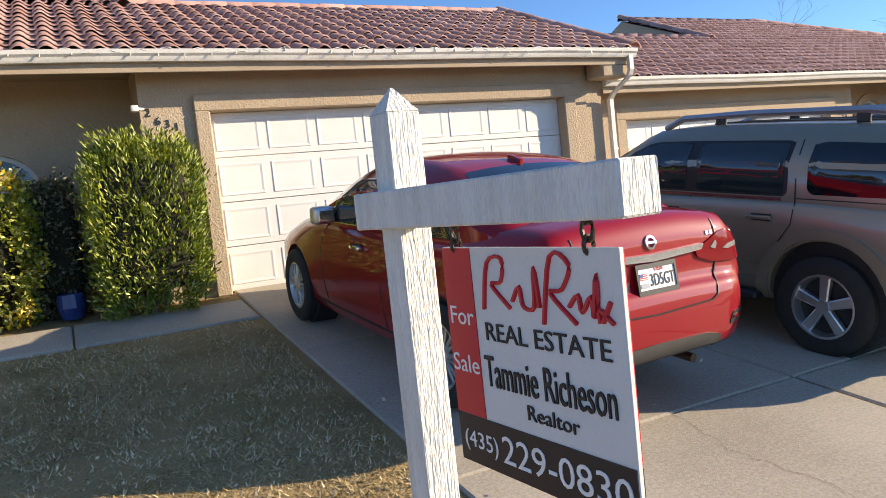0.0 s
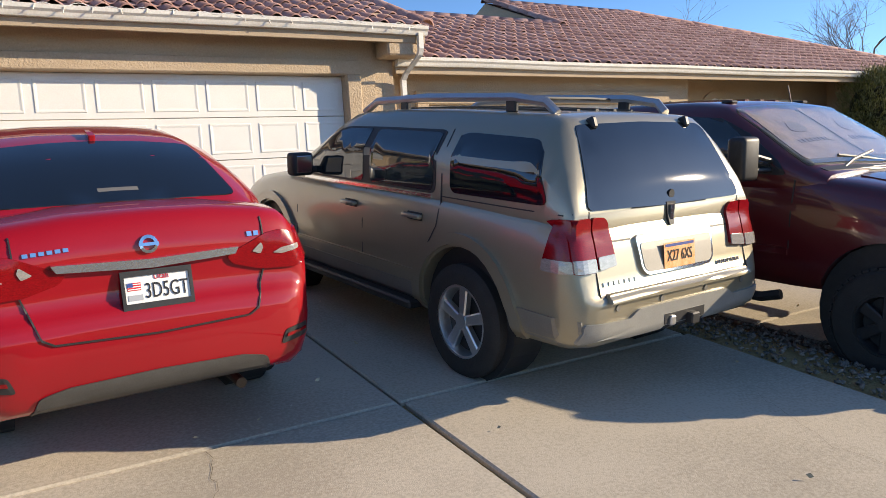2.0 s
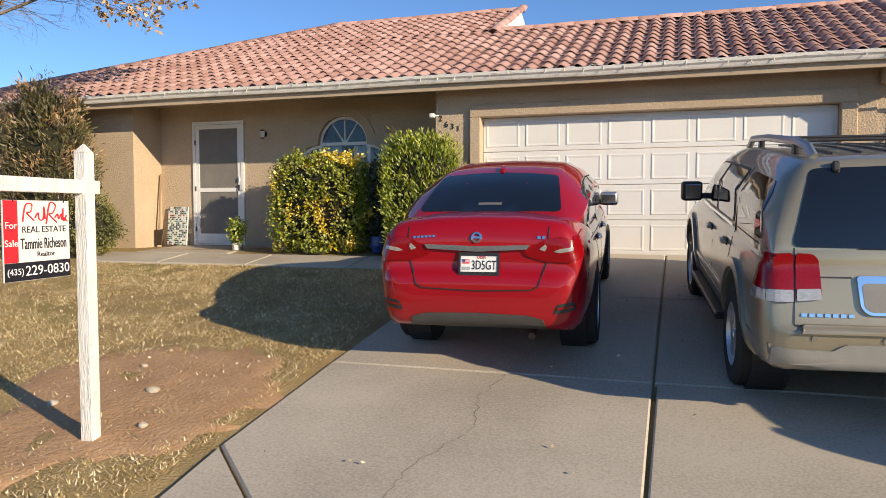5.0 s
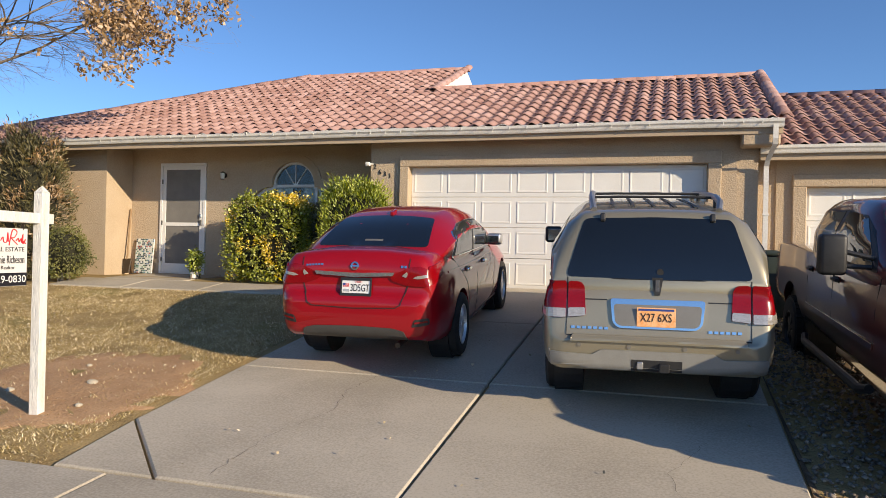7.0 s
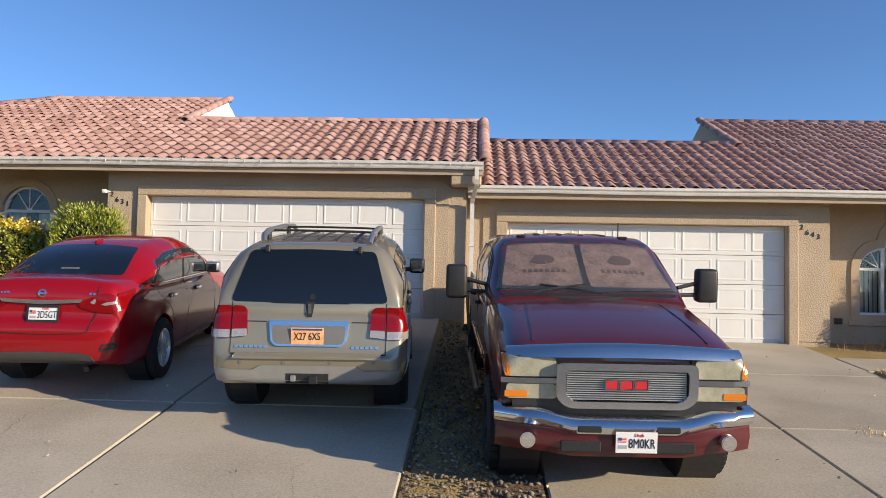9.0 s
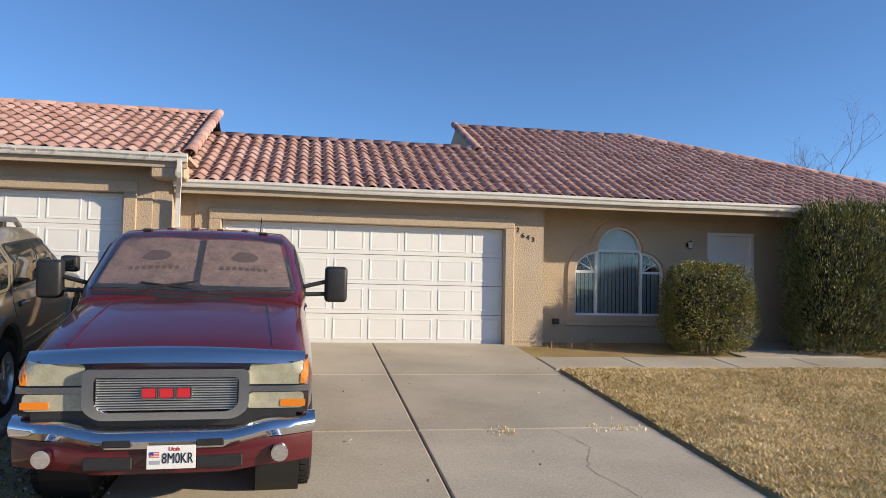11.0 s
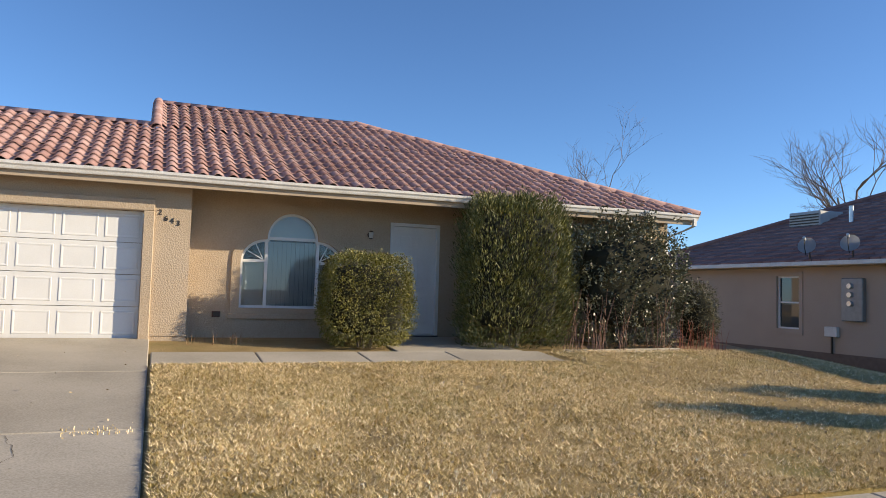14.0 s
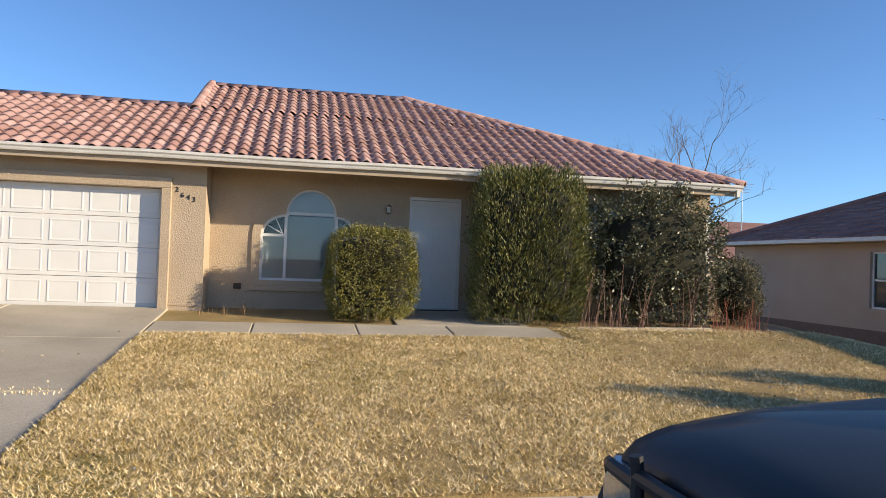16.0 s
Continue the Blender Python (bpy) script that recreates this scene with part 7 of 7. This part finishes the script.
# Stone tones are lowered too, matching the shade painted into the strip.
tagged(raw("gravel", np.concatenate(base), face, mat("gravel stone", (0.12, 0.10, 0.08), (0.28, 0.235, 0.19), .9, vary=.4, island=True)), "loose gravel on bare soil", "gravel", "", "stuff")

# cracks and the weed in the driveways
def crack(pts, w, seed):
    rs = random.Random(seed)
    P = []
    for (x0, y0), (x1, y1) in zip(pts, pts[1:]):
        k = max(int(math.hypot(x1 - x0, y1 - y0) / .06), 1)
        for i in range(k):
            t = i / k
            P.append((x0 + (x1 - x0) * t + rs.uniform(-.022, .022), y0 + (y1 - y0) * t + rs.uniform(-.022, .022)))
    bm = bmesh.new()
    prev = None
    for x, y in P:
        ww = w * rs.uniform(.4, 1.2)
        cur = [bm.verts.new((x - ww, y, ground_z(x, y) + .0235)), bm.verts.new((x + ww, y + ww * .4, ground_z(x, y) + .0235))]
        if prev:
            bm.faces.new((prev[0], prev[1], cur[1], cur[0]))
        prev = cur
    return setting("crack", bm, CRACK, "thin irregular crack in the concrete", "crack")

crack([(2.95, 4.6), (2.85, 4.1), (2.98, 3.6), (2.75, 3.0), (2.7, 2.1)], .0016, 1)
crack([(6.0, 3.6), (5.75, 3.0), (5.9, 2.2)], .001, 2)
crack([(11.7, 4.8), (11.85, 4.2), (11.6, 3.6), (11.75, 2.9), (11.6, 2.1)], .0028, 3)
crack([(9.6, 2.9), (9.9, 2.5), (9.85, 2.1)], .002, 4)
twigs("joint_weed", 11.15, 4.87, ground_z(11.15, 4.87), .12, 60, .05, STRAW, "dry weed growing in a driveway joint", 8).data
twigs("joint_weed", 12.4, 4.95, ground_z(12.4, 4.95), .3, 90, .04, STRAW, "dry weeds at the driveway edge", 9).data
st = empty("dirt_stones", Matrix(), "pale stones lying on the bare soil", "stones")
for x, y, r in ((.3, 3.7, .05), (-.3, 3.3, .04), (.7, 3.1, .035), (-.2, 4.2, .03)):
    bm = bmesh.new()
    bmesh.ops.create_icosphere(bm, subdivisions=2, radius=r)
    for v in bm.verts:
        v.co *= 1 + .35 * noise.noise(v.co * 20)
        v.co.z *= .6
    part("stone", bm, CONCRETE, st).matrix_basis = pose(x, y, soil_z(x, y) + .015)
